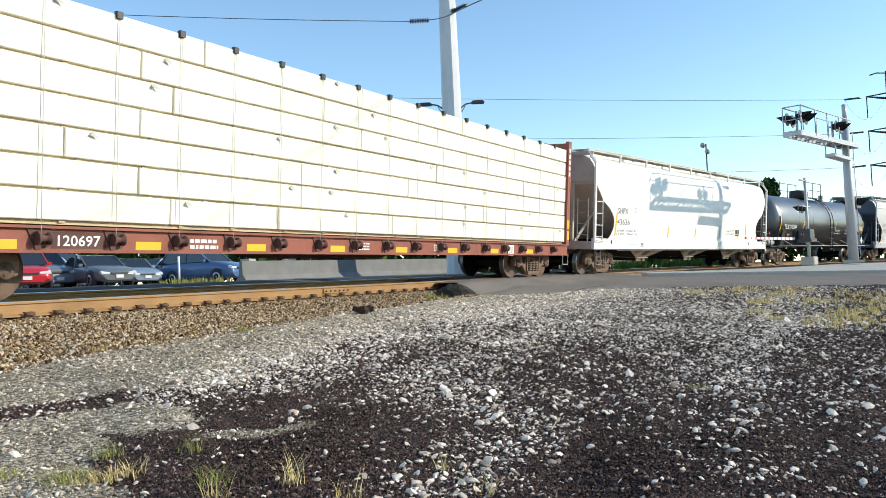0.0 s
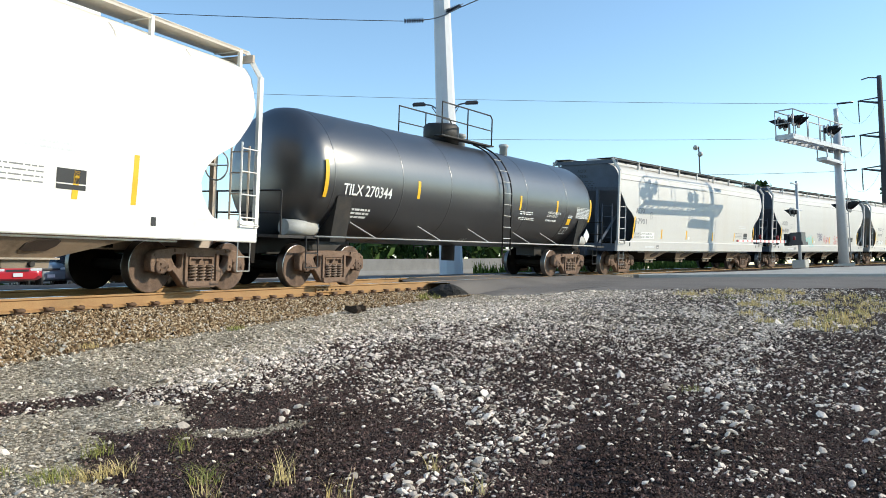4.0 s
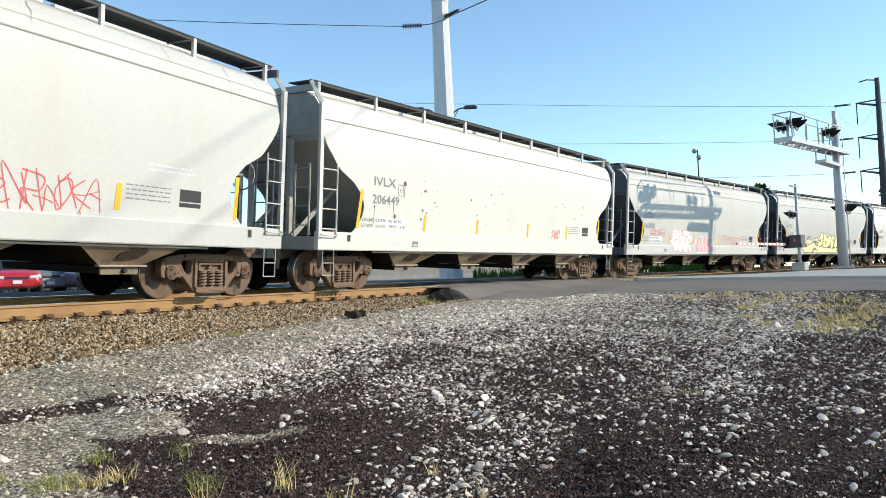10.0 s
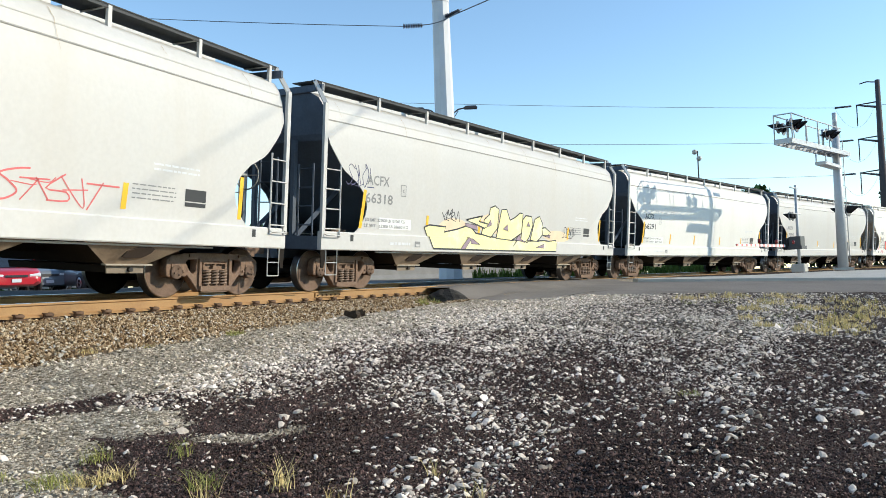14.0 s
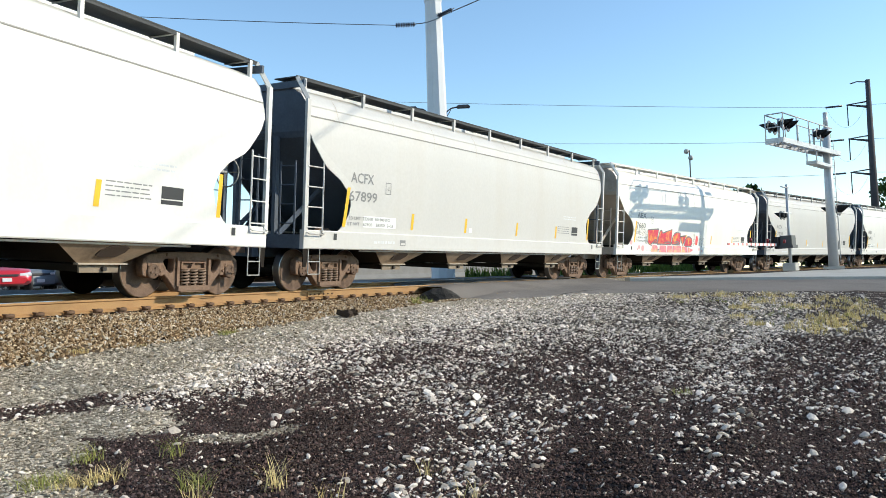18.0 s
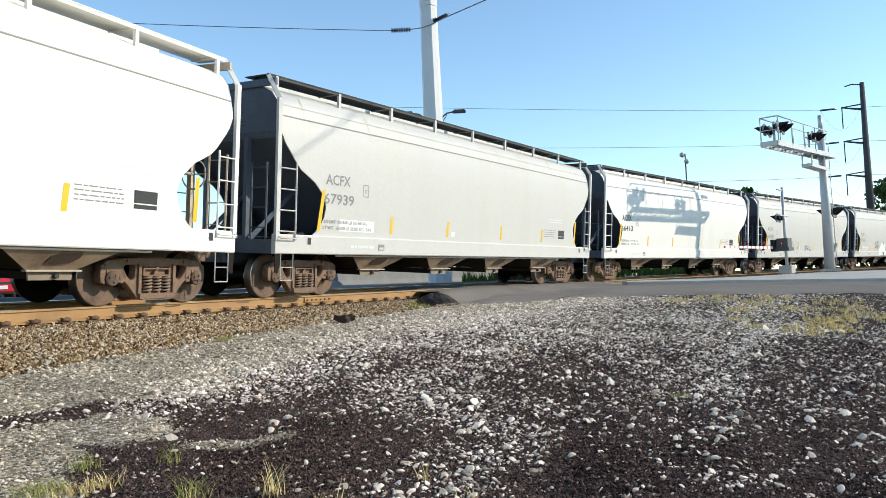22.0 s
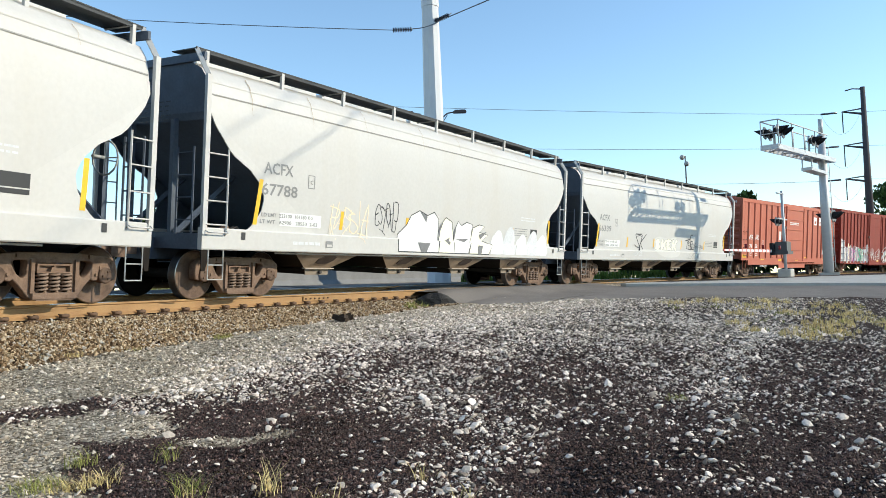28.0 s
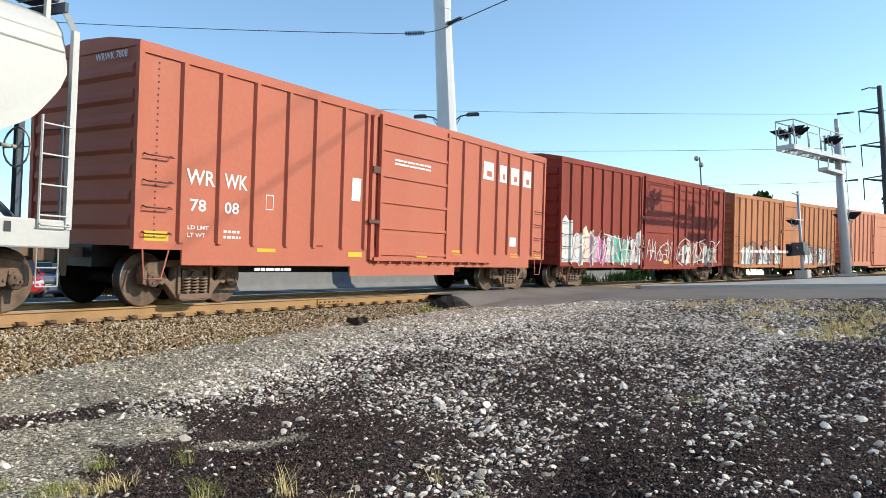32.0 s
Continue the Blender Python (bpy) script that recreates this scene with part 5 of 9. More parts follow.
def hopper_marks(car, mark, number, seed, data=None, tall=0.22, colour="grey_paint", low=0.0, stripes=(-4.1, -1.65, 1.25, 3.95), both_yellow="yellow_paint", squeeze=1.0, dx=0.0):
    """Reporting mark, number, weights, yellow stripes and small stencils on the near side."""
    S = side_y
    y = M[both_yellow]
    patch(car, "reflective_stripe", -6.66, -6.56, 1.43, 2.30, S, y, 0.12)
    for x in stripes:
        patch(car, "reflective_stripe", x - 0.05, x + 0.05, 1.44, 1.84, S, y, 0.03)
    patch(car, "reflective_stripe", 6.50, 6.60, 1.43, 2.20, S, y, 0.02)
    lettering(car, mark, -6.44 + dx, 2.43 - low, tall, S, M[colour], 0.80)
    lettering(car, number, -6.48 + dx, 2.02 - low, tall, S, M[colour], 0.98 if len(number) > 4 else 0.8)
    d = data or ("LD LMT  223100  101180 KG", "LT WT   62900   28550  2-03")
    patch(car, "weight_panel", -6.45 + 0.5 * squeeze, -6.45 + 1.7 * squeeze, 1.44, 1.70, S, M["white_paint"])
    lettering(car, d[0], -6.45, 1.60, 0.072, S, M["grey_paint"], 1.45 * squeeze, lift=0.008)
    lettering(car, d[1], -6.48, 1.47, 0.072, S, M["grey_paint"], 1.62 * squeeze, lift=0.008)
    # outlined square, sill hole, stencil box, small notices
    for a, b, c, e in ((-5.2, -5.0, 2.50, 2.515), (-5.2, -5.0, 2.24, 2.255), (-5.2, -5.185, 2.24, 2.51), (-5.015, -5.0, 2.24, 2.51)):
        patch(car, "stencil_frame", a, b, c, e, S, M["grey_paint"])
    lettering(car, "C", -5.13, 2.33, 0.08, S, M["grey_paint"])
    patch(car, "sill_hole", -6.97, -6.87, 1.13, 1.27, S, M["black_paint"])
    patch(car, "sill_hole", 6.87, 6.97, 1.13, 1.27, S, M["black_paint"])
    patch(car, "stencil_box", 5.20, 5.68, 1.66, 1.86, S, M["black_paint"])
    patch(car, "stencil_box", 5.20, 5.68, 1.57, 1.64, S, M["black_paint"])
    bars(car, "stencil_rows", 5.24, 5.40, 1.69, 1.84, 3, side_y, M["white_paint"], seed, 0.4)
    bars(car, "stencil_rows", 5.46, 5.64, 1.72, 1.83, 2, side_y, M["white_paint"], seed + 9, 0.4)
    bars(car, "small_notice", 4.1, 5.0, 1.62, 1.90, 4, S, M["grey_paint"], seed + 1, 0.28)
    bars(car, "small_notice", 4.5, 5.5, 2.10, 2.26, 2, S, M["spray_silver"], seed + 3, 0.4)
    bars(car, "sill_notice", -5.6, -4.8, 1.08, 1.16, 1, S, M["spray_silver"], seed + 2, 0.8)
    patch(car, "small_plate", -4.62, -4.40, 1.04, 1.18, S, M["grey_paint"])
    patch(car, "small_plate", -4.59, -4.43, 1.06, 1.11, S, M["hopper_grey"], lift=0.008)
    patch(car, "small_label", -1.45, -1.30, 1.46, 1.58, S, M["white_paint"])
    # marks on the end
    def on_end(text, y0, z, height, width):
        co, faces = flat_text(text, height, width)
        me = bpy.data.meshes.new("end_lettering")
        me.from_pydata([(-H_HALF + 0.082, y0 - c[0], z + c[1]) for c in co], [], faces)
        me.materials.append(M["black_paint"])
        new("end_lettering", me).parent = car
    on_end(mark, 0.30, 3.98, 0.12, 0.42)
    on_end(number, 0.32, 3.76, 0.12, 0.48)
    bm = bmesh.new()
    rng = random.Random(seed)
    for k in range(5):
        y, z = 0.62, 3.62 - 0.085 * k
        while y > -0.45 - 0.1 * (k % 2):
            d = rng.uniform(0.08, 0.2)
            box(bm, (-H_HALF + 0.082, y - d * 0.7, z), (-H_HALF + 0.09, y, z + 0.022))
            y -= d + 0.04
    tagged(part("end_notice", bm, M["black_paint"], car), kind="stuff")


# ---- tank car ----
T_R, T_ZC, T_HALF = 1.50, 2.47, 7.45


def tank_y(z):
    return math.sqrt(max(0.01, T_R ** 2 - (z - T_ZC) ** 2))


def tank_car():
    car = empty("tank_car", "glossy black tank car with yellow stripes and white lettering", "tank car", "cars of the train")
    R, half, zc = T_R, T_HALF, T_ZC
    bm = bmesh.new()
    prof = [(0.02, -half), (0.5, -half + 0.03), (0.9, -half + 0.11), (1.2, -half + 0.24), (1.38, -half + 0.40), (1.47, -half + 0.56), (R, -half + 0.75)]
    prof += [(R, -half + 0.75 + (2 * half - 1.5) * i / 10) for i in range(1, 10)]
    prof += [(r, -w) for r, w in prof[6::-1]]
    lathe(bm, prof, (0, 0, zc), "x", 64)
    part("tank", bm, M["black_tank"], car)
    for x in (-6.6, -4.2, -2.1, 2.1, 4.9):
        bm = bmesh.new()
        lathe(bm, [(R + 0.001, x - 0.02), (R + 0.006, x - 0.012), (R + 0.006, x + 0.012), (R + 0.001, x + 0.02)], (0, 0, zc), "x", 64)
        part("jacket_band", bm, M["black_tank"], car)
    for sg in (-1, 1):
        bm = bmesh.new()
        box(bm, (min(sg * 4.8, sg * 8.3), -0.35, 0.70), (max(sg * 4.8, sg * 8.3), 0.35, 1.05))
        part("stub_sill", bm, M["black_steel"], car)
        bm = bmesh.new()
        prism(bm, [(-1.25, 1.0), (1.25, 1.0), (1.45, 2.0), (0.9, 1.45), (-0.9, 1.45), (-1.45, 2.0)], min(sg * 5.95, sg * 6.45), max(sg * 5.95, sg * 6.45), "x")
        part("saddle", bm, M["black_steel"], car)
        bm = bmesh.new()
        box(bm, (min(sg * 7.1, sg * 8.2), -1.5, 1.05), (max(sg * 7.1, sg * 8.2), 1.5, 1.11))
        part("end_platform", bm, M["black_steel"], car)
        bm = bmesh.new()
        for y in (-1.45, -0.5, 0.5, 1.45):
            bar(bm, (sg * 8.1, y, 1.1), (sg * 8.1, y, 2.0), 0.02, 5)
        bar(bm, (sg * 8.1, -1.45, 2.0), (sg * 8.1, 1.45, 2.0), 0.02, 5)
        bar(bm, (sg * 8.1, -1.45, 1.55), (sg * 8.1, 1.45, 1.55), 0.02, 5)
        part("end_rail", bm, M["black_steel"], car)
        bm = bmesh.new()
        for x in (7.45, 7.1):
            bar(bm, (sg * x, -1.52, 0.45), (sg * x, -1.52, 1.1), 0.016, 5)
        for z in (0.45, 0.75):
            bar(bm, (sg * 7.45, -1.52, z), (sg * 7.1, -1.52, z), 0.016, 5)
        part("stirrup", bm, M["black_steel"], car)
        bm = bmesh.new()
        bar(bm, (sg * 6.6, -0.9, 1.28), (sg * 7.5, -0.9, 1.28), 0.17, 12)
        part("air_reservoir", bm, M["steel_grey"], car)
        add_truck(car, sg * 6.2)
    for sy in (-1, 1):
        bm = bmesh.new()
        bar(bm, (-7.2, sy * 1.52, 1.10), (7.2, sy * 1.52, 1.10), 0.022, 6)
        part("running_rail", bm, M["steel_grey"], car)
        for x in (-5.2, -2.6, -0.2, 2.3, 4.2):
            bm = bmesh.new()
            bar(bm, (x, sy * 1.52, 1.10), (x - 0.45, sy * tank_y(1.45), 1.45), 0.018, 5)
            part("rail_strut", bm, M["steel_grey"], car)
        # ladder over the side
        for x in (0.44, 0.90):
            bm = bmesh.new()
            pts = [(x, sy * 1.60, 0.75), (x, sy * 1.60, 2.5)]
            pts += [(x, sy * (R + 0.10) * math.cos(a), zc + (R + 0.10) * math.sin(a)) for a in [i * 0.14 for i in range(1, 10)]]
            pipe(bm, pts, 0.025, 5)
            part("ladder", bm, M["black_steel"], car)
        for k in range(9):
            bm = bmesh.new()
            z = 0.9 + 0.33 * k
            y = 1.60 if z < zc else math.sqrt(max(0.05, (R + 0.1) ** 2 - (z - zc) ** 2))
            bar(bm, (0.44, sy * y, z), (0.90, sy * y, z), 0.014, 5)
            part("rung", bm, M["steel_grey"], car)
    # top platform, rails, dome and valves
    bm = bmesh.new()
    for y in (-0.75, 0.45):
        box(bm, (-1.6, y, zc + R + 0.03), (1.2, y + 0.30, zc + R + 0.07))
    part("top_platform", bm, M["black_steel"], car)
    for y in (-0.75, 0.75):
        bm = bmesh.new()
        zt = zc + R
        pipe(bm, [(-1.6, y, zt + 0.05), (-1.6, y, zt + 0.95), (0.95, y, zt + 0.95), (1.05, y, zt + 0.85), (1.05, y, zt + 0.05)], 0.022, 5)
        bar(bm, (-1.6, y, zt + 0.5), (1.05, y, zt + 0.5), 0.018, 5)
        bar(bm, (-0.3, y, zt + 0.05), (-0.3, y, zt + 0.95), 0.02, 5)
        part("top_rail", bm, M["black_steel"], car)
    bm = bmesh.new()
    lathe(bm, [(0.52, 0.0), (0.52, 0.55), (0.46, 0.62), (0.05, 0.66)], (-0.55, 0, zc + R - 0.12), "z", 20)
    part("manway_dome", bm, M["black_steel"], car)
    for x in (0.35, 2.9):
        bm = bmesh.new()
        lathe(bm, [(0.13, 0.0), (0.13, 0.30), (0.16, 0.32), (0.16, 0.40), (0.05, 0.43)], (x, -0.1, zc + R - 0.06), "z", 14)
        part("relief_valve", bm, M["steel_grey"], car)
    bm = bmesh.new()
    lathe(bm, [(0.20, -0.45), (0.20, 0.0), (0.28, 0.02), (0.28, 0.12)], (0, 0, 0.98), "z", 14)
    part("bottom_outlet", bm, M["black_steel"], car)
    S = tank_y
    for x in (-6.9, -3.6, 1.62, 4.12, 6.80):
        patch(car, "reflective_stripe", x, x + 0.11, 2.12 if abs(x) < 6 else 1.95, 2.55 if abs(x) < 6 else 2.75, S, M["yellow_paint"])
    lettering(car, "TILX 270344", -6.3, 2.05, 0.24, S, M["white_paint"], 1.7)
    lettering(car, "OUTLET", -0.55, 1.12, 0.07, S, M["white_paint"], 0.35)
    lettering(car, '4" FIBERGLASS INSULATION', 3.55, 2.10, 0.075, S, M["white_paint"], 0.95)
    lettering(car, "DO NOT EXCEED 450 F", 3.55, 2.0, 0.075, S, M["white_paint"], 0.75)
    bars(car, "small_notice", 3.55, 4.3, 1.86, 1.92, 1, S, M["white_paint"], 4, 0.9)
    bars(car, "small_notice", 1.72, 2.55, 2.0, 2.12, 2, S, M["white_paint"], 5)
    bars(car, "small_notice", 1.72, 2.75, 1.84, 1.93, 2, S, M["white_paint"], 6)
    bars(car, "small_notice", -6.3, -5.2, 1.55, 1.80, 3, S, M["white_paint"], 7)
    for k in range(9):
        z = 2.05 + 0.045 * k
        patch(car, "chart_line", 5.70, 6.75, z, z + 0.008, S, M["white_paint"])
    for k in range(5):
        x = (5.70, 6.05, 6.25, 6.5, 6.74)[k]
        patch(car, "chart_line", x, x + 0.01, 2.05, 2.41, S, M["white_paint"])
    bars(car, "chart_rows", 5.73, 6.72, 2.06, 2.40, 7, S, M["spray_silver"], 9, 0.5)
    patch(car, "yellow_label", 5.12, 5.38, 1.80, 2.0, S, M["yellow_paint"])
    bars(car, "small_notice", 5.12, 5.45, 2.03, 2.14, 2, S, M["white_paint"], 10)
    for a, b, c, e in ((5.0, 5.42, 1.48, 1.495), (5.0, 5.42, 1.70, 1.715), (5.0, 5.015, 1.48, 1.71), (5.405, 5.42, 1.48, 1.71), (5.24, 5.255, 1.48, 1.71)):
        patch(car, "stencil_frame", a, b, c, e, S, M["white_paint"])
    bm = bmesh.new()
    m = Matrix.Translation((6.55, -1.50, 1.45)) @ Matrix.Rotation(radians(45), 4, "Y")
    box(bm, (-0.17, -0.01, -0.17), (0.17, 0.01, 0.17), m)
    part("placard", bm, M["white_paint"], car, "white diamond hazard placard")
    couplers(car, 8.55)
    return car


# ---- flatcar with lumber ----
def flat_car():
    car = empty("lumber_flatcar", "rust-red bulkhead flatcar stacked with white-wrapped lumber", "flatcar", "cars of the train")
    half = 10.45
    rng = random.Random(5)
    bm = bmesh.new()
    box(bm, (-half, -1.38, 0.98), (half, 1.38, 1.10))
    part("deck", bm, M["red_steel"], car)
    bm = bmesh.new()
    prism(bm, [(-half, 0.98), (-half, 0.78), (-3.4, 0.76), (-2.6, 0.60), (1.0, 0.60), (1.9, 0.76), (half, 0.78), (half, 0.98)], -0.4, 0.4)
    part("centre_sill", bm, M["winch_dark"], car)
    bm = bmesh.new()
    box(bm, (-half + 0.30, -1.33, 1.12), (half - 0.30, 1.33, 4.27))
    part("lumber_core", bm, M["lumber_edge"], car)
    for sg in (-1, 1):
        bm = bmesh.new()
        prism(bm, [(sg * 1.38, 0.74), (sg * 1.40, 0.74), (sg * 1.40, 1.08), (sg * 1.38, 1.08)], -half, half, "x")
        part("side_sill", bm, M["red_steel"], car)
        for za, zb in ((1.06, 1.10), (0.72, 0.76)):
            bm = bmesh.new()
            box(bm, (-half, min(sg * 1.403, sg * 1.46), za), (half, max(sg * 1.403, sg * 1.46), zb))
            part("sill_flange", bm, M["red_steel"], car)
        bm = bmesh.new()
        x = sg * (half - 0.1)
        box(bm, (x - 0.06, -1.4, 1.1), (x + 0.06, 1.4, 4.55))
        part("bulkhead", bm, M["red_steel"], car)
        for y in (-1.4, -0.5, 0.5, 1.4):
            bm = bmesh.new()
            box(bm, (x - 0.12, y - 0.06, 1.1), (x + 0.12, y + 0.06, 4.6))
            part("bulkhead_post", bm, M["red_steel"], car)
        add_truck(car, -9.30 if sg < 0 else 8.48)
        bm = bmesh.new()
        for x in (half - 0.5, half - 0.06):
            bar(bm, (sg * x, -1.46, 0.42), (sg * x, -1.46, 0.75), 0.016, 5)
        bar(bm, (sg * (half - 0.5), -1.46, 0.42), (sg * (half - 0.06), -1.46, 0.42), 0.016, 5)
        part("stirrup", bm, M["steel_grey"], car)
    winch = bpy.data.meshes.new("winch")
    bm = bmesh.new()
    lathe(bm, [(0.10, -0.08), (0.10, -0.05), (0.05, -0.04), (0.05, 0.08), (0.09, 0.10), (0.09, 0.12)], (0, -0.075, 0), "x", 10)
    prism(bm, [(-0.18, 0.14), (0.18, 0.14), (0.14, -0.12), (-0.05, -0.16)], -0.02, 0.0)
    bm.to_mesh(winch)
    bm.free()
    winch.materials.append(M["winch_dark"])
    for k in range(17):
        x = -9.22 + 1.15 * k
        shared("winch", winch, car, pose(x, -1.40, 0.92))
        bm = bmesh.new()
        pipe(bm, [(x, -1.47, 0.95), (x, -1.455, 1.12), (x, -1.425, 4.32), (x, -1.2, 4.335)], 0.006, 4)
        part("strap", bm, M["strap_grey"], car)
        bm = bmesh.new()
        box(bm, (x - 0.05, -1.44, 4.24), (x + 0.05, -1.36, 4.345))
        part("corner_guard", bm, M["black_paint"], car)
    flat_y = lambda z: 1.40
    for k in range(8):
        x = -8.84 + 2.3 * k
        if x < half - 1:
            patch(car, "reflective_stripe", x, x + 0.47, 0.77, 0.90, flat_y, M["yellow_paint"], lift=0.004)
    patch(car, "number_panel", -7.90, -7.05, 0.78, 1.02, flat_y, M["winch_dark"], lift=0.003)
    lettering(car, "120697", -7.80, 0.82, 0.15, flat_y, M["white_paint"], 0.66)
    bars(car, "small_notice", -5.5, -4.9, 0.80, 1.0, 2, flat_y, M["white_paint"], 11, 0.6)
    bars(car, "small_notice", -1.2, -0.6, 0.82, 1.0, 3, flat_y, M["white_paint"], 12, 0.5)
    bars(car, "small_notice", 2.0, 2.5, 0.82, 1.0, 3, flat_y, M["white_paint"], 13, 0.5)
    patch(car, "data_plate", 6.0, 6.35, 0.70, 1.02, flat_y, M["white_paint"], lift=0.03)
    bars(car, "small_notice", 6.04, 6.3, 0.74, 0.98, 4, lambda z: 1.43, M["grey_paint"], 14, 0.5)
    # worn marks and reflectors on the bulkhead's edge
    for k in range(5):
        patch(car, "worn_mark", half - 0.17, half - 0.05, 3.42 + 0.2 * k, 3.56 + 0.2 * k, lambda z: 1.46, M["white_paint"], lift=0.004)
    for z in (1.25, 1.62):
        patch(car, "reflective_stripe", half - 0.19, half - 0.01, z, z + 0.3, lambda z: 1.46, M["yellow_paint"], lift=0.004)
    # lumber: seven tiers of wrapped packs on thin dunnage
    tiers, z0, z1 = 7, 1.15, 4.30
    h = (z1 - z0) / tiers
    for k in range(tiers):
        za = z0 + h * k
        x = -half + 0.28
        while x < half - 0.35:
            l = rng.choice((2.44, 3.66, 4.27, 4.88))
            e = min(x + l, half - 0.28)
            if half - 0.28 - e < 1.2:
                e = half - 0.28
            for sy in (-1, 1):
                bm = bmesh.new()
                o = rng.uniform(-0.012, 0.012)
                d = 0.012
                ya, yb = (-1.40 + o, -0.02) if sy < 0 else (0.02, 1.40 + o)
                vs = box(bm, (x + 0.010, ya, za + 0.034), (e - 0.010, yb, za + h))
                bmesh.ops.bevel(bm, geom=bm.edges[:], offset=d, segments=1, affect="EDGES")
                part("lumber_pack", bm, M["wrap_white"], car)
            for j in range(max(2, int((e - x) / 1.1))):
                bm = bmesh.new()
                xx = x + 0.25 + j * 1.1
                if xx < e - 0.1:
                    box(bm, (xx - 0.045, -1.36, za - 0.002), (xx + 0.045, 1.36, za + 0.024))
                    part("dunnage", bm, M["lumber_edge"], car)
                else:
                    bm.free()
            if rng.random() < 0.8:
                bm = bmesh.new()
                xx = rng.uniform(x + 0.2, e - 0.2)
                a = bm.verts.new((xx, -1.425, za + h))
                b = bm.verts.new((xx + 0.10, -1.45, za + h - 0.10))
                c = bm.verts.new((xx - 0.05, -1.44, za + h - 0.07))
                dd = bm.verts.new((xx + 0.02, -1.41, za + h - 0.04))
                bm.faces.new((a, b, c))
                bm.faces.new((a, c, dd))
                part("torn_flap", bm, M["strap_grey"], car)
            x = e
    couplers(car, 11.05)
    return car


M["winch_dark"] = material("winch_dark", (0.11, 0.05, 0.04), 0.75, vary=0.2, bump=0.1)
M["strap_grey"] = material("strap_grey", (0.42, 0.41, 0.38), 0.6, vary=0.1, bump=0.02)


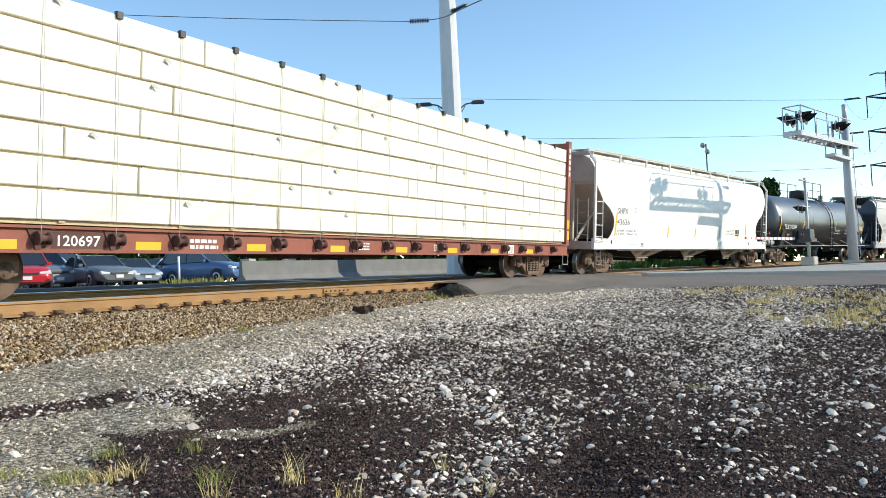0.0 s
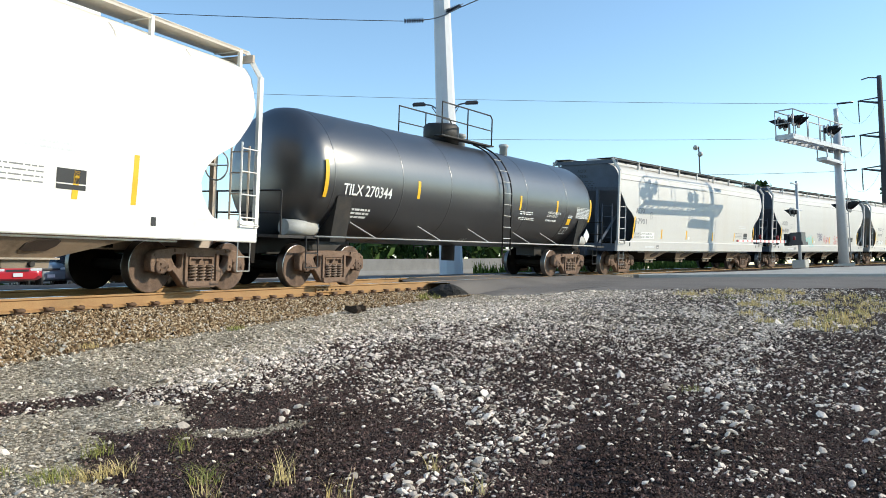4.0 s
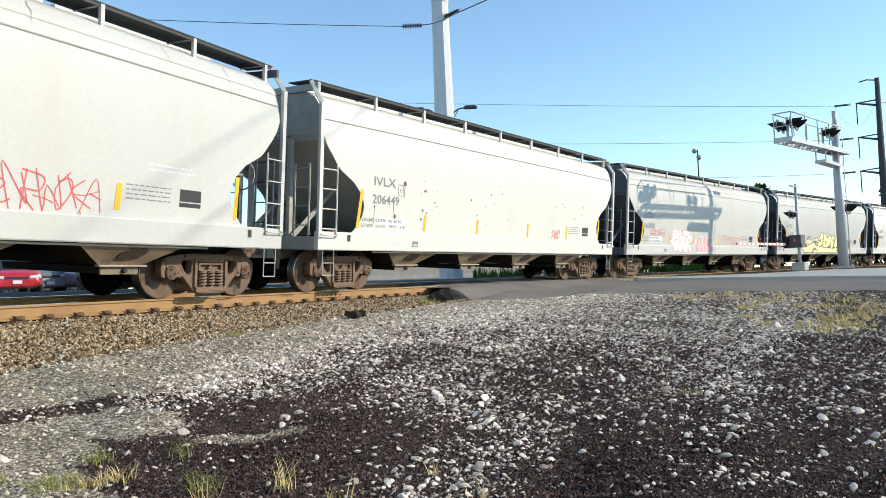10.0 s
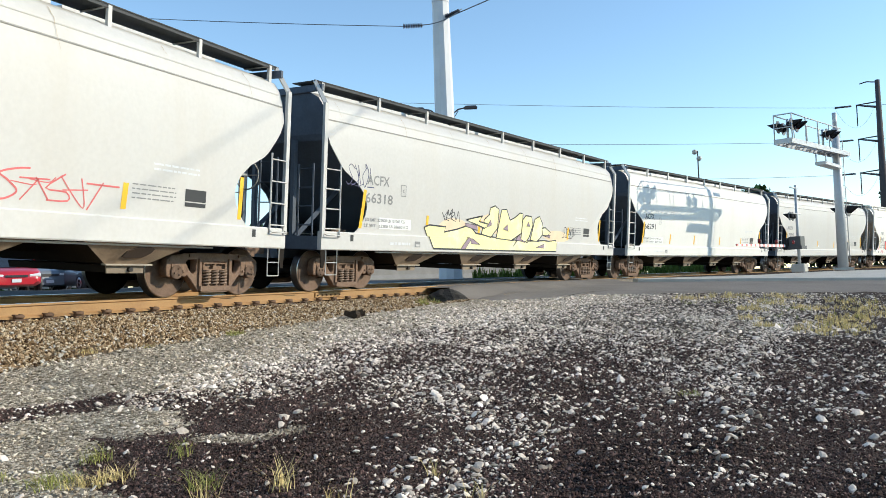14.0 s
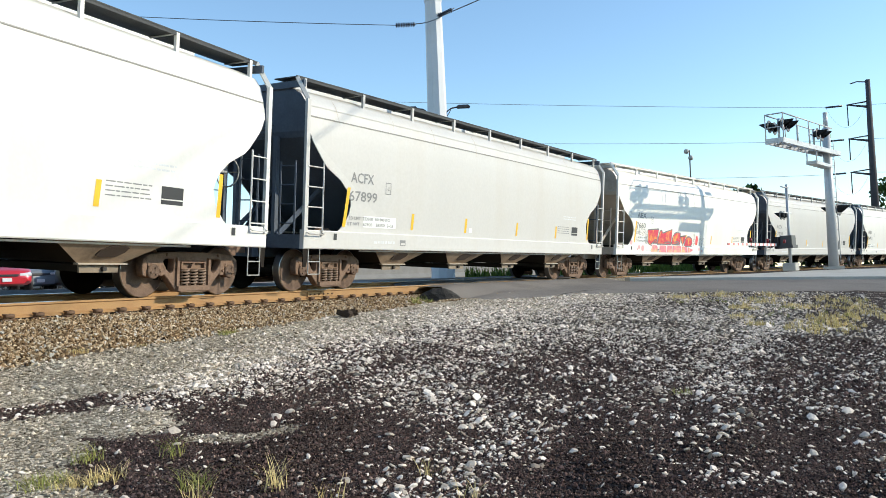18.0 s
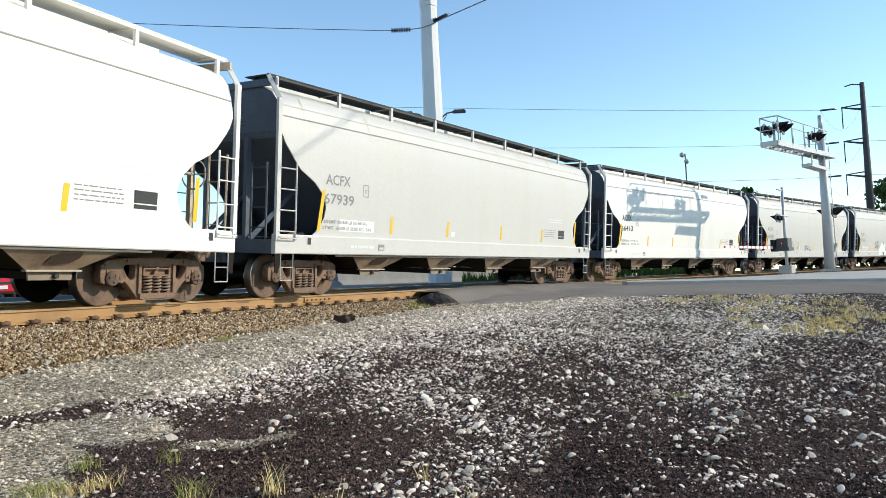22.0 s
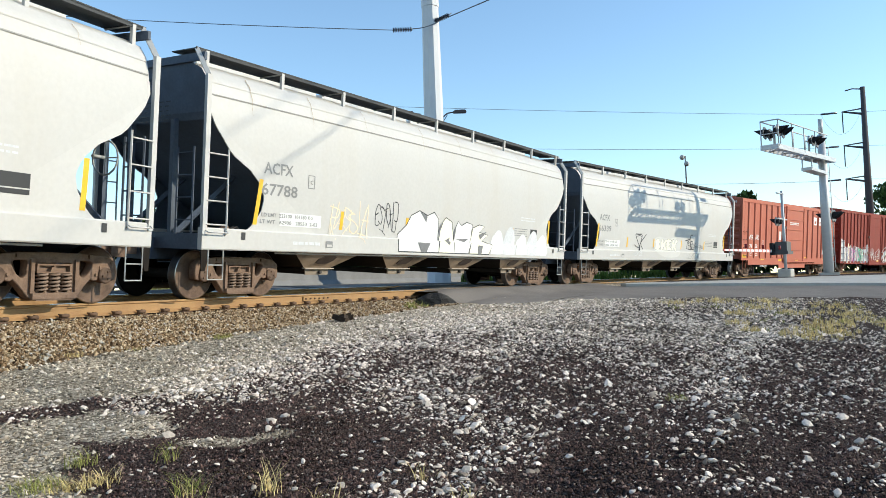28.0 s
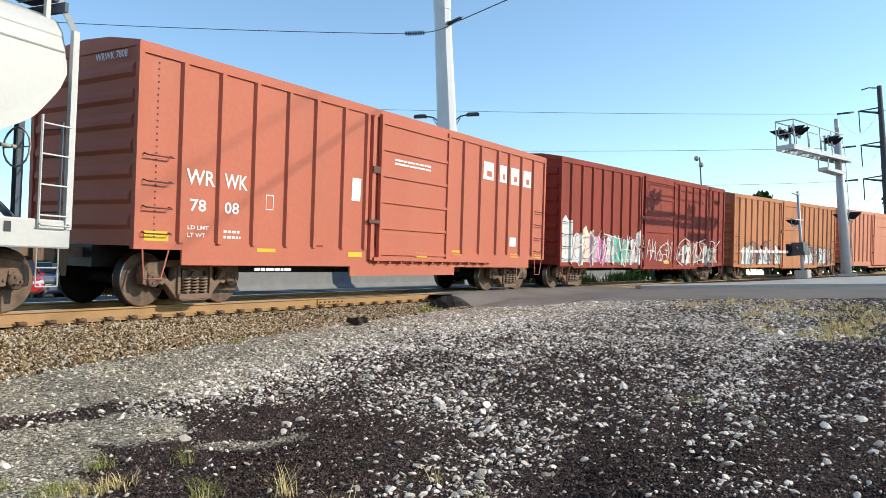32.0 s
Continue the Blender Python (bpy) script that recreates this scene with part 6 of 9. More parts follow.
# ---- boxcar ----
def box_car(name, paint, label, top, bottom, ribs, door, drop, seed):
    """A steel boxcar: door is its two edges along the side, drop how far the sill hangs amidships."""
    car = empty(name, label, "boxcar", "boxcars of the train")
    half, hw = 7.55, 1.47
    bm = bmesh.new()
    box(bm, (-half, -hw, bottom + 0.05), (half, hw, top - 0.06))
    part("body", bm, paint, car)
    bm = bmesh.new()
    prism(bm, [(-hw - 0.03, top - 0.10), (-hw - 0.03, top - 0.02), (-0.7, top + 0.12), (0, top + 0.16), (0.7, top + 0.12), (hw + 0.03, top - 0.02), (hw + 0.03, top - 0.10)], -half - 0.03, half + 0.03, "x")
    part("roof", bm, paint, car)
    for k in range(12):
        x = -half + 0.6 + 1.28 * k
        bm = bmesh.new()
        prism(bm, [(-hw, top - 0.02), (-0.7, top + 0.13), (0, top + 0.175), (0.7, top + 0.13), (hw, top - 0.02), (0.7, top + 0.09), (0, top + 0.13), (-0.7, top + 0.09)], x - 0.05, x + 0.05, "x")
        part("roof_rib", bm, paint, car)
    # side: ribs, top chord, sill
    for sy in (-1, 1):
        def slab(name, x0, x1, z0, z1, d0, d1, parent=car, mat=paint):
            bm = bmesh.new()
            box(bm, (x0, min(sy * (hw + d0), sy * (hw + d1)), z0), (x1, max(sy * (hw + d0), sy * (hw + d1)), z1))
            return part(name, bm, mat, parent)
        slab("top_chord", -half, half, top - 0.20, top - 0.06, -0.01, 0.035)
        bm = bmesh.new()
        o = [(-half, bottom), (-6.65, bottom), (-6.65, bottom - drop * 0.55), (door[0] - 0.9, bottom - drop * 0.55), (door[0] - 0.9, bottom - drop), (door[1] + 0.5, bottom - drop),
             (door[1] + 0.5, bottom - drop * 0.55), (6.55, bottom - drop * 0.55), (6.55, bottom), (half, bottom), (half, bottom + 0.14), (-half, bottom + 0.14)]
        prism(bm, o, min(sy * (hw - 0.02), sy * (hw + 0.02)), max(sy * (hw - 0.02), sy * (hw + 0.02)))
        part("side_sill", bm, paint, car)
        for x in ribs:
            bm = bmesh.new()
            y0, y1 = sy * (hw - 0.005), sy * (hw + 0.065)
            prism(bm, [(x - 0.085, y0), (x - 0.045, y1), (x + 0.045, y1), (x + 0.085, y0)], bottom + 0.12, top - 0.20, "z")
            part("side_post", bm, paint, car)
        # sliding door with panels
        d = slab("door", door[0], door[1], bottom - 0.05, top - 0.12, 0.02, 0.07)
        for k in range(6):
            z = bottom + 0.05 + (top - bottom - 0.35) * k / 5
            slab("door_rib", door[0] + 0.03, door[1] - 0.03, z - 0.035, z + 0.035, 0.065, 0.105, d)
        for x in (door[0] + 0.04, door[1] - 0.04):
            slab("door_edge", x - 0.045, x + 0.045, bottom - 0.05, top - 0.14, 0.065, 0.115, d)
        slab("lock_bar", door[0] - 0.30, door[0] - 0.18, bottom - 0.1, top - 0.2, 0.0, 0.10, d)
        slab("door_handle", door[0] - 0.42, door[0] - 0.02, bottom + 0.72, bottom + 0.80, 0.09, 0.14, d, M["winch_dark"])
        slab("door_handle", door[0] - 0.30, door[0] - 0.05, bottom + 1.85, bottom + 2.0, 0.09, 0.13, d, M["winch_dark"])
        slab("door_track", door[0] - 0.2, door[1] + 2.4, bottom - 0.12, bottom - 0.04, 0.02, 0.14)
        for k in range(12):
            x = door[0] + (door[1] - door[0] + 2.0) * k / 11
            slab("track_bracket", x - 0.03, x + 0.03, bottom - 0.18, bottom - 0.10, 0.02, 0.11)
        for x0 in (-half + 0.12, half - 0.62):
            for k in range(4):
                bm = bmesh.new()
                z = bottom + 0.25 + 0.42 * k
                y = sy * (hw + 0.10)
                pipe(bm, [(x0, sy * hw, z + 0.03), (x0, y, z), (x0 + 0.5, y, z), (x0 + 0.5, sy * hw, z + 0.03)], 0.013, 5)
                part("grab_iron", bm, M["winch_dark"], car)
            bm = bmesh.new()
            y = sy * (hw + 0.04)
            pipe(bm, [(x0, y, bottom), (x0 + 0.03, y, bottom - 0.48), (x0 + 0.36, y, bottom - 0.48), (x0 + 0.5, y, bottom)], 0.015, 5)
            part("stirrup", bm, paint, car)
    # corrugated ends
    for sg in (-1, 1):
        for k in range(7):
            z = bottom + 0.30 + (top - bottom - 0.5) * k / 7
            bm = bmesh.new()
            x0, x1 = sg * (half - 0.01), sg * (half + 0.06)
            prism(bm, [(x0, z), (x1, z + 0.08), (x1, z + 0.16), (x0, z + 0.28)], -hw + 0.12, hw - 0.12)
            part("end_corrugation", bm, paint, car)
        for sy in (-1, 1):
            bm = bmesh.new()
            box(bm, (sg * half - 0.05, sy * hw - 0.05, bottom), (sg * half + 0.05, sy * hw + 0.05, top - 0.05))
            part("corner_post", bm, paint, car)
        bm = bmesh.new()
        box(bm, (min(sg * half, sg * (half - 3)), -0.35, 0.65), (max(sg * half, sg * (half - 3)), 0.35, bottom + 0.06))
        part("draft_sill", bm, M["black_steel"], car)
        add_truck(car, sg * 6.11)
    bm = bmesh.new()
    for x in [-half + 0.35 + 0.0 * k for k in range(1)]:
        for k in range(30):
            z = bottom + 0.1 + (top - bottom - 0.3) * k / 29
            box(bm, (x - 0.012, -hw - 0.012, z - 0.012), (x + 0.012, -hw + 0.002, z + 0.012))
    tagged(part("rivets", bm, M["winch_dark"], car), kind="stuff")
    bm = bmesh.new()
    box(bm, (-4.2, -0.4, 0.55), (4.2, 0.4, bottom + 0.06))
    for x in (-3.6, -1.8, 0, 1.8, 3.6):
        box(bm, (x - 0.08, -1.4, bottom - 0.16), (x + 0.08, 1.4, bottom + 0.06))
    part("underframe", bm, M["black_steel"], car)
    couplers(car, 8.25)
    return car


# ---- the train in order: thing, pivots apart, middle along the track at 6 s ----
TRAIN = []
flat = flat_car()
TRAIN.append((flat, 17.0, -25.7 - 8.5))
first = hopper("covered_hopper", M["hopper_white"], M["end_tan"], M["hopper_tan"], "bright white covered hopper with a rust-stained tan end", M["hopper_white"], tc=15.5, bays=3, seams=0, half=8.79, truck_off=0.25)
SHIFT[0] = -0.65
hopper_marks(first, "SHPX", "43636", 21, ("LD LMT  215600 LBS", "LT WT    70400 LBS"), stripes=(-2.18, 0.53, 3.25, 5.5), low=0.17)
SHIFT[0] = 0.0
TRAIN.append((first, 15.5, -13.35))
tank = tank_car()
TRAIN.append((tank, 12.4, 4.7))
GREY = "pale grey covered hopper with a dark roof walkway"
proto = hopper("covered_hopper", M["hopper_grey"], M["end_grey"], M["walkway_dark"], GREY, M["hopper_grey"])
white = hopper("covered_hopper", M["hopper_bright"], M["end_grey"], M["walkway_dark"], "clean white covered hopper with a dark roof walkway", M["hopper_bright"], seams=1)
bare = hopper("covered_hopper", M["hopper_white"], M["end_tan"], M["hopper_white"], "white covered hopper with a white roof walkway and flame-coloured mural", M["hopper_white"], seams=1)
pale = hopper("covered_hopper", M["hopper_pale"], M["end_pale"], M["walkway_dark"], "pale chipped covered hopper with a cream end", M["hopper_pale"], seams=1)
MARKS = [("ACFX", "67901"), ("ACFX", "66470"), ("IVLX", "206449"), ("ACFX", "66388"), ("ACFX", "66318"), ("ACFX", "66291"), ("ACFX", "67899"), ("AEX", "7660"),
         ("ACFX", "67939"), ("ACFX", "66413"), ("ACFX", "66481"), ("ACFX", "67788"), ("ACFX", "66339")]
KIND = [0, 0, 3, 0, 0, 1, 0, 2, 0, 1, 0, 0, 0]
DATA = {1: ("LD LMT  223100  101180 KG", "LT WT   62900   28550  3-03"), 3: ("LD LMT  222900 LB 101100 KG", "LT WT   63100 LB 28600 KG"), 4: ("LD LMT  222800 LB 101060 KG", "LT WT   63200 LB 28650 KG"),
        7: ("LD LMT 219800 LBS 99700 KG", "LT WT  66200 LBS 30030 KG"), 8: ("LD LMT  223800 LB 101500 KG", "LT WT   62200 LB 28200 KG  2-03"), 9: ("222700 LB  101000 KG", "63300 LB   28700 KG"),
        12: ("LD LMT  223100  101180 KG", "LT WT   62900   28550  4-03")}
HOPPERS = []
used = set()
cars = []
for i, kind in enumerate(KIND):
    source = (proto, white, bare, pale)[kind]
    car = source if kind not in used else copy_thing(source, Matrix())
    used.add(kind)
    HOPPERS.append(car)
    TRAIN.append((car, H_TC, 21.718 + 17.125 * i))
for i, car in enumerate(HOPPERS):
    mark, number = MARKS[i]
    SHIFT[0] = 0.3 if i == 7 else 0.0
    hopper_marks(car, mark, number, 40 + i, DATA.get(i), colour="black_paint" if i in (5, 9) else "grey_paint", squeeze=0.66 if i == 7 else 1.0, dx=0.35 if i == 2 else 0.0, tall=0.20 if i == 2 else 0.22)
SHIFT[0] = 0.0
S = side_y
H = HOPPERS


def flame_material():
    """Red paint streaked downwards with patches of gold."""
    m = material("spray_flame", (0.60, 0.035, 0.07), 0.6, vary=0.2, scale=6.0, fine=40, bump=0.0, dirt=(0.92, 0.55, 0.04), dirt_amount=1.0, dirt_scale=2.6)
    return m


M["spray_flame"] = flame_material()
M["spray_flame_pale"] = material("spray_flame_pale", (0.72, 0.22, 0.26), 0.6, vary=0.15, scale=6.0, fine=40, bump=0.0, dirt=(0.90, 0.70, 0.25), dirt_amount=1.0, dirt_scale=2.6)
M["spray_lemon"] = material("spray_lemon", (0.84, 0.78, 0.38), 0.6, vary=0.1, scale=2.0, fine=25, bump=0.0, dirt=(0.80, 0.80, 0.66), dirt_amount=0.9, dirt_scale=1.5)
M["spray_shade"] = material("spray_shade", (0.30, 0.22, 0.27), 0.6, vary=0.15, bump=0.0)
M["spray_blush"] = material("spray_blush", (0.72, 0.60, 0.59), 0.6, vary=0.1, bump=0.0)
M["spray_haze"] = material("spray_haze", (0.74, 0.58, 0.40), 0.6, vary=0.1, bump=0.0)
M["spray_magenta_pale"] = material("spray_magenta_pale", (0.66, 0.42, 0.45), 0.6, vary=0.15, scale=4.0, fine=30, bump=0.0)
M["spray_dusk"] = material("spray_dusk", (0.40, 0.20, 0.15), 0.6, vary=0.15, bump=0.0)
M["spray_mint_pale"] = material("spray_mint_pale", (0.34, 0.58, 0.46), 0.6, vary=0.15, bump=0.0)
M["spray_mist"] = material("spray_mist", (0.60, 0.588, 0.56), 0.6, vary=0.06, bump=0.0)
M["spray_cream"] = material("spray_cream", (0.84, 0.81, 0.66), 0.6, vary=0.06, bump=0.0)
# rust runs under the roof walkway's brackets
M["rust_run"] = material("rust_run", (0.42, 0.34, 0.24), 0.8, vary=0.3, bump=0.0)
rng = random.Random(77)


def rust_run(car, x, z0, w):
    """A thin wandering stain from the roof's edge down the side."""
    v, f, d = [], [], 0.0
    n = 14
    for k in range(n + 1):
        z = 4.16 - (4.16 - z0) * k / n
        d += rng.uniform(-0.012, 0.014)
        t = w * (1 - 0.75 * k / n)
        v += [(x + d - t, z), (x + d + t, z)]
        if k:
            f.append((2 * k - 2, 2 * k - 1, 2 * k + 1, 2 * k))
    me = bpy.data.meshes.new("rust_run")
    me.from_pydata(on_side(v, side_y, 0.014), [], f)
    me.materials.append(M["rust_run"])
    new("rust_run", me).parent = car


for i in (0, 1, 3, 4, 6, 8, 10, 11, 12):
    for k in range(8):
        rust_run(H[i], -7.0 + 1.95 * k + rng.uniform(-0.3, 0.3), rng.uniform(3.45, 4.0), rng.uniform(0.004, 0.011))
for k in range(9):
    rust_run(first, -8.0 + 1.9 * k + rng.uniform(-0.3, 0.3), rng.uniform(3.7, 4.05), rng.uniform(0.008, 0.016))
tag(H[1], -3.9, -3.15, 1.42, 1.85, 5, 0.035, S, M["spray_orange"], 1)
tag(H[1], -2.9, -1.6, 1.32, 1.85, 8, 0.05, S, M["spray_teal"], 2)
tag(H[1], -1.0, -0.1, 1.80, 2.08, 8, 0.025, S, M["spray_navy"], 3)
tag(H[1], -0.7, -0.1, 1.60, 1.80, 5, 0.025, S, M["spray_navy"], 4)
tag(H[1], 0.1, 1.2, 1.40, 1.85, 7, 0.03, S, M["spray_red"], 5)
tag(H[1], 1.9, 3.6, 1.36, 1.85, 10, 0.03, S, M["spray_red"], 6)
rng = random.Random(9)


def rust_spot(car, x, z, r, drip):
    """A ragged rust patch, with a thin run below it where it is large."""
    v = [(x, z)] + [(x + r * rng.uniform(0.6, 1.15) * math.cos(k * 0.628), z + r * rng.uniform(0.6, 1.2) * math.sin(k * 0.628)) for k in range(10)]
    f = [(0, k + 1, (k + 1) % 10 + 1) for k in range(10)]
    if drip:
        v += [(x - 0.012, z - r * 0.5), (x + 0.012, z - r * 0.5), (x + 0.004, z - drip), (x - 0.004, z - drip)]
        f.append((11, 12, 13, 14))
    me = bpy.data.meshes.new("rust_spot")
    me.from_pydata(on_side(v, side_y, 0.004), [], f)
    me.materials.append(M["rust_spot"])
    new("rust_spot", me).parent = car


for x, z, r, drip in ((-4.95, 2.55, 0.075, 0.35), (-5.35, 2.10, 0.045, 0.3), (-5.3, 1.75, 0.065, 0.35), (-5.05, 1.62, 0.05, 0.2), (-6.05, 1.95, 0.03, 0.4), (-4.2, 1.95, 0.045, 0.0), (-6.5, 2.0, 0.02, 0.35)):
    rust_spot(H[2], x, z, r, drip)
for k in range(30):
    x = rng.choice((rng.uniform(-4.3, -3.4), rng.uniform(-2.2, 0.2), rng.uniform(2.4, 5.6)))
    rust_spot(H[2], x, rng.uniform(1.7, 2.85), rng.uniform(0.014, 0.04), 0.0)
tag(H[2], 2.9, 3.4, 1.40, 1.75, 4, 0.03, S, M["spray_red"], 7)
tag(H[3], -5.9, -4.6, 1.68, 2.05, 9, 0.035, S, M["spray_red"], 8)
BUBBLE = [(0.0, 0.5), (0.03, 0.3), (0.10, 0.40), (0.12, 0.6), (0.15, 0.85), (0.25, 1.0), (0.33, 0.9), (0.36, 0.72), (0.40, 0.9), (0.47, 0.92), (0.51, 0.72), (0.54, 0.93), (0.61, 0.85), (0.70, 0.95), (0.90, 0.78), (0.86, 0.68),
          (0.95, 0.66), (1.0, 0.45), (0.99, 0.2), (0.90, 0.05), (0.95, -0.2), (0.88, -0.47), (0.78, -0.25), (0.72, -0.47), (0.62, -0.45), (0.55, -0.28), (0.42, -0.47), (0.31, -0.3), (0.20, -0.46), (0.12, -0.25), (0.13, 0.0), (0.07, 0.1)]
piece(H[3], "paint_cloud", -4.12, -1.72, 1.36, 2.12, [BUBBLE], [M["spray_blush"]], S, 0.003, label="pale pink spray haze", soft=3)
piece(H[3], "paint_fill", -4.0, -1.8, 1.36, 2.06, [BUBBLE], [M["spray_white"]], S, 0.006, M["spray_red"], 0.022, "white bubble letters outlined in red spray paint", soft=3)
strokes(H[3], -4.0, -1.8, 1.36, 2.06, [[(0.20, 0.5), (0.23, 0.62), (0.28, 0.62)], [(0.17, 0.1), (0.24, 0.32), (0.33, 0.28)], [(0.33, 0.3), (0.40, 0.5), (0.43, 0.55)], [(0.36, 0.05), (0.42, 0.3), (0.47, 0.28)], [(0.52, 0.95), (0.55, 0.55), (0.60, 0.7)],
        [(0.62, 0.3), (0.70, 0.55), (0.76, 0.45), (0.68, 0.2), (0.63, 0.25)], [(0.72, 0.3), (0.78, 0.5), (0.80, 0.5)], [(0.82, 0.1), (0.85, 0.35), (0.90, 0.3), (0.84, 0.25)], [(0.86, 0.08), (0.95, 0.12), (1.02, 0.12)]], 0.024, S, M["spray_red"], "red spray-painted line")
SLABS = [[(a, -0.45), (a + 0.01, 0.1), (a + 0.02, t - 0.15), (a + 0.07, t), (a + 0.13, t - 0.1), (a + 0.145, 0.1), (a + 0.15, -0.45)] for a, t in ((0.13, 0.55), (0.28, 0.60), (0.43, 0.62), (0.58, 0.60), (0.73, 0.5))]
piece(H[3], "paint_fill", -1.65, 0.75, 1.36, 2.06, SLABS + [[(0.0, 0.1), (0.03, 0.3), (0.08, 0.32), (0.11, 0.12), (0.07, 0.0)], [(0.90, 0.1), (0.93, 0.25), (0.98, 0.22), (0.99, 0.06), (0.94, 0.0)]], [M["spray_pink"], M["spray_magenta_pale"]], S, 0.006, M["spray_white"], 0.03, "pale pink striped letters with white outlines", soft=3)
tag(H[3], 1.5, 3.6, 1.42, 1.85, 9, 0.03, S, M["spray_red"], 13)
tag(H[4], -7.1, -6.3, 2.35, 2.9, 7, 0.025, S, M["spray_navy"], 14)
YELLOW = [[(0.0, 0.2), (0.03, 0.27), (0.13, 0.25), (0.12, 0.1), (0.20, 0.2), (0.28, 0.35), (0.33, 0.12), (0.50, 0.0), (0.70, -0.05), (0.90, 0.0), (0.93, -0.02), (1.0, 0.03), (0.99, -0.36), (0.80, -0.38), (0.40, -0.38), (0.05, -0.37)],
          [(0.37, 0.1), (0.385, 0.55), (0.42, 0.72), (0.425, 0.92), (0.46, 1.0), (0.49, 0.9), (0.485, 0.3), (0.44, 0.02)], [(0.48, 0.0), (0.51, 0.9), (0.55, 0.93), (0.58, 0.6), (0.62, 0.7), (0.66, 0.86), (0.685, 0.85), (0.68, 0.2), (0.60, -0.05)],
          [(0.68, 0.0), (0.685, 0.65), (0.71, 0.8), (0.76, 0.78), (0.775, 0.5), (0.75, 0.1), (0.72, -0.1)], [(0.76, 0.0), (0.79, 0.7), (0.83, 0.82), (0.86, 0.6), (0.88, 0.25), (0.82, -0.05)],
          [(0.26, 0.5), (0.37, 0.65), (0.345, 0.48), (0.41, 0.42), (0.39, 0.28), (0.33, 0.38)], [(0.86, 0.42), (0.89, 0.45), (0.945, 0.28), (0.90, 0.15), (0.87, 0.2)]]
for a, b, c, d in ((-3.7, -2.0, 1.36, 1.85), (-1.9, 0.3, 1.5, 2.08), (2.2, 4.1, 1.36, 1.72)):
    piece(H[4], "paint_cloud", a, b, c, d, [[(0.0, 0.3), (0.2, 0.8), (0.5, 0.95), (0.8, 0.8), (1.0, 0.3), (0.8, 0.0), (0.3, 0.0)]], [M["spray_haze"]], S, 0.003, label="pale orange spray haze", soft=3)
piece(H[4], "paint_fill", -4.2, 3.1, 1.36, 2.28, YELLOW, [M["spray_lemon"]], S, 0.006, M["spray_black"], 0.042, "pale yellow and green angular spray mural with black outlines")
piece(H[4], "paint_shade", -4.2, 3.1, 1.36, 2.28, [[(0.25, 0.4), (0.33, 0.36), (0.34, 0.2), (0.26, 0.3)], [(0.22, -0.36), (0.27, -0.02), (0.29, -0.05), (0.25, -0.36)], [(0.28, 0.0), (0.35, -0.22), (0.29, -0.2)], [(0.80, -0.25), (0.87, -0.12), (0.87, -0.26)], [(0.60, -0.25), (0.66, 0.15), (0.70, -0.1), (0.64, -0.02)],
      [(0.40, 0.3), (0.43, 0.55), (0.44, 0.4)], [(0.53, 0.3), (0.56, 0.45), (0.57, 0.25)], [(0.72, 0.45), (0.735, 0.6), (0.75, 0.45)], [(0.88, 0.18), (0.94, 0.2), (0.94, 0.1)]], [M["spray_shade"]], S, 0.013, M["spray_black"], 0.016, "purple-grey shading in the letters")
tag(H[4], -3.4, -2.7, 1.75, 2.05, 6, 0.03, S, M["spray_black"], 16)
tag(H[4], 3.5, 4.5, 1.48, 1.80, 8, 0.025, S, M["spray_black"], 17)
FLAMES = [[(0.0, 0.9), (0.22, 0.97), (0.19, 0.05), (0.10, 0.07), (0.06, -0.1), (0.01, 0.1)], [(0.20, 0.0), (0.23, 0.6), (0.25, 0.85), (0.28, 0.92), (0.31, 0.72), (0.36, 0.80), (0.51, 1.0), (0.50, 0.0)],
          [(0.51, 0.05), (0.53, 0.5), (0.57, 0.75), (0.62, 0.82), (0.70, 0.78), (0.70, -0.02), (0.55, 0.0)], [(0.70, 0.55), (0.83, 0.62), (0.81, 0.3), (0.77, -0.05), (0.72, 0.3)], [(0.80, -0.1), (0.83, 0.4), (0.87, 0.55), (0.93, 0.55), (0.98, 0.4), (0.99, 0.1), (0.96, -0.1)]]
BELOW = [[(0.05, -0.5), (0.09, -0.04), (0.18, -0.06), (0.22, -0.5)], [(0.22, -0.52), (0.24, -0.06), (0.37, -0.06), (0.38, -0.53)], [(0.385, -0.53), (0.40, -0.06), (0.50, -0.08), (0.50, -0.53)],
         [(0.505, -0.53), (0.52, -0.08), (0.70, -0.08), (0.72, -0.53)], [(0.725, -0.53), (0.73, -0.1), (0.84, -0.12), (0.86, -0.53)], [(0.865, -0.53), (0.87, -0.15), (1.0, -0.35), (0.93, -0.52)]]
piece(H[7], "paint_fill", -5.15, -0.6, 1.38, 2.04, BELOW, [M["spray_flame_pale"]], S, 0.005, M["spray_blush"], 0.02, "faded red and gold spray paint on the sill")
piece(H[7], "paint_fill", -5.15, -0.6, 1.38, 2.04, FLAMES, [M["spray_flame"]], S, 0.007, M["spray_grey"], 0.06, "red and gold flame-filled spray letters with grey outlines")
piece(H[7], "paint_fill", -0.28, 0.0, 1.38, 1.80, [[(0.1, 0.0), (0.0, 0.5), (0.3, 1.0), (0.8, 0.95), (1.0, 0.5), (0.7, 0.0)]], [M["spray_fire"]], S, 0.007, None, label="red spray-painted capsule", soft=3)
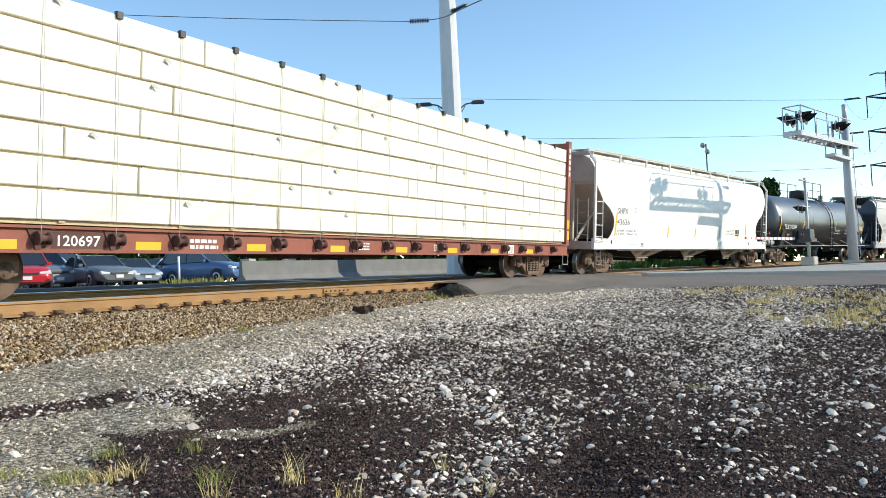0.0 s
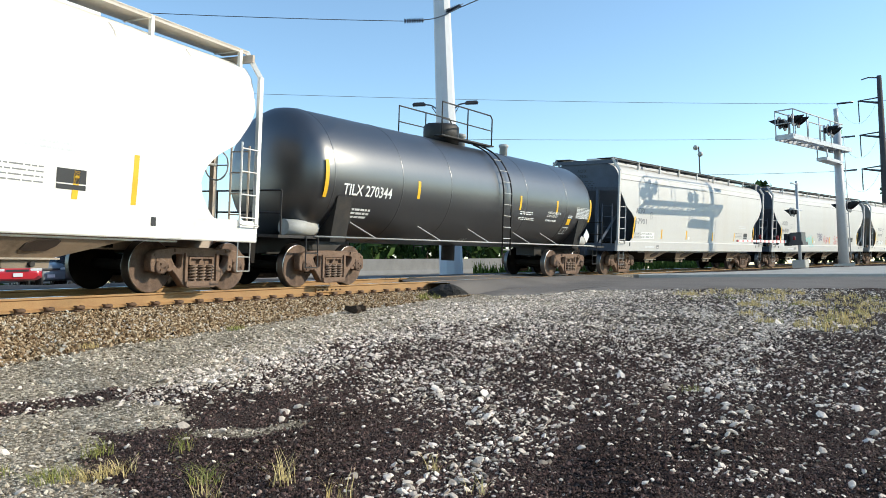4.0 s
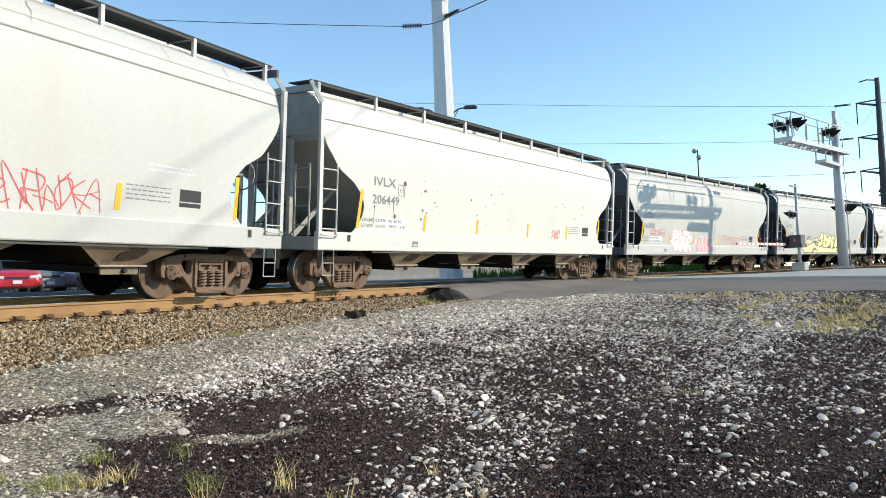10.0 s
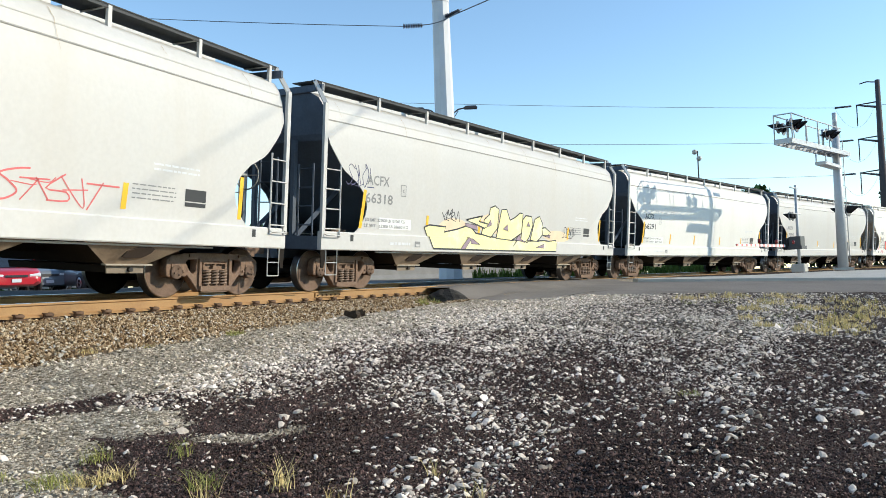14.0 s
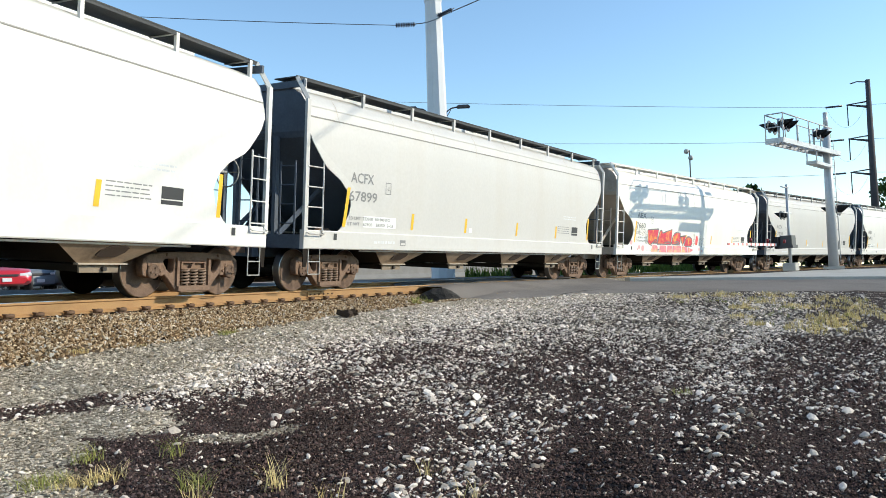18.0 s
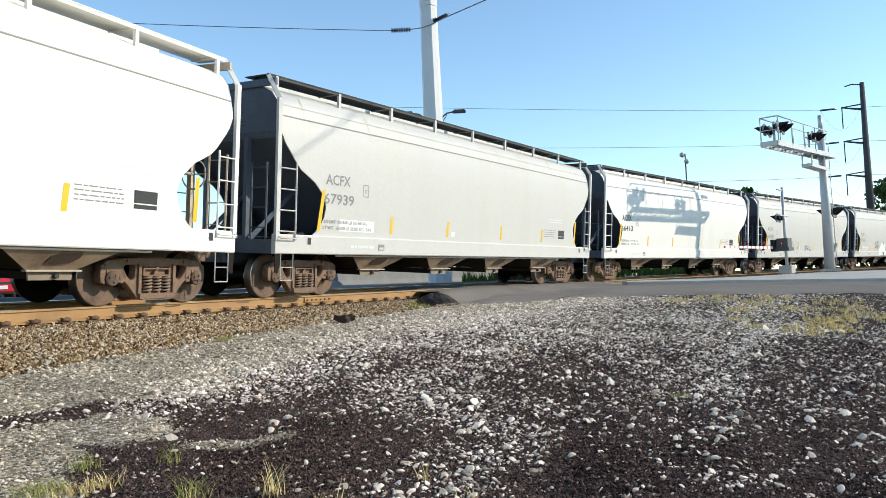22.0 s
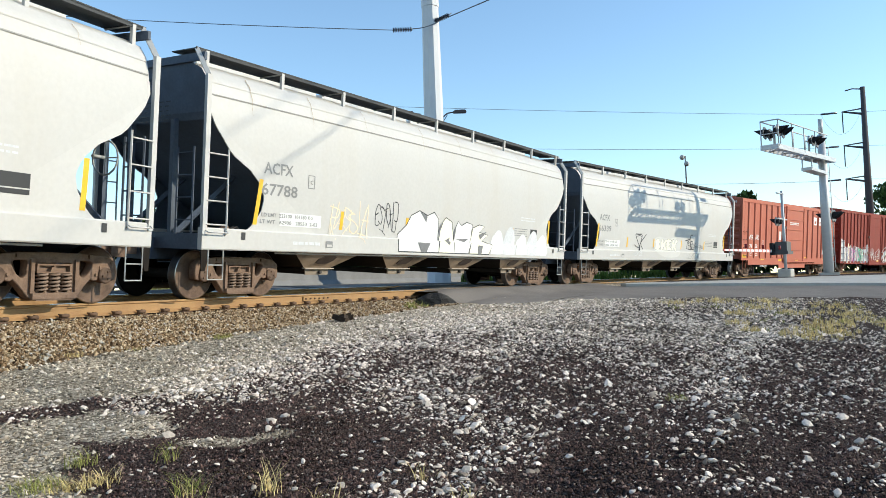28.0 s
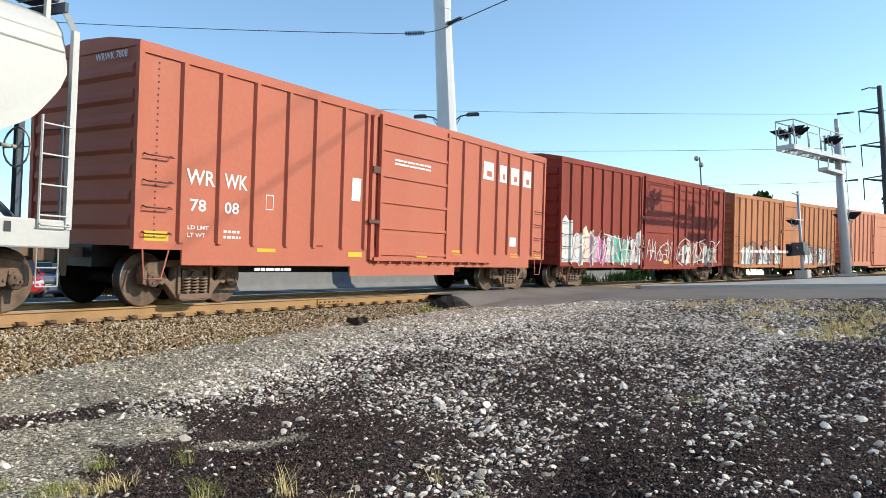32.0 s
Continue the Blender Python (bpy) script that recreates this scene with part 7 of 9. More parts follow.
for a, b, r in ((-5.65, 1.20, 0.13), (-5.98, 1.25, 0.09), (-6.12, 1.16, 0.05), (-6.55, 1.42, 0.10), (0.05, 1.18, 0.08), (0.4, 1.12, 0.06)):
    piece(H[7], "paint_dot", a - r, a + r, b - r, b + r, [[(0.5 + 0.5 * math.cos(k * 0.785), 0.5 + 0.5 * math.sin(k * 0.785)) for k in range(8)]], [M["spray_pink"]], S, 0.006, label="pink spray-painted dot", soft=2)
for a in (-5.42, -5.34, -5.26, -0.55, -0.47):
    strokes(H[7], a, a + 0.12, 1.36, 1.95, [[(0.3, 0.0), (0.8, 0.2), (0.2, 0.4), (0.7, 0.6), (0.2, 0.8), (0.5, 1.0)]], 0.016, S, M["spray_grey"], "thin wavy grey spray line")
strokes(H[7], -5.15, -0.6, 1.38, 2.04, [[(0.36, 0.1), (0.44, 0.16), (0.50, 0.05)], [(0.57, 0.12), (0.63, 0.2), (0.68, 0.12), (0.60, 0.04)], [(0.12, 0.1), (0.16, 0.3), (0.17, 0.1)]], 0.05, S, M["spray_grey"], "grey spray-painted line")
tag(H[7], -6.35, -5.5, 1.74, 2.02, 8, 0.02, S, M["spray_grey"], 19)
tag(H[7], 0.1, 0.7, 1.35, 1.75, 6, 0.018, S, M["spray_grey"], 20)
tag(H[10], -5.4, -1.6, 1.25, 1.95, 13, 0.018, S, M["spray_grey"], 21, "thin grey looping spray outlines")
tag(H[10], -0.6, 0.6, 1.35, 1.62, 8, 0.03, S, M["spray_black"], 22)
tag(H[10], 2.6, 4.4, 1.35, 1.7, 9, 0.04, S, M["spray_yellow"], 27)
BLOCKS = [[(0.0, -0.5), (0.0, 0.1), (0.08, 0.45), (0.12, 0.8), (0.20, 1.0), (0.28, 0.85), (0.35, 1.0), (0.40, 0.75), (0.40, -0.5)], [(0.40, -0.5), (0.42, 0.3), (0.45, 0.7), (0.48, 0.85), (0.55, 0.7), (0.57, 0.2), (0.58, -0.5)],
          [(0.57, -0.5), (0.58, 0.4), (0.62, 0.75), (0.66, 0.6), (0.72, 0.75), (0.79, 0.68), (0.78, 0.1), (0.74, -0.5)], [(0.75, -0.5), (0.80, 0.55), (0.88, 0.7), (0.95, 0.65), (0.88, 0.4), (1.0, 0.3), (0.92, 0.05), (1.05, -0.1), (1.0, -0.5)]]
piece(H[11], "paint_fill", -2.0, 2.45, 1.36, 2.05, BLOCKS, [M["spray_white"], M["spray_cream"]], S, 0.006, M["spray_black"], 0.026, "white spray-painted block letters with black outlines")
piece(H[11], "paint_shade", -2.0, 2.45, 1.36, 2.05, [[(0.20, 0.98), (0.28, 0.82), (0.27, 0.6)], [(0.18, -0.15), (0.31, -0.15), (0.27, -0.5), (0.22, -0.5)], [(0.40, 0.3), (0.43, 0.65), (0.42, 0.1)], [(0.47, -0.05), (0.53, 0.1), (0.52, -0.2)], [(0.57, 0.3), (0.60, 0.6), (0.585, 0.0)], [(0.60, 0.05), (0.75, 0.1), (0.70, -0.05)],
      [(0.88, 0.3), (0.98, 0.45), (0.90, 0.1)], [(0.86, -0.15), (0.92, -0.15), (0.90, -0.5), (0.86, -0.5)]], [M["spray_grey"]], S, 0.011, label="grey shading in the letters")
FAINT = [[(a, -0.5), (a + 0.03, 0.1), (a + 0.08, 0.3 + t), (a + 0.14, 0.5 + t), (a + 0.20, 0.3 + t), (a + 0.22, -0.1), (a + 0.20, -0.5)] for a, t in ((0.0, 0.1), (0.2, 0.3), (0.42, 0.0), (0.62, 0.2), (0.80, 0.05))]
piece(H[11], "paint_fill", 2.55, 6.35, 1.36, 2.0, FAINT, [M["spray_white"], M["spray_silver"]], S, 0.006, M["spray_silver"], 0.02, "pale silver spray-painted letters", soft=2)
tag(H[11], -2.9, -2.1, 1.55, 2.15, 9, 0.03, S, M["spray_black"], 25)
tag(H[11], -4.5, -3.2, 1.35, 2.05, 9, 0.03, S, M["spray_peach"], 26)
tag(H[12], -3.4, -2.6, 1.42, 2.1, 3, 0.05, S, M["spray_black"], 28)
piece(H[12], "paint_cloud", -1.75, 1.25, 1.05, 1.95, [[(0.0, 0.55), (0.05, 0.85), (0.2, 1.0), (0.5, 0.92), (0.8, 0.97), (1.0, 0.7), (0.97, 0.45), (0.9, 0.1), (0.6, 0.0), (0.3, 0.08), (0.1, 0.3)]], [M["spray_mist"]], S, 0.005, label="patch of white spray haze", soft=3)
LOOPS = [[(0.0, 0.1), (0.1, 0.9), (0.5, 1.0), (0.75, 0.75), (0.6, 0.55), (0.85, 0.3), (0.6, 0.0), (0.2, 0.0)], [(0.0, 0.0), (0.05, 0.9), (0.35, 1.0), (0.4, 0.65), (0.8, 1.0), (1.0, 0.8), (0.65, 0.5), (1.05, 0.1), (0.7, 0.0), (0.45, 0.3), (0.3, 0.0)],
         [(0.05, 0.0), (0.0, 0.85), (0.3, 1.05), (0.9, 0.95), (0.85, 0.75), (0.45, 0.7), (0.75, 0.5), (0.4, 0.35), (0.95, 0.2), (0.85, 0.0)], [(0.0, 0.05), (0.15, 1.0), (0.4, 0.95), (0.42, 0.6), (0.9, 1.05), (1.1, 0.85), (0.7, 0.45), (1.0, -0.05), (0.7, -0.05), (0.4, 0.25), (0.25, -0.02)]]
for k, loop in enumerate(LOOPS):
    a = -1.45 + 0.55 * k
    piece(H[12], "paint_fill", a, a + 0.56, 1.38, 1.84, [loop], [M["spray_cream"]], S, 0.008 + 0.001 * k, M["spray_grey"], 0.014, "white letters with thin grey outlines", soft=3)
tag(H[12], 1.7, 2.6, 1.42, 2.05, 4, 0.06, S, M["spray_black"], 29)
tag(H[12], 2.3, 3.2, 1.45, 1.75, 4, 0.03, S, M["spray_grey"], 33)
tag(H[12], 1.75, 3.1, 1.02, 1.30, 5, 0.02, lambda z: 1.617, M["spray_grey"], 34)
tag(H[12], 3.3, 3.85, 1.50, 1.66, 5, 0.018, S, M["spray_black"], 30)
tag(H[12], -3.7, -2.9, 1.12, 1.28, 6, 0.025, lambda z: 1.617, M["spray_silver"], 31)

BX = 21.718 + 17.125 * 12 + 16.94
RIBS = (-6.7, -5.88, -5.06, -4.2, -3.41, -2.52, -1.75, 2.46, 3.38, 4.37, 5.07, 5.89, 6.72)
MANY = tuple(-6.9 + 0.75 * k for k in range(8)) + tuple(2.2 + 0.78 * k for k in range(7))
BOX = []
for i, (paint, lab, top, bot, ribs, door, drop) in enumerate([
        ("box_red", "salmon-red steel boxcar with white lettering", 4.31, 0.97, RIBS, (-1.32, 1.61), 0.46),
        ("box_brown", "dark brown steel boxcar with bright graffiti along the bottom", 4.50, 0.76, MANY, (-1.3, 1.6), 0.1),
        ("box_tan", "faded tan steel boxcar with white graffiti", 4.40, 0.70, MANY, (-1.3, 1.6), 0.1),
        ("box_orange", "orange-red steel boxcar with ribbed sides", 4.40, 0.80, RIBS, (-1.32, 1.61), 0.3)]):
    car = box_car("boxcar", M[paint], lab, top, bot, ribs, door, drop, i)
    BOX.append(car)
    TRAIN.append((car, 12.22, BX + 16.48 * i))
Y1 = lambda z: 1.472
b = BOX[0]
lettering(b, "WR", -6.60, 2.10, 0.26, Y1, M["white_paint"], 0.62)
lettering(b, "WK", -5.77, 2.10, 0.26, Y1, M["white_paint"], 0.55)
lettering(b, "78", -6.50, 1.65, 0.20, Y1, M["white_paint"], 0.34)
lettering(b, "08", -5.75, 1.65, 0.20, Y1, M["white_paint"], 0.34)
lettering(b, "LD LMT", -6.54, 1.33, 0.07, Y1, M["white_paint"], 0.45)
lettering(b, "LT WT", -6.54, 1.20, 0.07, Y1, M["white_paint"], 0.38)
bars(b, "small_notice", -5.75, -5.35, 1.20, 1.40, 2, Y1, M["white_paint"], 61, 0.45)
for x0, x1 in ((3.55, 4.15), (4.50, 4.95), (5.2, 5.75), (6.05, 6.58)):
    patch(b, "letter_block", x0, x1, 3.21, 3.71, Y1, M["white_paint"])
    patch(b, "letter_gap", x0 + 0.20, x1 - 0.12, 3.30, 3.46, Y1, M["box_red"], lift=0.009)
for x, z in ((-7.39, 1.07), (-4.95, 0.98), (-2.3, 0.92), (0.2, 0.95), (2.0, 1.05), (5.3, 1.02), (6.95, 1.02)):
    patch(b, "reflective_stripe", x, x + 0.47, z, z + (0.20 if x < -7 else 0.11), lambda z: 1.472 if z > 1.05 else 1.492, M["yellow_paint"], lift=0.006 if abs(x - 0.2) > 0.1 else 0.075)
for a, c, d, e in ((-4.75, -4.55, 1.78, 1.795), (-4.75, -4.55, 2.05, 2.065), (-4.75, -4.735, 1.78, 2.06), (-4.565, -4.55, 1.78, 2.06)):
    patch(b, "stencil_frame", a, c, d, e, Y1, M["white_paint"])
bars(b, "door_notice", -0.75, 0.75, 3.10, 3.28, 2, lambda z: 1.545, M["white_paint"], 62, 0.5)
bars(b, "small_notice", -5.0, -4.0, 0.62, 0.68, 1, lambda z: 1.492, M["white_paint"], 63, 0.9)
patch(b, "stencil_box", 5.25, 5.65, 1.35, 1.62, Y1, M["white_paint"])
patch(b, "white_emblem", -2.22, -1.92, 2.15, 2.65, Y1, M["white_paint"], 0.02, label="white worn emblem stencil")
co, faces = flat_text("WRWK 7808", 0.12, 0.85)
me = bpy.data.meshes.new("end_lettering")
me.from_pydata([(-7.60, -0.35 - c[0], 4.05 + c[1]) for c in co], [], faces)
me.materials.append(M["white_paint"])
new("end_lettering", me).parent = b
patch(b, "small_panel", -3.45, -3.1, 0.95, 1.15, Y1, M["box_brown"])
def ribbed(ribs):
    """The side of a boxcar with posts, and the places where it bends."""
    def surf(z, x):
        d = min(abs(x - r) for r in ribs)
        return 1.472 + 0.065 * max(0.0, min(1.0, (0.087 - d) / 0.04))
    return surf, [r + o for r in ribs for o in (-0.09, -0.045, 0.045, 0.09)]


def graffiti_band(car, x0, x1, z0, z1, n, colours, ribs, seed, line, label):
    """Tall overlapping letter strokes sprayed along a boxcar's side, with drips and ragged tops."""
    rng = random.Random(seed)
    surf, cuts = ribbed(ribs)
    shapes, w = [], 1.0 / n
    for k in range(n):
        a, t = k * w, rng.uniform(0.7, 1.0)
        lean = rng.uniform(-0.25, 0.25) * w
        shapes.append([(a - 0.15 * w, 0.0), (a + lean, 0.45), (a - 0.1 * w + lean, t - 0.12), (a + 0.3 * w + lean, t), (a + 0.65 * w + lean, t - rng.uniform(0.02, 0.2)), (a + 1.05 * w + lean, t - 0.08),
                       (a + 0.95 * w, 0.5), (a + 1.15 * w, 0.2), (a + 0.9 * w, 0.0), (a + 0.6 * w, 0.08), (a + 0.45 * w, 0.0)])
    near = [c for c in cuts if x0 - 0.3 < c < x1 + 0.3]
    piece(car, "paint_fill", x0, x1, z0, z1, shapes, [M[c] for c in colours], surf, 0.006, line, 0.022, label, cuts=near or [x0])
    inner = []
    for k in range(n):
        a = (k + 0.3) * w
        inner += [[(a, 0.2), (a + 0.15 * w, 0.5), (a + 0.05 * w, 0.55), (a - 0.1 * w, 0.3)], [(a + 0.3 * w, 0.5), (a + 0.45 * w, 0.75), (a + 0.5 * w, 0.55)]]
    piece(car, "paint_shade", x0, x1, z0, z1, inner, [M[c] for c in colours[1:] + colours[:1]], surf, 0.018, None, label=label, cuts=near or [x0])


graffiti_band(BOX[1], -7.35, -6.75, 0.80, 2.55, 1, ["spray_pale"], MANY, 70, M["spray_silver"], "pale grey sprayed panel on the brown side")
graffiti_band(BOX[1], -6.7, -1.35, 0.80, 2.2, 9, ["spray_pale", "spray_peach", "spray_magenta_pale", "spray_magenta", "spray_pale", "spray_mint", "spray_mint_pale", "spray_pale"], MANY, 71, M["spray_silver"], "faded multicoloured spray letters in pink, green and white")
graffiti_band(BOX[1], 1.9, 6.6, 0.80, 1.9, 6, ["box_brown", "spray_pale", "spray_dusk"], MANY, 72, M["spray_pale"], "faded white spray-painted letters")
tag(BOX[1], -1.1, 1.2, 1.0, 1.8, 8, 0.05, lambda z: 1.58, M["spray_pale"], 75)
patch(BOX[1], "reflective_stripe", 0.6, 1.1, 0.86, 0.98, lambda z: 1.55, M["yellow_paint"])
graffiti_band(BOX[2], -6.5, -1.5, 0.76, 2.05, 7, ["spray_white", "spray_pale", "spray_dusk"], MANY, 73, M["spray_grey"], "white spray-painted letters with grey outlines")
for k, (c, a, b, m, w) in enumerate(((1, -6.9, -1.4, "spray_shade", 0.05), (1, -6.6, -1.6, "spray_white", 0.04), (1, 1.9, 6.6, "spray_pale", 0.05), (2, -6.4, -1.6, "spray_black", 0.06), (2, 2.2, 6.7, "spray_black", 0.06))):
    tag(BOX[c], a, b, 0.90, 1.95, 11, w, lambda z: 1.552, M[m], 90 + k)
graffiti_band(BOX[2], 2.2, 6.8, 0.76, 2.0, 6, ["spray_white", "spray_pale", "spray_dusk"], MANY, 74, M["spray_grey"], "white spray-painted letters with grey outlines")

# ---- kerbed island beside the road ----
def island():
    bm = bmesh.new()
    base = [(26.3, 2.95), (26.4, 2.6), (26.55, 1.75), (27.3, -1.0), (28.45, -4.8), (29.3, -9), (32, -20), (40, -45)]
    outer = [(26.9, 3.2), (27.8, 2.9), (30.5, 1.4), (35.5, -1.0), (42, -4.5), (46, -10), (52, -20), (64, -45)]
    rows = []
    for (ax, ay), (bx, by) in zip(base, outer):
        za, zb = ground_z(ax, ay), ground_z(bx, by)
        rows.append([bm.verts.new(c) for c in ((ax, ay, za - 0.15), (ax, ay, za + 0.13), (ax + (bx - ax) * 0.06, ay + (by - ay) * 0.06, za + 0.15), (bx, by, max(zb + 0.02, za + 0.16)), (bx, by, zb - 0.2))])
    for p, q in zip(rows, rows[1:]):
        for j in range(4):
            bm.faces.new((p[j], q[j], q[j + 1], p[j + 1]))
    bm.faces.new(rows[0])
    bm.faces.new(rows[-1][::-1])
    bmesh.ops.recalc_face_normals(bm, faces=bm.faces)
    return tagged(part("kerb_island", bm, M["concrete"]), "pale concrete kerbed island beside the crossing road", "kerb", kind="structure")


island()


# ---- signal things ----
def flasher(parent, at, ahead, size=0.29, long=0.42):
    """A crossing lamp: thin round backing, long hood cut on the slant, red lens and pale housing, facing along ahead."""
    q = Vector(ahead).to_track_quat("X", "Z").to_matrix().to_4x4()
    m = Matrix.Translation(at) @ q
    bm = bmesh.new()
    lathe(bm, [(size, -0.012), (size, 0.012), (size * 0.9, 0.02)], (0, 0, 0), "x", 20)
    lamp = part("backing", bm, M["backing_grey"], parent)
    lamp.matrix_basis = m
    bm = bmesh.new()
    lathe(bm, [(0.48 * size, 0.02), (0.48 * size, 0.05), (0.25 * size, 0.075), (0.01, 0.08)], (0, 0, 0), "x", 16)
    part("lens", bm, M["red_lens"], lamp)
    bm = bmesh.new()
    ring = []
    for k in range(17):
        a = -0.9 + (math.pi + 1.8) * k / 16
        w = long * (0.55 + 0.45 * math.sin(a))
        ring.append([bm.verts.new((d, r * math.cos(a), r * math.sin(a))) for r, d in ((0.64 * size, 0.02), (0.58 * size, max(0.05, w)), (0.54 * size, max(0.05, w)), (0.60 * size, 0.02))])
    for p, r in zip(ring, ring[1:]):
        for j in range(4):
            bm.faces.new((p[j], r[j], r[(j + 1) % 4], p[(j + 1) % 4])).smooth = True
    part("hood", bm, M["signal_black"], lamp)
    bm = bmesh.new()
    lathe(bm, [(0.30 * size, -0.70 * size), (0.50 * size, -0.60 * size), (0.55 * size, -0.012)], (0, 0, 0), "x", 12)
    part("housing", bm, M["signal_black"], lamp)
    return lamp


M["backing_grey"] = material("backing_grey", (0.10, 0.10, 0.105), 0.5, vary=0.15, bump=0.02)
M["red_lens"] = material("red_lens", (0.20, 0.012, 0.012), 0.15, vary=0.05, bump=0.0)
M["mechanism_dark"] = material("mechanism_dark", (0.065, 0.065, 0.065), 0.55, vary=0.2, bump=0.05)
M["green_sign"] = material("green_sign", (0.06, 0.30, 0.12), 0.4, vary=0.05, bump=0.0)

ARM = Vector((-0.928, 0.373, 0.0))          # across the road, towards the crossing's near side
SIDE_ARM = Vector((0.373, 0.928, 0.0))      # along the road, towards the track
MAST = Vector((39.6, -4.83, 0.0))
DECK, DROP = 5.38, 0.030      # height of the deck at the mast, and its fall along the arm


def signal_bridge():
    g = empty("cantilever_signal", "grey cantilever crossing signal with black flashing-light heads", "crossing signal")
    g.location = (MAST.x, MAST.y, ground_z(MAST.x, MAST.y) + 0.1)
    z0 = g.location.z
    def P(a, b, z):
        return Vector((ARM.x * a + SIDE_ARM.x * b, ARM.y * a + SIDE_ARM.y * b, z - z0))
    def one(name, mat, *bars, seg=6):
        bm = bmesh.new()
        for p, q, r in bars:
            bar(bm, p, q, r, seg)
        return part(name, bm, mat, g)
    bm = bmesh.new()
    bar(bm, P(0, 0, z0), P(0, 0, 6.55), 0.23, 14, 0.17)
    bar(bm, P(0, 0, 6.55), P(0, 0, 7.3), 0.10, 10)
    part("mast", bm, M["galvanised"], g)
    bm = bmesh.new()
    box(bm, (-0.4, -0.4, 0), (0.4, 0.4, 0.12))
    part("base_plate", bm, M["concrete"], g)
    # deck: two beams, zigzag lattice and cross bars, falling a little towards its free end
    def deck_at(a):
        return DECK - DROP * a
    def beam(name, a0, a1, b0, b1, lo, hi, mat=M["galvanised"]):
        bm = bmesh.new()
        m = Matrix.Translation(P(0, 0, 0)) @ Matrix.Rotation(math.atan2(ARM.y, ARM.x), 4, "Z")
        vs = box(bm, (a0, b0, 0.0), (a1, b1, 1.0))
        for v in vs:
            v.co.z = deck_at(v.co.x) + (lo if v.co.z < 0.5 else hi)
        bmesh.ops.transform(bm, matrix=m, verts=bm.verts)
        return part(name, bm, mat, g)
    for b in (-0.32, 0.32):
        beam("deck_beam", -0.95, 7.15, b - 0.03, b + 0.03, -0.10, 0.10)
    beam("deck_end", 7.13, 7.19, -0.35, 0.35, -0.10, 0.10)
    beam("deck_end", -0.98, -0.92, -0.35, 0.35, -0.10, 0.10)
    for k in range(17):
        beam("cross_bar", -0.75 + 0.49 * k, -0.68 + 0.49 * k, -0.29, 0.29, 0.02, 0.07)
    for k in range(10):
        a, sg = -0.6 + 0.72 * k, (-1) ** k
        one("lattice", M["galvanised"], (P(a, -0.29 * sg, deck_at(a)), P(a + 0.72, 0.29 * sg, deck_at(a + 0.72)), 0.03))
    beam("grating", -0.5, 1.6, -0.27, 0.27, 0.075, 0.10)
    for b in (-0.34, 0.34):
        one("handrail", M["galvanised"], (P(0.3, b, deck_at(0.3) + 1.08), P(7.1, b, deck_at(7.1) + 1.08), 0.026))
        for a in ((2.2, 3.8, 5.4, 7.1) if b < 0 else (1.3, 3.0, 4.7, 7.1)):
            one("handrail_post", M["galvanised"], (P(a, b, deck_at(a)), P(a, b, deck_at(a) + 1.08), 0.026))
    one("handrail", M["galvanised"], (P(7.1, -0.34, deck_at(7.1) + 1.08), P(7.1, 0.34, deck_at(7.1) + 1.08), 0.026))
    one("handrail", M["galvanised"], (P(7.1, -0.34, deck_at(7.1) + 0.55), P(7.1, 0.34, deck_at(7.1) + 0.55), 0.02))
    # heads over the lanes
    for a in (1.95, 6.55):
        z = deck_at(a)
        one("head_bracket", M["galvanised"], (P(a, 0.0, z), P(a, 0.0, z + 0.95), 0.055), (P(a - 0.40, 0.0, z + 0.66), P(a + 0.40, 0.0, z + 0.66), 0.035))
        for d in (-0.30, 0.30):
            flasher(g, P(a + d, -0.26, z + 0.66), -SIDE_ARM, 0.26)
            if a > 3:
                flasher(g, P(a + d, 0.26, z + 0.62), SIDE_ARM, 0.26)
    # step platform under the deck
    bm = bmesh.new()
    m = Matrix.Translation(P(1.6, 0, 4.72)) @ Matrix.Rotation(math.atan2(ARM.y, ARM.x), 4, "Z")
    box(bm, (-1.5, -0.22, -0.07), (0.9, 0.22, 0.07), m)
    part("step_platform", bm, M["galvanised"], g)
    one("hanger", M["galvanised"], (P(2.4, -0.2, 4.7), P(2.4, -0.2, 5.2), 0.03))
    one("hanger", M["galvanised"], (P(2.4, 0.2, 4.7), P(2.4, 0.2, 5.2), 0.03))
    bm = bmesh.new()
    m = Matrix.Translation(P(-0.75, 0.1, 6.35)) @ Matrix.Rotation(math.atan2(ARM.y, ARM.x), 4, "Z")
    box(bm, (-0.4, -0.015, -0.09), (0.4, 0.015, 0.09), m)
    part("name_sign", bm, M["green_sign"], g, "small green sign board on the mast")
    # ladder and the low pair of lamps
    one("ladder_rail", M["galvanised"], (P(-0.42, -0.2, 0.3), P(-0.30, -0.2, 6.0), 0.02))
    one("ladder_rail", M["galvanised"], (P(-0.42, 0.2, 0.3), P(-0.30, 0.2, 6.0), 0.02))
    for k in range(18):
        z = 0.6 + k * 0.3
        o = -0.42 + 0.12 * z / 6
        one("ladder_rung", M["galvanised"], (P(o, -0.2, z), P(o, 0.2, z), 0.012))
    one("lamp_arm", M["galvanised"], (P(-0.75, 0, 2.75), P(0.15, 0, 2.75), 0.035))
    for a in (-0.72, -0.42):
        flasher(g, P(a, -0.2, 2.75), -SIDE_ARM)
    flasher(g, P(-0.72, 0.2, 2.75), SIDE_ARM)
    bm = bmesh.new()
    m = Matrix.Translation(P(-0.5, 0.0, 1.05))
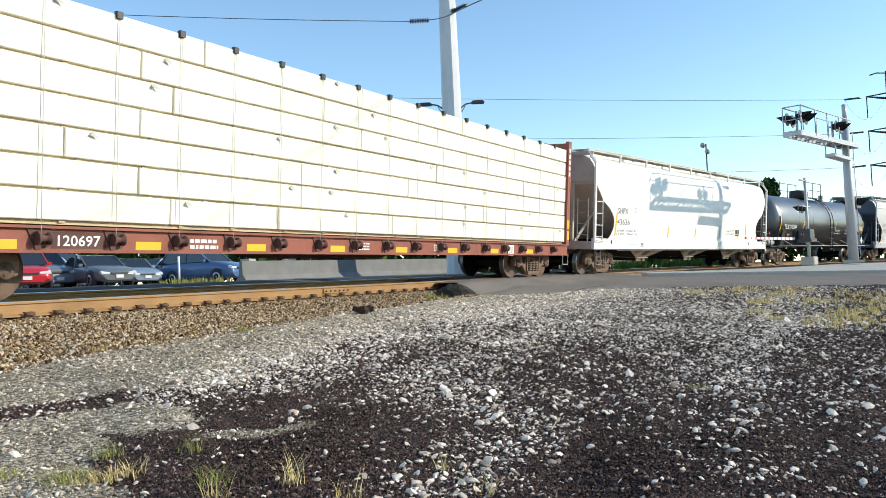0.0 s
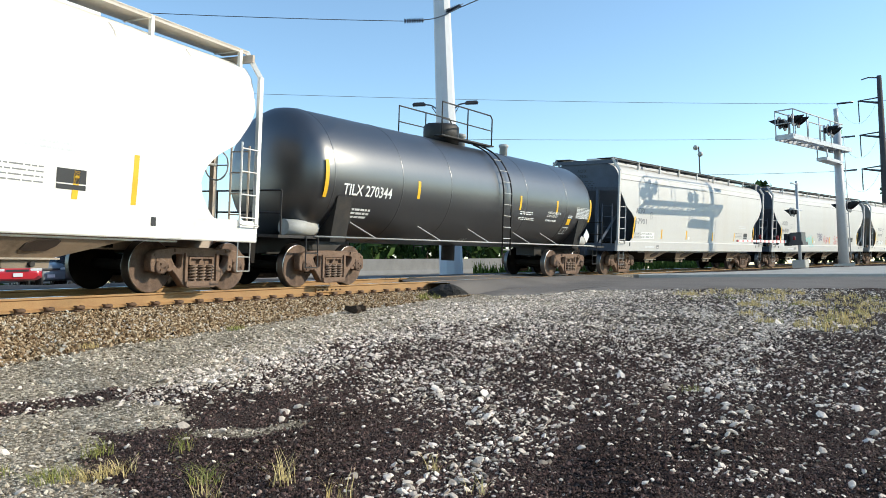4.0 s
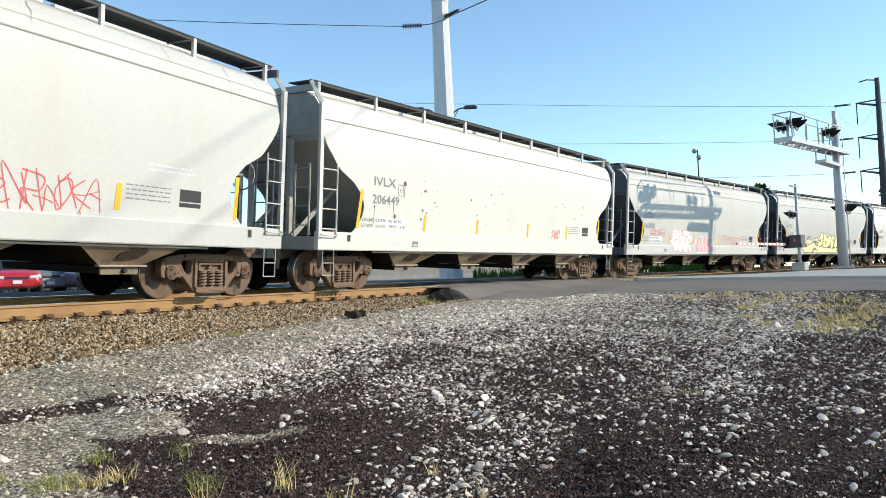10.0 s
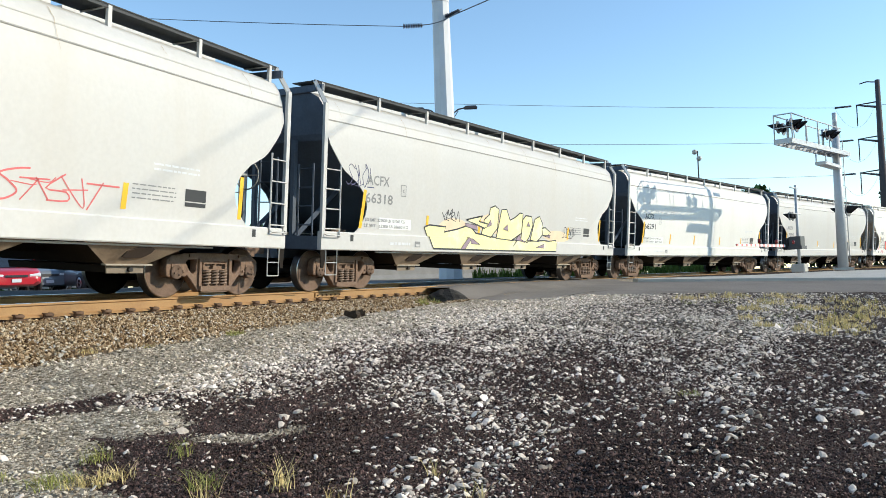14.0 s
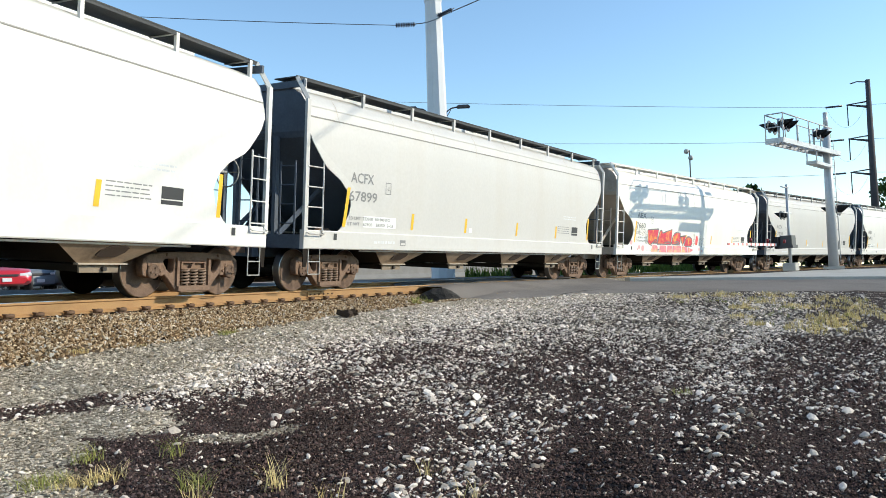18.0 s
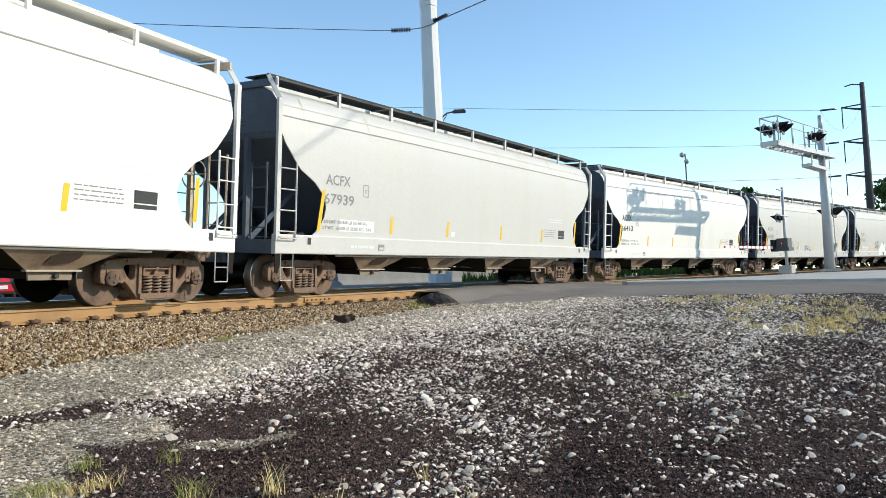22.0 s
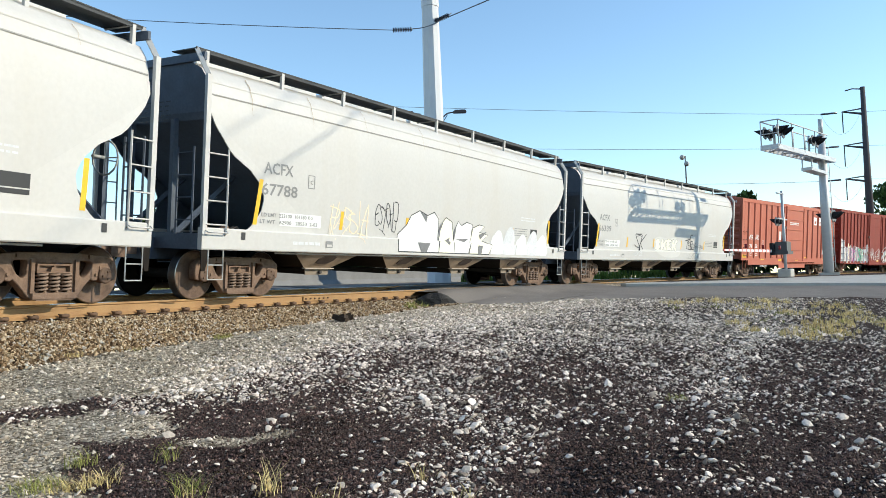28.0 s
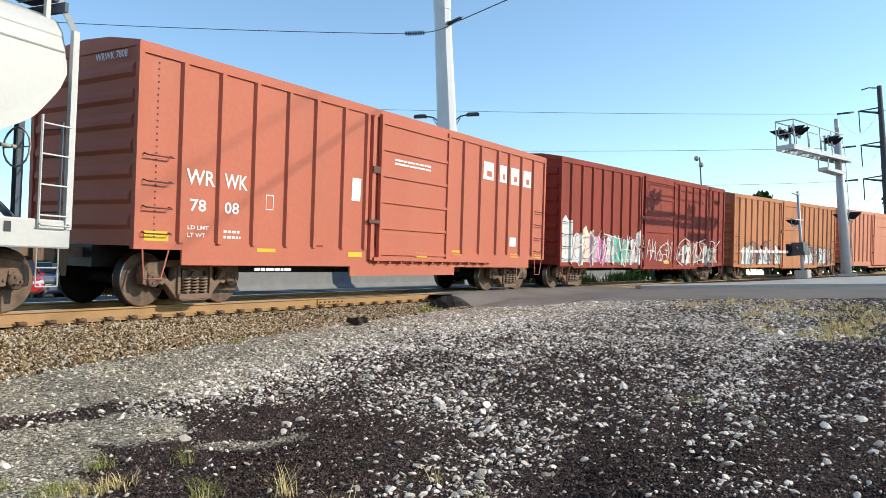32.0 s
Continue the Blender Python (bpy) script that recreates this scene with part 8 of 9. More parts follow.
    box(bm, (-0.14, -0.12, -0.2), (0.14, 0.12, 0.2), m)
    part("junction_box", bm, M["steel_grey"], g)
    return g


signal_bridge()


def gate():
    x, y = 31.9, -2.42
    g = empty("crossing_gate", "grey crossing gate post with a lowered red and white arm", "crossing gate")
    z0 = -0.02
    g.location = (x, y, z0)
    def P(a, b, z):
        return Vector((ARM.x * a + SIDE_ARM.x * b, ARM.y * a + SIDE_ARM.y * b, z))
    turn = Matrix.Rotation(math.atan2(ARM.y, ARM.x), 4, "Z")
    bm = bmesh.new()
    bar(bm, (0, 0, 0), (0, 0, 3.2), 0.06, 12, 0.052)
    part("post", bm, M["galvanised"], g)
    bm = bmesh.new()
    box(bm, (-0.24, -0.24, -0.02), (0.24, 0.24, 0.30), turn)
    bmesh.ops.bevel(bm, geom=bm.edges[:], offset=0.03, segments=1, affect="EDGES")
    part("base", bm, M["concrete"], g)
    bm = bmesh.new()
    bar(bm, P(-0.2, 0, 3.18), P(0.62, 0, 3.18), 0.03, 6)
    bar(bm, P(0.0, 0, 3.1), P(0.0, 0, 3.3), 0.05, 8)
    part("crossarm", bm, M["galvanised"], g)
    bm = bmesh.new()
    bar(bm, P(-0.4, 0, 2.2), P(0.75, 0, 2.2), 0.03, 6)
    part("lamp_arm", bm, M["galvanised"], g)
    for a in (0.32, 0.62):
        flasher(g, P(a, 0.05, 2.1), SIDE_ARM, 0.17, 0.24)
    bm = bmesh.new()
    box(bm, (-0.26, -0.28, 0.98), (0.22, 0.15, 1.34), turn)
    box(bm, (-0.32, -0.34, 0.86), (0.28, 0.2, 0.98), turn)
    part("gate_mechanism", bm, M["mechanism_dark"], g)
    bm = bmesh.new()
    box(bm, (-0.1, -0.42, 0.85), (0.42, -0.30, 1.3), turn)
    part("counterweight", bm, M["signal_black"], g)
    for k in range(12):
        bm = bmesh.new()
        box(bm, (0.3 + 0.4 * k, -0.38, 0.95), (0.56 + 0.4 * k, -0.34, 1.05 - 0.003 * k), turn)
        part("arm_band", bm, M["white_paint"], g)
        bm = bmesh.new()
        box(bm, (0.56 + 0.4 * k, -0.38, 0.95), (0.70 + 0.4 * k, -0.34, 1.05 - 0.003 * k), turn)
        part("arm_band", bm, M["band_red"], g)
    for a in (1.7, 3.4, 5.0):
        bm = bmesh.new()
        bar(bm, P(a, -0.36, 1.00), P(a, -0.36, 1.14), 0.045, 10)
        part("arm_lamp", bm, M["red_lens"], g)
    return g


gate()


# ---- poles and wires ----
def steel_pole():
    x, y = 31.92, 11.70
    g = empty("steel_pole", "tall pale grey twelve-sided steel power pole with two street lamps", "power pole")
    z0 = ground_z(x, y)
    g.location = (x, y, z0)
    lean = 0.0
    bm = bmesh.new()
    bar(bm, (0, 0, 0), (0, 0, 13.0), 0.53, 10, 0.37, smooth=False)
    part("lower_shaft", bm, M["pole_white"], g)
    bm = bmesh.new()
    bar(bm, (0, 0, 12.6), (0, 0, 24.0), 0.40, 10, 0.24, smooth=False)
    part("upper_shaft", bm, M["pole_white"], g)
    right = Vector((0.352, -0.936, 0))
    for sg in (-1, 1):
        bm = bmesh.new()
        pts = [right * sg * 0.36 + Vector((0, 0, 7.54)), right * sg * 0.62 + Vector((0, 0, 7.74)), right * sg * 0.95 + Vector((0, 0, 7.80))]
        pipe(bm, pts, 0.032, 6)
        bar(bm, right * sg * 0.36 + Vector((0, 0, 7.27)), right * sg * 0.62 + Vector((0, 0, 7.68)), 0.018, 5)
        arm = part("lamp_arm", bm, M["pole_dark"], g)
        bm = bmesh.new()
        m = Matrix.Translation(right * sg * 1.18 + Vector((0, 0, 7.80))) @ Matrix.Rotation(math.atan2(right.y, right.x), 4, "Z")
        prism_pts = [(-0.28, -0.06), (0.28, -0.06), (0.30, -0.01), (0.22, 0.07), (-0.22, 0.07), (-0.30, 0.0)]
        fs = prism(bm, prism_pts, -0.12, 0.12)
        bmesh.ops.transform(bm, matrix=m, verts=bm.verts)
        part("lamp_head", bm, M["pole_dark"], arm)
    # insulator strings and the jumper under them
    def string(a, b, n, r):
        a, b = Vector(a), Vector(b)
        bm = bmesh.new()
        bar(bm, a, b, 0.02, 6)
        rod = part("insulator_string", bm, M["insulator"], g)
        for k in range(n):
            c = a.lerp(b, (k + 0.6) / (n + 0.2))
            d = (b - a).normalized()
            bm = bmesh.new()
            bar(bm, c - d * 0.035, c + d * 0.045, r, 12, r * 0.45)
            part("disc", bm, M["insulator"], rod)
        return rod
    bm = bmesh.new()
    bar(bm, (0, 0, 14.1 - z0), (0.68, -2.3, 14.3 - z0), 0.08, 8, 0.05)
    part("davit_arm", bm, M["pole_white"], g)
    front = Vector((-0.936, -0.352, 0))
    string(front * 0.45 - right * 1.72 + Vector((0, 0, 11.46)), front * 0.45 - right * 0.82 + Vector((0, 0, 11.47)), 8, 0.13)
    string(front * 0.2 + right * 0.05 + Vector((0, 0, 11.84)), front * 0.45 + right * 0.85 + Vector((0, 0, 12.08)), 9, 0.12)
    bm = bmesh.new()
    pts = []
    for k in range(13):
        f = k / 12
        pts.append(front * 0.5 + right * (-0.82 + 1.75 * f) + Vector((0, 0, 11.47 + 0.66 * f * f)))
    pipe(bm, pts, 0.022, 5)
    part("jumper", bm, M["wire"], g)
    return g


M["insulator"] = material("insulator", (0.035, 0.035, 0.05), 0.3, vary=0.15, bump=0.0)
steel_pole()


def dark_pole():
    x, y = 78.9, -13.3
    g = empty("dark_power_pole", "tall dark weathered steel power pole with three arms", "power pole")
    g.location = (x, y, 0.0)
    bm = bmesh.new()
    bar(bm, (0, 0, 0), (0, 0, 17.1), 0.40, 12, 0.20)
    part("shaft", bm, M["pole_dark"], g)
    left = Vector((-0.16, 0.987, 0))
    for z in (14.85, 11.7, 8.6):
        bm = bmesh.new()
        bar(bm, left * 0.1 + Vector((0, 0, z - 0.25)), left * 1.9 + Vector((0, 0, z + 0.05)), 0.12, 6, 0.06)
        bar(bm, left * 0.1 + Vector((0, 0, z + 0.25)), left * 1.9 + Vector((0, 0, z + 0.05)), 0.07, 6, 0.05)
        part("arm", bm, M["pole_dark"], g)
        bm = bmesh.new()
        bar(bm, left * 2.3 + Vector((0, 0, z + 0.0)), left * 3.7 + Vector((0, 0, z - 0.05)), 0.09, 6)
        part("strain_insulator", bm, M["insulator"], g)
        bm = bmesh.new()
        bar(bm, left * 1.85 + Vector((0, 0, z)), left * 1.85 + Vector((0, 0, z - 1.9)), 0.05, 6)
        part("post_insulator", bm, M["insulator"], g)
        bm = bmesh.new()
        pts = []
        for k in range(11):
            f = k / 10
            pts.append(left * (3.7 - 3.4 * f) + Vector((0, 0, z - 0.05 - 2.0 * math.sin(math.pi * f) ** 0.8)))
        pipe(bm, pts, 0.009, 4)
        part("jumper", bm, M["wire"], g)
    bm = bmesh.new()
    pipe(bm, [(0, 0, 16.9), left * 0.9 + Vector((0, 0, 17.0)), left * 1.5 + Vector((0, 0, 16.85))], 0.06, 5)
    part("top_arm", bm, M["pole_dark"], g)
    return g


dark_pole()


def wire(a, b, sag, r, label="thin dark overhead wire"):
    bm = bmesh.new()
    a, b = Vector(a), Vector(b)
    pts = []
    for k in range(25):
        f = k / 24
        p = a.lerp(b, f)
        p.z -= sag * 4 * f * (1 - f)
        pts.append(p)
    pipe(bm, pts, r, 4)
    return tagged(part("overhead_wire", bm, M["wire"]), label, "wire", "overhead wires")


POLE_Z = ground_z(31.92, 11.70)
wire((30.89, 13.15, 11.46 + POLE_Z), (24.5, 37.7, 14.55), 0.18, 0.018)
wire((31.85, 10.75, 12.1), (5.0, -41.0, 13.0), 0.1, 0.028)
wire((32.6, 9.4, 14.3), (6.0, -43.0, 15.2), 0.1, 0.022)
for (x, y, z), zz in (((50.6, 32.2, 15.0), 14.8), ((54.7, 24.6, 11.5), 11.65), ((58.8, 12.1, 8.1), 8.55)):
    far = Vector((78.3, -9.65, zz)).lerp(Vector((x, y, z)), 1.4)
    wire((78.3, -9.65, zz), far, 0.35, 0.017)
    wire((78.9, -13.3, zz), (70.0, -80.0, zz), 1.6, 0.017)


def lamp_post(x, y, z1):
    g = empty("floodlight_post", "thin dark post with two small floodlights", "lamp post")
    g.location = (x, y, 0)
    bm = bmesh.new()
    bar(bm, (0, 0, 0), (0, 0, z1 + 0.1), 0.07, 8, 0.045)
    part("post", bm, M["pole_dark"], g)
    for k, dz in enumerate((0.05, -0.45)):
        bm = bmesh.new()
        lathe(bm, [(0.10, -0.25), (0.17, -0.1), (0.20, 0.15), (0.04, 0.18)], (0.05 * k, 0.22 - 0.3 * k, z1 + dz), 'x', 10)
        part("floodlight", bm, M["steel_grey"], g)
    return g


lamp_post(60.0, 1.95, 9.1)

# ---- ties, plates and spikes of the track ----
def ties():
    track = empty("track_ties", "creosoted timber ties with rusty plates under the rails", "track", kind="structure")
    tie = bpy.data.meshes.new("tie")
    bm = bmesh.new()
    box(bm, (-0.115, -1.30, -0.40), (0.115, 1.30, -0.232))
    bm.to_mesh(tie)
    bm.free()
    tie.materials.append(M["tie_wood"])
    plate = bpy.data.meshes.new("tie_plate")
    bm = bmesh.new()
    box(bm, (-0.10, -0.19, -0.234), (0.10, 0.19, -0.214))
    for y in (-0.10, 0.10):
        for x in (-0.05, 0.05):
            box(bm, (x - 0.016, y - 0.02, -0.215), (x + 0.016, y + 0.02, -0.165))
            box(bm, (x - 0.022, y - 0.012, -0.165), (x + 0.022, y + (-0.035 if y > 0 else 0.035), -0.145))
    bar(bm, (-0.07, -0.125, -0.175), (0.07, -0.125, -0.175), 0.030, 6)
    bm.to_mesh(plate)
    bm.free()
    plate.materials.append(M["plate_rust"])
    s = 5.2
    k = 0
    while s < 24.0:
        one = shared("tie", tie, track, track_pose(s))
        for sg in (-1, 1):
            shared("tie_plate", plate, one, pose(0, sg * 0.7525, 0, 0, 0, 0 if sg < 0 else 180))
        s += 0.50 + 0.03 * math.sin(k * 1.9)
        k += 1
    bm = bmesh.new()
    m = track_pose(15.6)
    box(bm, (-0.45, -0.7525 - 0.045, -0.15), (0.45, -0.7525 - 0.012, -0.05), m)
    part("joint_bar", bm, M["rail_rust"], track)
    for k in range(6):
        bm = bmesh.new()
        x = -0.38 + 0.152 * k
        bar(bm, m @ Vector((x, -0.79, -0.10)), m @ Vector((x, -0.83, -0.10)), 0.018, 6)
        part("bolt", bm, M["plate_rust"], track)


M["plate_rust"] = material("plate_rust", (0.13, 0.075, 0.045), 0.85, vary=0.3, scale=8, bump=0.2)
ties()


# ---- weeds and grass ----
def blades(n, spread, height, rng, width=0.006, lean=0.35):
    """Thin bent grass blades round the origin, as vertices and faces."""
    v, f = [], []
    for _ in range(n):
        a, r = rng.uniform(0, 6.283), spread * rng.random() ** 0.7
        x, y = r * math.cos(a), r * math.sin(a)
        h = height * rng.uniform(0.45, 1.0)
        d, l = rng.uniform(0, 6.283), lean * rng.uniform(0.2, 1.3) * h
        w = width * rng.uniform(0.6, 1.3)
        px, py = -math.sin(d) * w, math.cos(d) * w
        i = len(v)
        for k in range(3):
            t = k / 3
            bx, by = x + math.cos(d) * l * t * t, y + math.sin(d) * l * t * t
            v += [(bx - px * (1 - t * 0.6), by - py * (1 - t * 0.6), h * t), (bx + px * (1 - t * 0.6), by + py * (1 - t * 0.6), h * t)]
        v.append((x + math.cos(d) * l, y + math.sin(d) * l, h * 0.97))
        f += [(i, i + 1, i + 3, i + 2), (i + 2, i + 3, i + 5, i + 4), (i + 4, i + 5, i + 6)]
    return v, f


def leaf_material(name, c1, c2):
    m = stone_material(name, [(0.0, c1), (1.0, c2)], 0.6)
    b = m.node_tree.nodes["Principled BSDF"]
    b.inputs["Subsurface Weight"].default_value = 0.0
    b.inputs["Transmission Weight"].default_value = 0.0
    return m


M["weed_green"] = leaf_material("weed_green", (0.20, 0.23, 0.05), (0.50, 0.46, 0.15))
M["dry_grass"] = leaf_material("dry_grass", (0.55, 0.42, 0.17), (0.88, 0.70, 0.34))
M["leaf_dark"] = leaf_material("leaf_dark", (0.018, 0.04, 0.012), (0.07, 0.12, 0.03))
M["leaf_bright"] = leaf_material("leaf_bright", (0.06, 0.11, 0.02), (0.17, 0.24, 0.05))

rng = random.Random(31)
WEEDS = {0: ([], []), 1: ([], [])}
for k, (x, y, h, n, dry) in enumerate([(3.42, 3.80, 0.13, 70, 0), (3.50, 3.62, 0.11, 60, 1), (3.85, 3.90, 0.13, 26, 0), (4.14, 3.47, 0.17, 14, 0), (3.66, 2.90, 0.16, 26, 0), (3.81, 2.48, 0.20, 16, 1),
                                      (4.46, 1.79, 0.13, 8, 1), (7.40, 0.43, 0.08, 26, 0), (4.12, 1.38, 0.16, 7, 1), (3.45, 2.72, 0.18, 12, 1), (3.60, 3.50, 0.14, 40, 1), (3.30, 4.15, 0.10, 40, 0), (3.70, 2.05, 0.2, 9, 1),
                                      (9.3, 6.75, 0.13, 60, 0), (8.2, 7.35, 0.16, 70, 0), (7.4, 7.6, 0.12, 40, 1)]):
    v, f = blades(int(n * 2.4), 0.07 + 0.0013 * n, h * (0.75 if n > 30 else 1.0), rng, 0.0022, 1.3)
    s_u = near_track(x, y)
    zz = max(ground_z(x, y), float(ballast_height(s_u[1])[0]) if s_u[1][0] < 3.2 else -9) - 0.005
    V, F = WEEDS[dry]
    i = len(V)
    V += [(p[0] + x, p[1] + y, p[2] + zz) for p in v]
    F += [tuple(j + i for j in q) for q in f]
for dry, (V, F) in WEEDS.items():
    me = bpy.data.meshes.new("yard_weeds")
    me.from_pydata(V, [], F)
    me.materials.append(M["dry_grass"] if dry else M["weed_green"])
    tagged(new("yard_weeds", me), "straggly dry weeds standing in the gravel" if dry else "small green weeds growing in the gravel", "weeds", kind="stuff")


def grass_patch(name, places, n, h, mat, label, seed, width=0.006):
    rng = random.Random(seed)
    V, F = [], []
    for (x, y, r) in places:
        for _ in range(int(n * r)):
            a, q = rng.uniform(0, 6.283), r * rng.random() ** 0.6
            bx, by = x + q * math.cos(a) * 1.6, y + q * math.sin(a)
            v, f = blades(rng.choice((4, 6, 8)), 0.07, h * rng.uniform(0.5, 1.2), rng, width)
            b = len(V)
            V += [(p[0] + bx, p[1] + by, p[2]) for p in v]
            F += [tuple(i + b for i in q) for q in f]
    xy = np.array([(p[0], p[1]) for p in V])
    s, u = near_track(xy[:, 0], xy[:, 1])
    g = ground_zs(xy[:, 0], xy[:, 1])
    g = np.where(np.abs(u) < 3.0, np.maximum(g, np.where(s < CROSS0, ballast_height(u), g)), g)
    V = [(p[0], p[1], p[2] + z) for p, z in zip(V, g)]
    me = bpy.data.meshes.new(name)
    me.from_pydata(V, [], F)
    me.materials.append(mat)
    return tagged(new(name, me), label, "grass", kind="stuff")


grass_patch("roadside_grass", [(13.0, -1.25, 0.45), (13.6, -1.5, 0.55), (14.3, -1.7, 0.5), (15.1, -1.85, 0.5), (15.9, -2.4, 0.5), (14.5, -0.3, 0.25), (13.4, -0.5, 0.22), (16.4, -0.4, 0.4), (16.9, -1.5, 0.4), (18.0, -0.8, 0.5), (17.4, -2.4, 0.5),
             (19.6, 0.1, 0.55), (19.9, -1.2, 0.5), (19.2, -2.4, 0.6), (18.6, 0.9, 0.4), (14.8, -2.9, 0.4)], 85, 0.11, M["dry_grass"], "dry yellow roadside grass on the gravel", 3, 0.0055)
grass_patch("roadside_weeds", [(13.4, -0.6, 0.25), (15.2, -0.8, 0.3), (17.8, 0.2, 0.3), (16.5, -1.0, 0.3), (18.6, -0.8, 0.35), (17.2, 1.0, 0.25), (19.0, -2.6, 0.4), (14.0, -1.5, 0.3), (15.6, -1.9, 0.3), (16.0, -3.0, 0.4)], 20, 0.09, M["weed_green"], "green weeds along the road edge", 4, 0.005)
grass_patch("mound_grass", [(17.6, 6.9, 0.35), (17.9, 6.5, 0.35), (18.2, 6.2, 0.25), (17.0, 6.9, 0.2)], 150, 0.14, M["weed_green"], "green grass on the dark mound beside the crossing", 5)
grass_patch("lot_grass", [(25.6, 21.0, 0.7), (26.0, 20.4, 0.6), (25.0, 21.7, 0.4)], 60, 0.30, M["weed_green"], "green grass strip before the parking lot", 6, 0.012)
grass_patch("trackside_weeds", [(36 + 1.6 * k, 7.6 - 0.62 * k + (k % 3) * 0.5, 0.9) for k in range(14)] + [(29.5 + 1.3 * k, 9.4 - 0.3 * k, 0.5) for k in range(4)], 70, 0.75, M["leaf_bright"], "bright green weeds behind the track", 7, 0.035)


def mound():
    """A dark lump of asphalt and earth where the ballast meets the road."""
    bm = bmesh.new()
    rng = random.Random(8)
    n, m = 18, 7
    rows = []
    for j in range(m + 1):
        t = j / m
        row = []
        for i in range(n):
            a = 2 * math.pi * i / n
            r = (0.15 + 0.85 * t) * (1 + 0.12 * math.sin(3 * a + 1) + rng.uniform(-0.06, 0.06))
            x, y = 18.1 + 0.85 * r * math.cos(a) * 0.9 + 0.25 * r * math.sin(a), 6.75 + 0.75 * r * math.sin(a)
            row.append(bm.verts.new((x, y, -0.10 - 0.45 * t * t + rng.uniform(-0.02, 0.02))))
        rows.append(row)
    for p, q in zip(rows, rows[1:]):
        for i in range(n):
            bm.faces.new((p[i], p[(i + 1) % n], q[(i + 1) % n], q[i]))
    bm.faces.new(rows[0])
    bmesh.ops.recalc_face_normals(bm, faces=bm.faces)
    return tagged(part("asphalt_mound", bm, M["mound_dark"]), "dark broken lump of asphalt and soil beside the crossing", "mound", kind="structure")


M["mound_dark"] = material("mound_dark", (0.03, 0.026, 0.022), 0.95, vary=0.4, scale=6, fine=40, bump=0.9)
mound()

bm = bmesh.new()
rng = random.Random(12)
for k in range(5):
    a = rng.uniform(0, 3)
    m = Matrix.Translation((12.25 + 0.09 * k - 0.2, 6.27 + rng.uniform(-0.08, 0.08), ground_z(12.25, 6.27) + 0.05)) @ Euler((rng.uniform(-0.4, 0.4), rng.uniform(-0.4, 0.4), a)).to_matrix().to_4x4()
    box(bm, (-0.14, -0.05, -0.05), (0.14, 0.05, 0.04), m)
tagged(part("wood_scrap", bm, M["tie_wood"]), "dark rotten wood scrap lying by the ballast", "debris")


# ---- the parking lot behind the track ----
def lot_sheet():
    bm = bmesh.new()
    pts = [[(18 + 3.2 * i + 0.9 * j, 22.5 + 4.5 * j - 0.75 * i) for i in range(10)] for j in range(8)]
    rows = [[bm.verts.new((x, y, ground_z(x, y) + 0.03)) for x, y in r] for r in pts]
    for p, q in zip(rows, rows[1:]):
        for i in range(9):
            bm.faces.new((p[i], p[i + 1], q[i + 1], q[i]))
    bmesh.ops.recalc_face_normals(bm, faces=bm.faces)
    return tagged(part("parking_lot", bm, M["lot_asphalt"]), "pale worn asphalt parking lot behind the track", "parking lot", kind="structure")


M["lot_asphalt"] = material("lot_asphalt", (0.17, 0.17, 0.17), 0.9, vary=0.15, scale=0.6, fine=80, bump=0.2)
lot_sheet()


def glass_material():
    m = material("car_glass", (0.02, 0.025, 0.03), 0.06, vary=0.05, bump=0.0, spec=0.8)
    return m


M["car_glass"] = glass_material()
M["tyre"] = material("tyre", (0.02, 0.02, 0.02), 0.85, vary=0.1, bump=0.1)
M["rim"] = material("rim", (0.5, 0.5, 0.52), 0.3, metal=0.9, vary=0.05, bump=0.0)
M["lamp_clear"] = material("lamp_clear", (0.75, 0.75, 0.75), 0.15, vary=0.05, bump=0.0)
M["plate_white"] = material("plate_white", (0.7, 0.7, 0.7), 0.4, vary=0.03, bump=0.0)
for name, c in (("paint_red", (0.50, 0.02, 0.03)), ("paint_slate", (0.13, 0.145, 0.155)), ("paint_pewter", (0.16, 0.18, 0.20)), ("paint_navy", (0.20, 0.26, 0.34)), ("paint_silver", (0.42, 0.47, 0.52)), ("paint_white", (0.75, 0.76, 0.78)), ("paint_steel", (0.07, 0.13, 0.27))):
    M[name] = material(name, c, 0.28, vary=0.06, bump=0.0, coat=0.6)


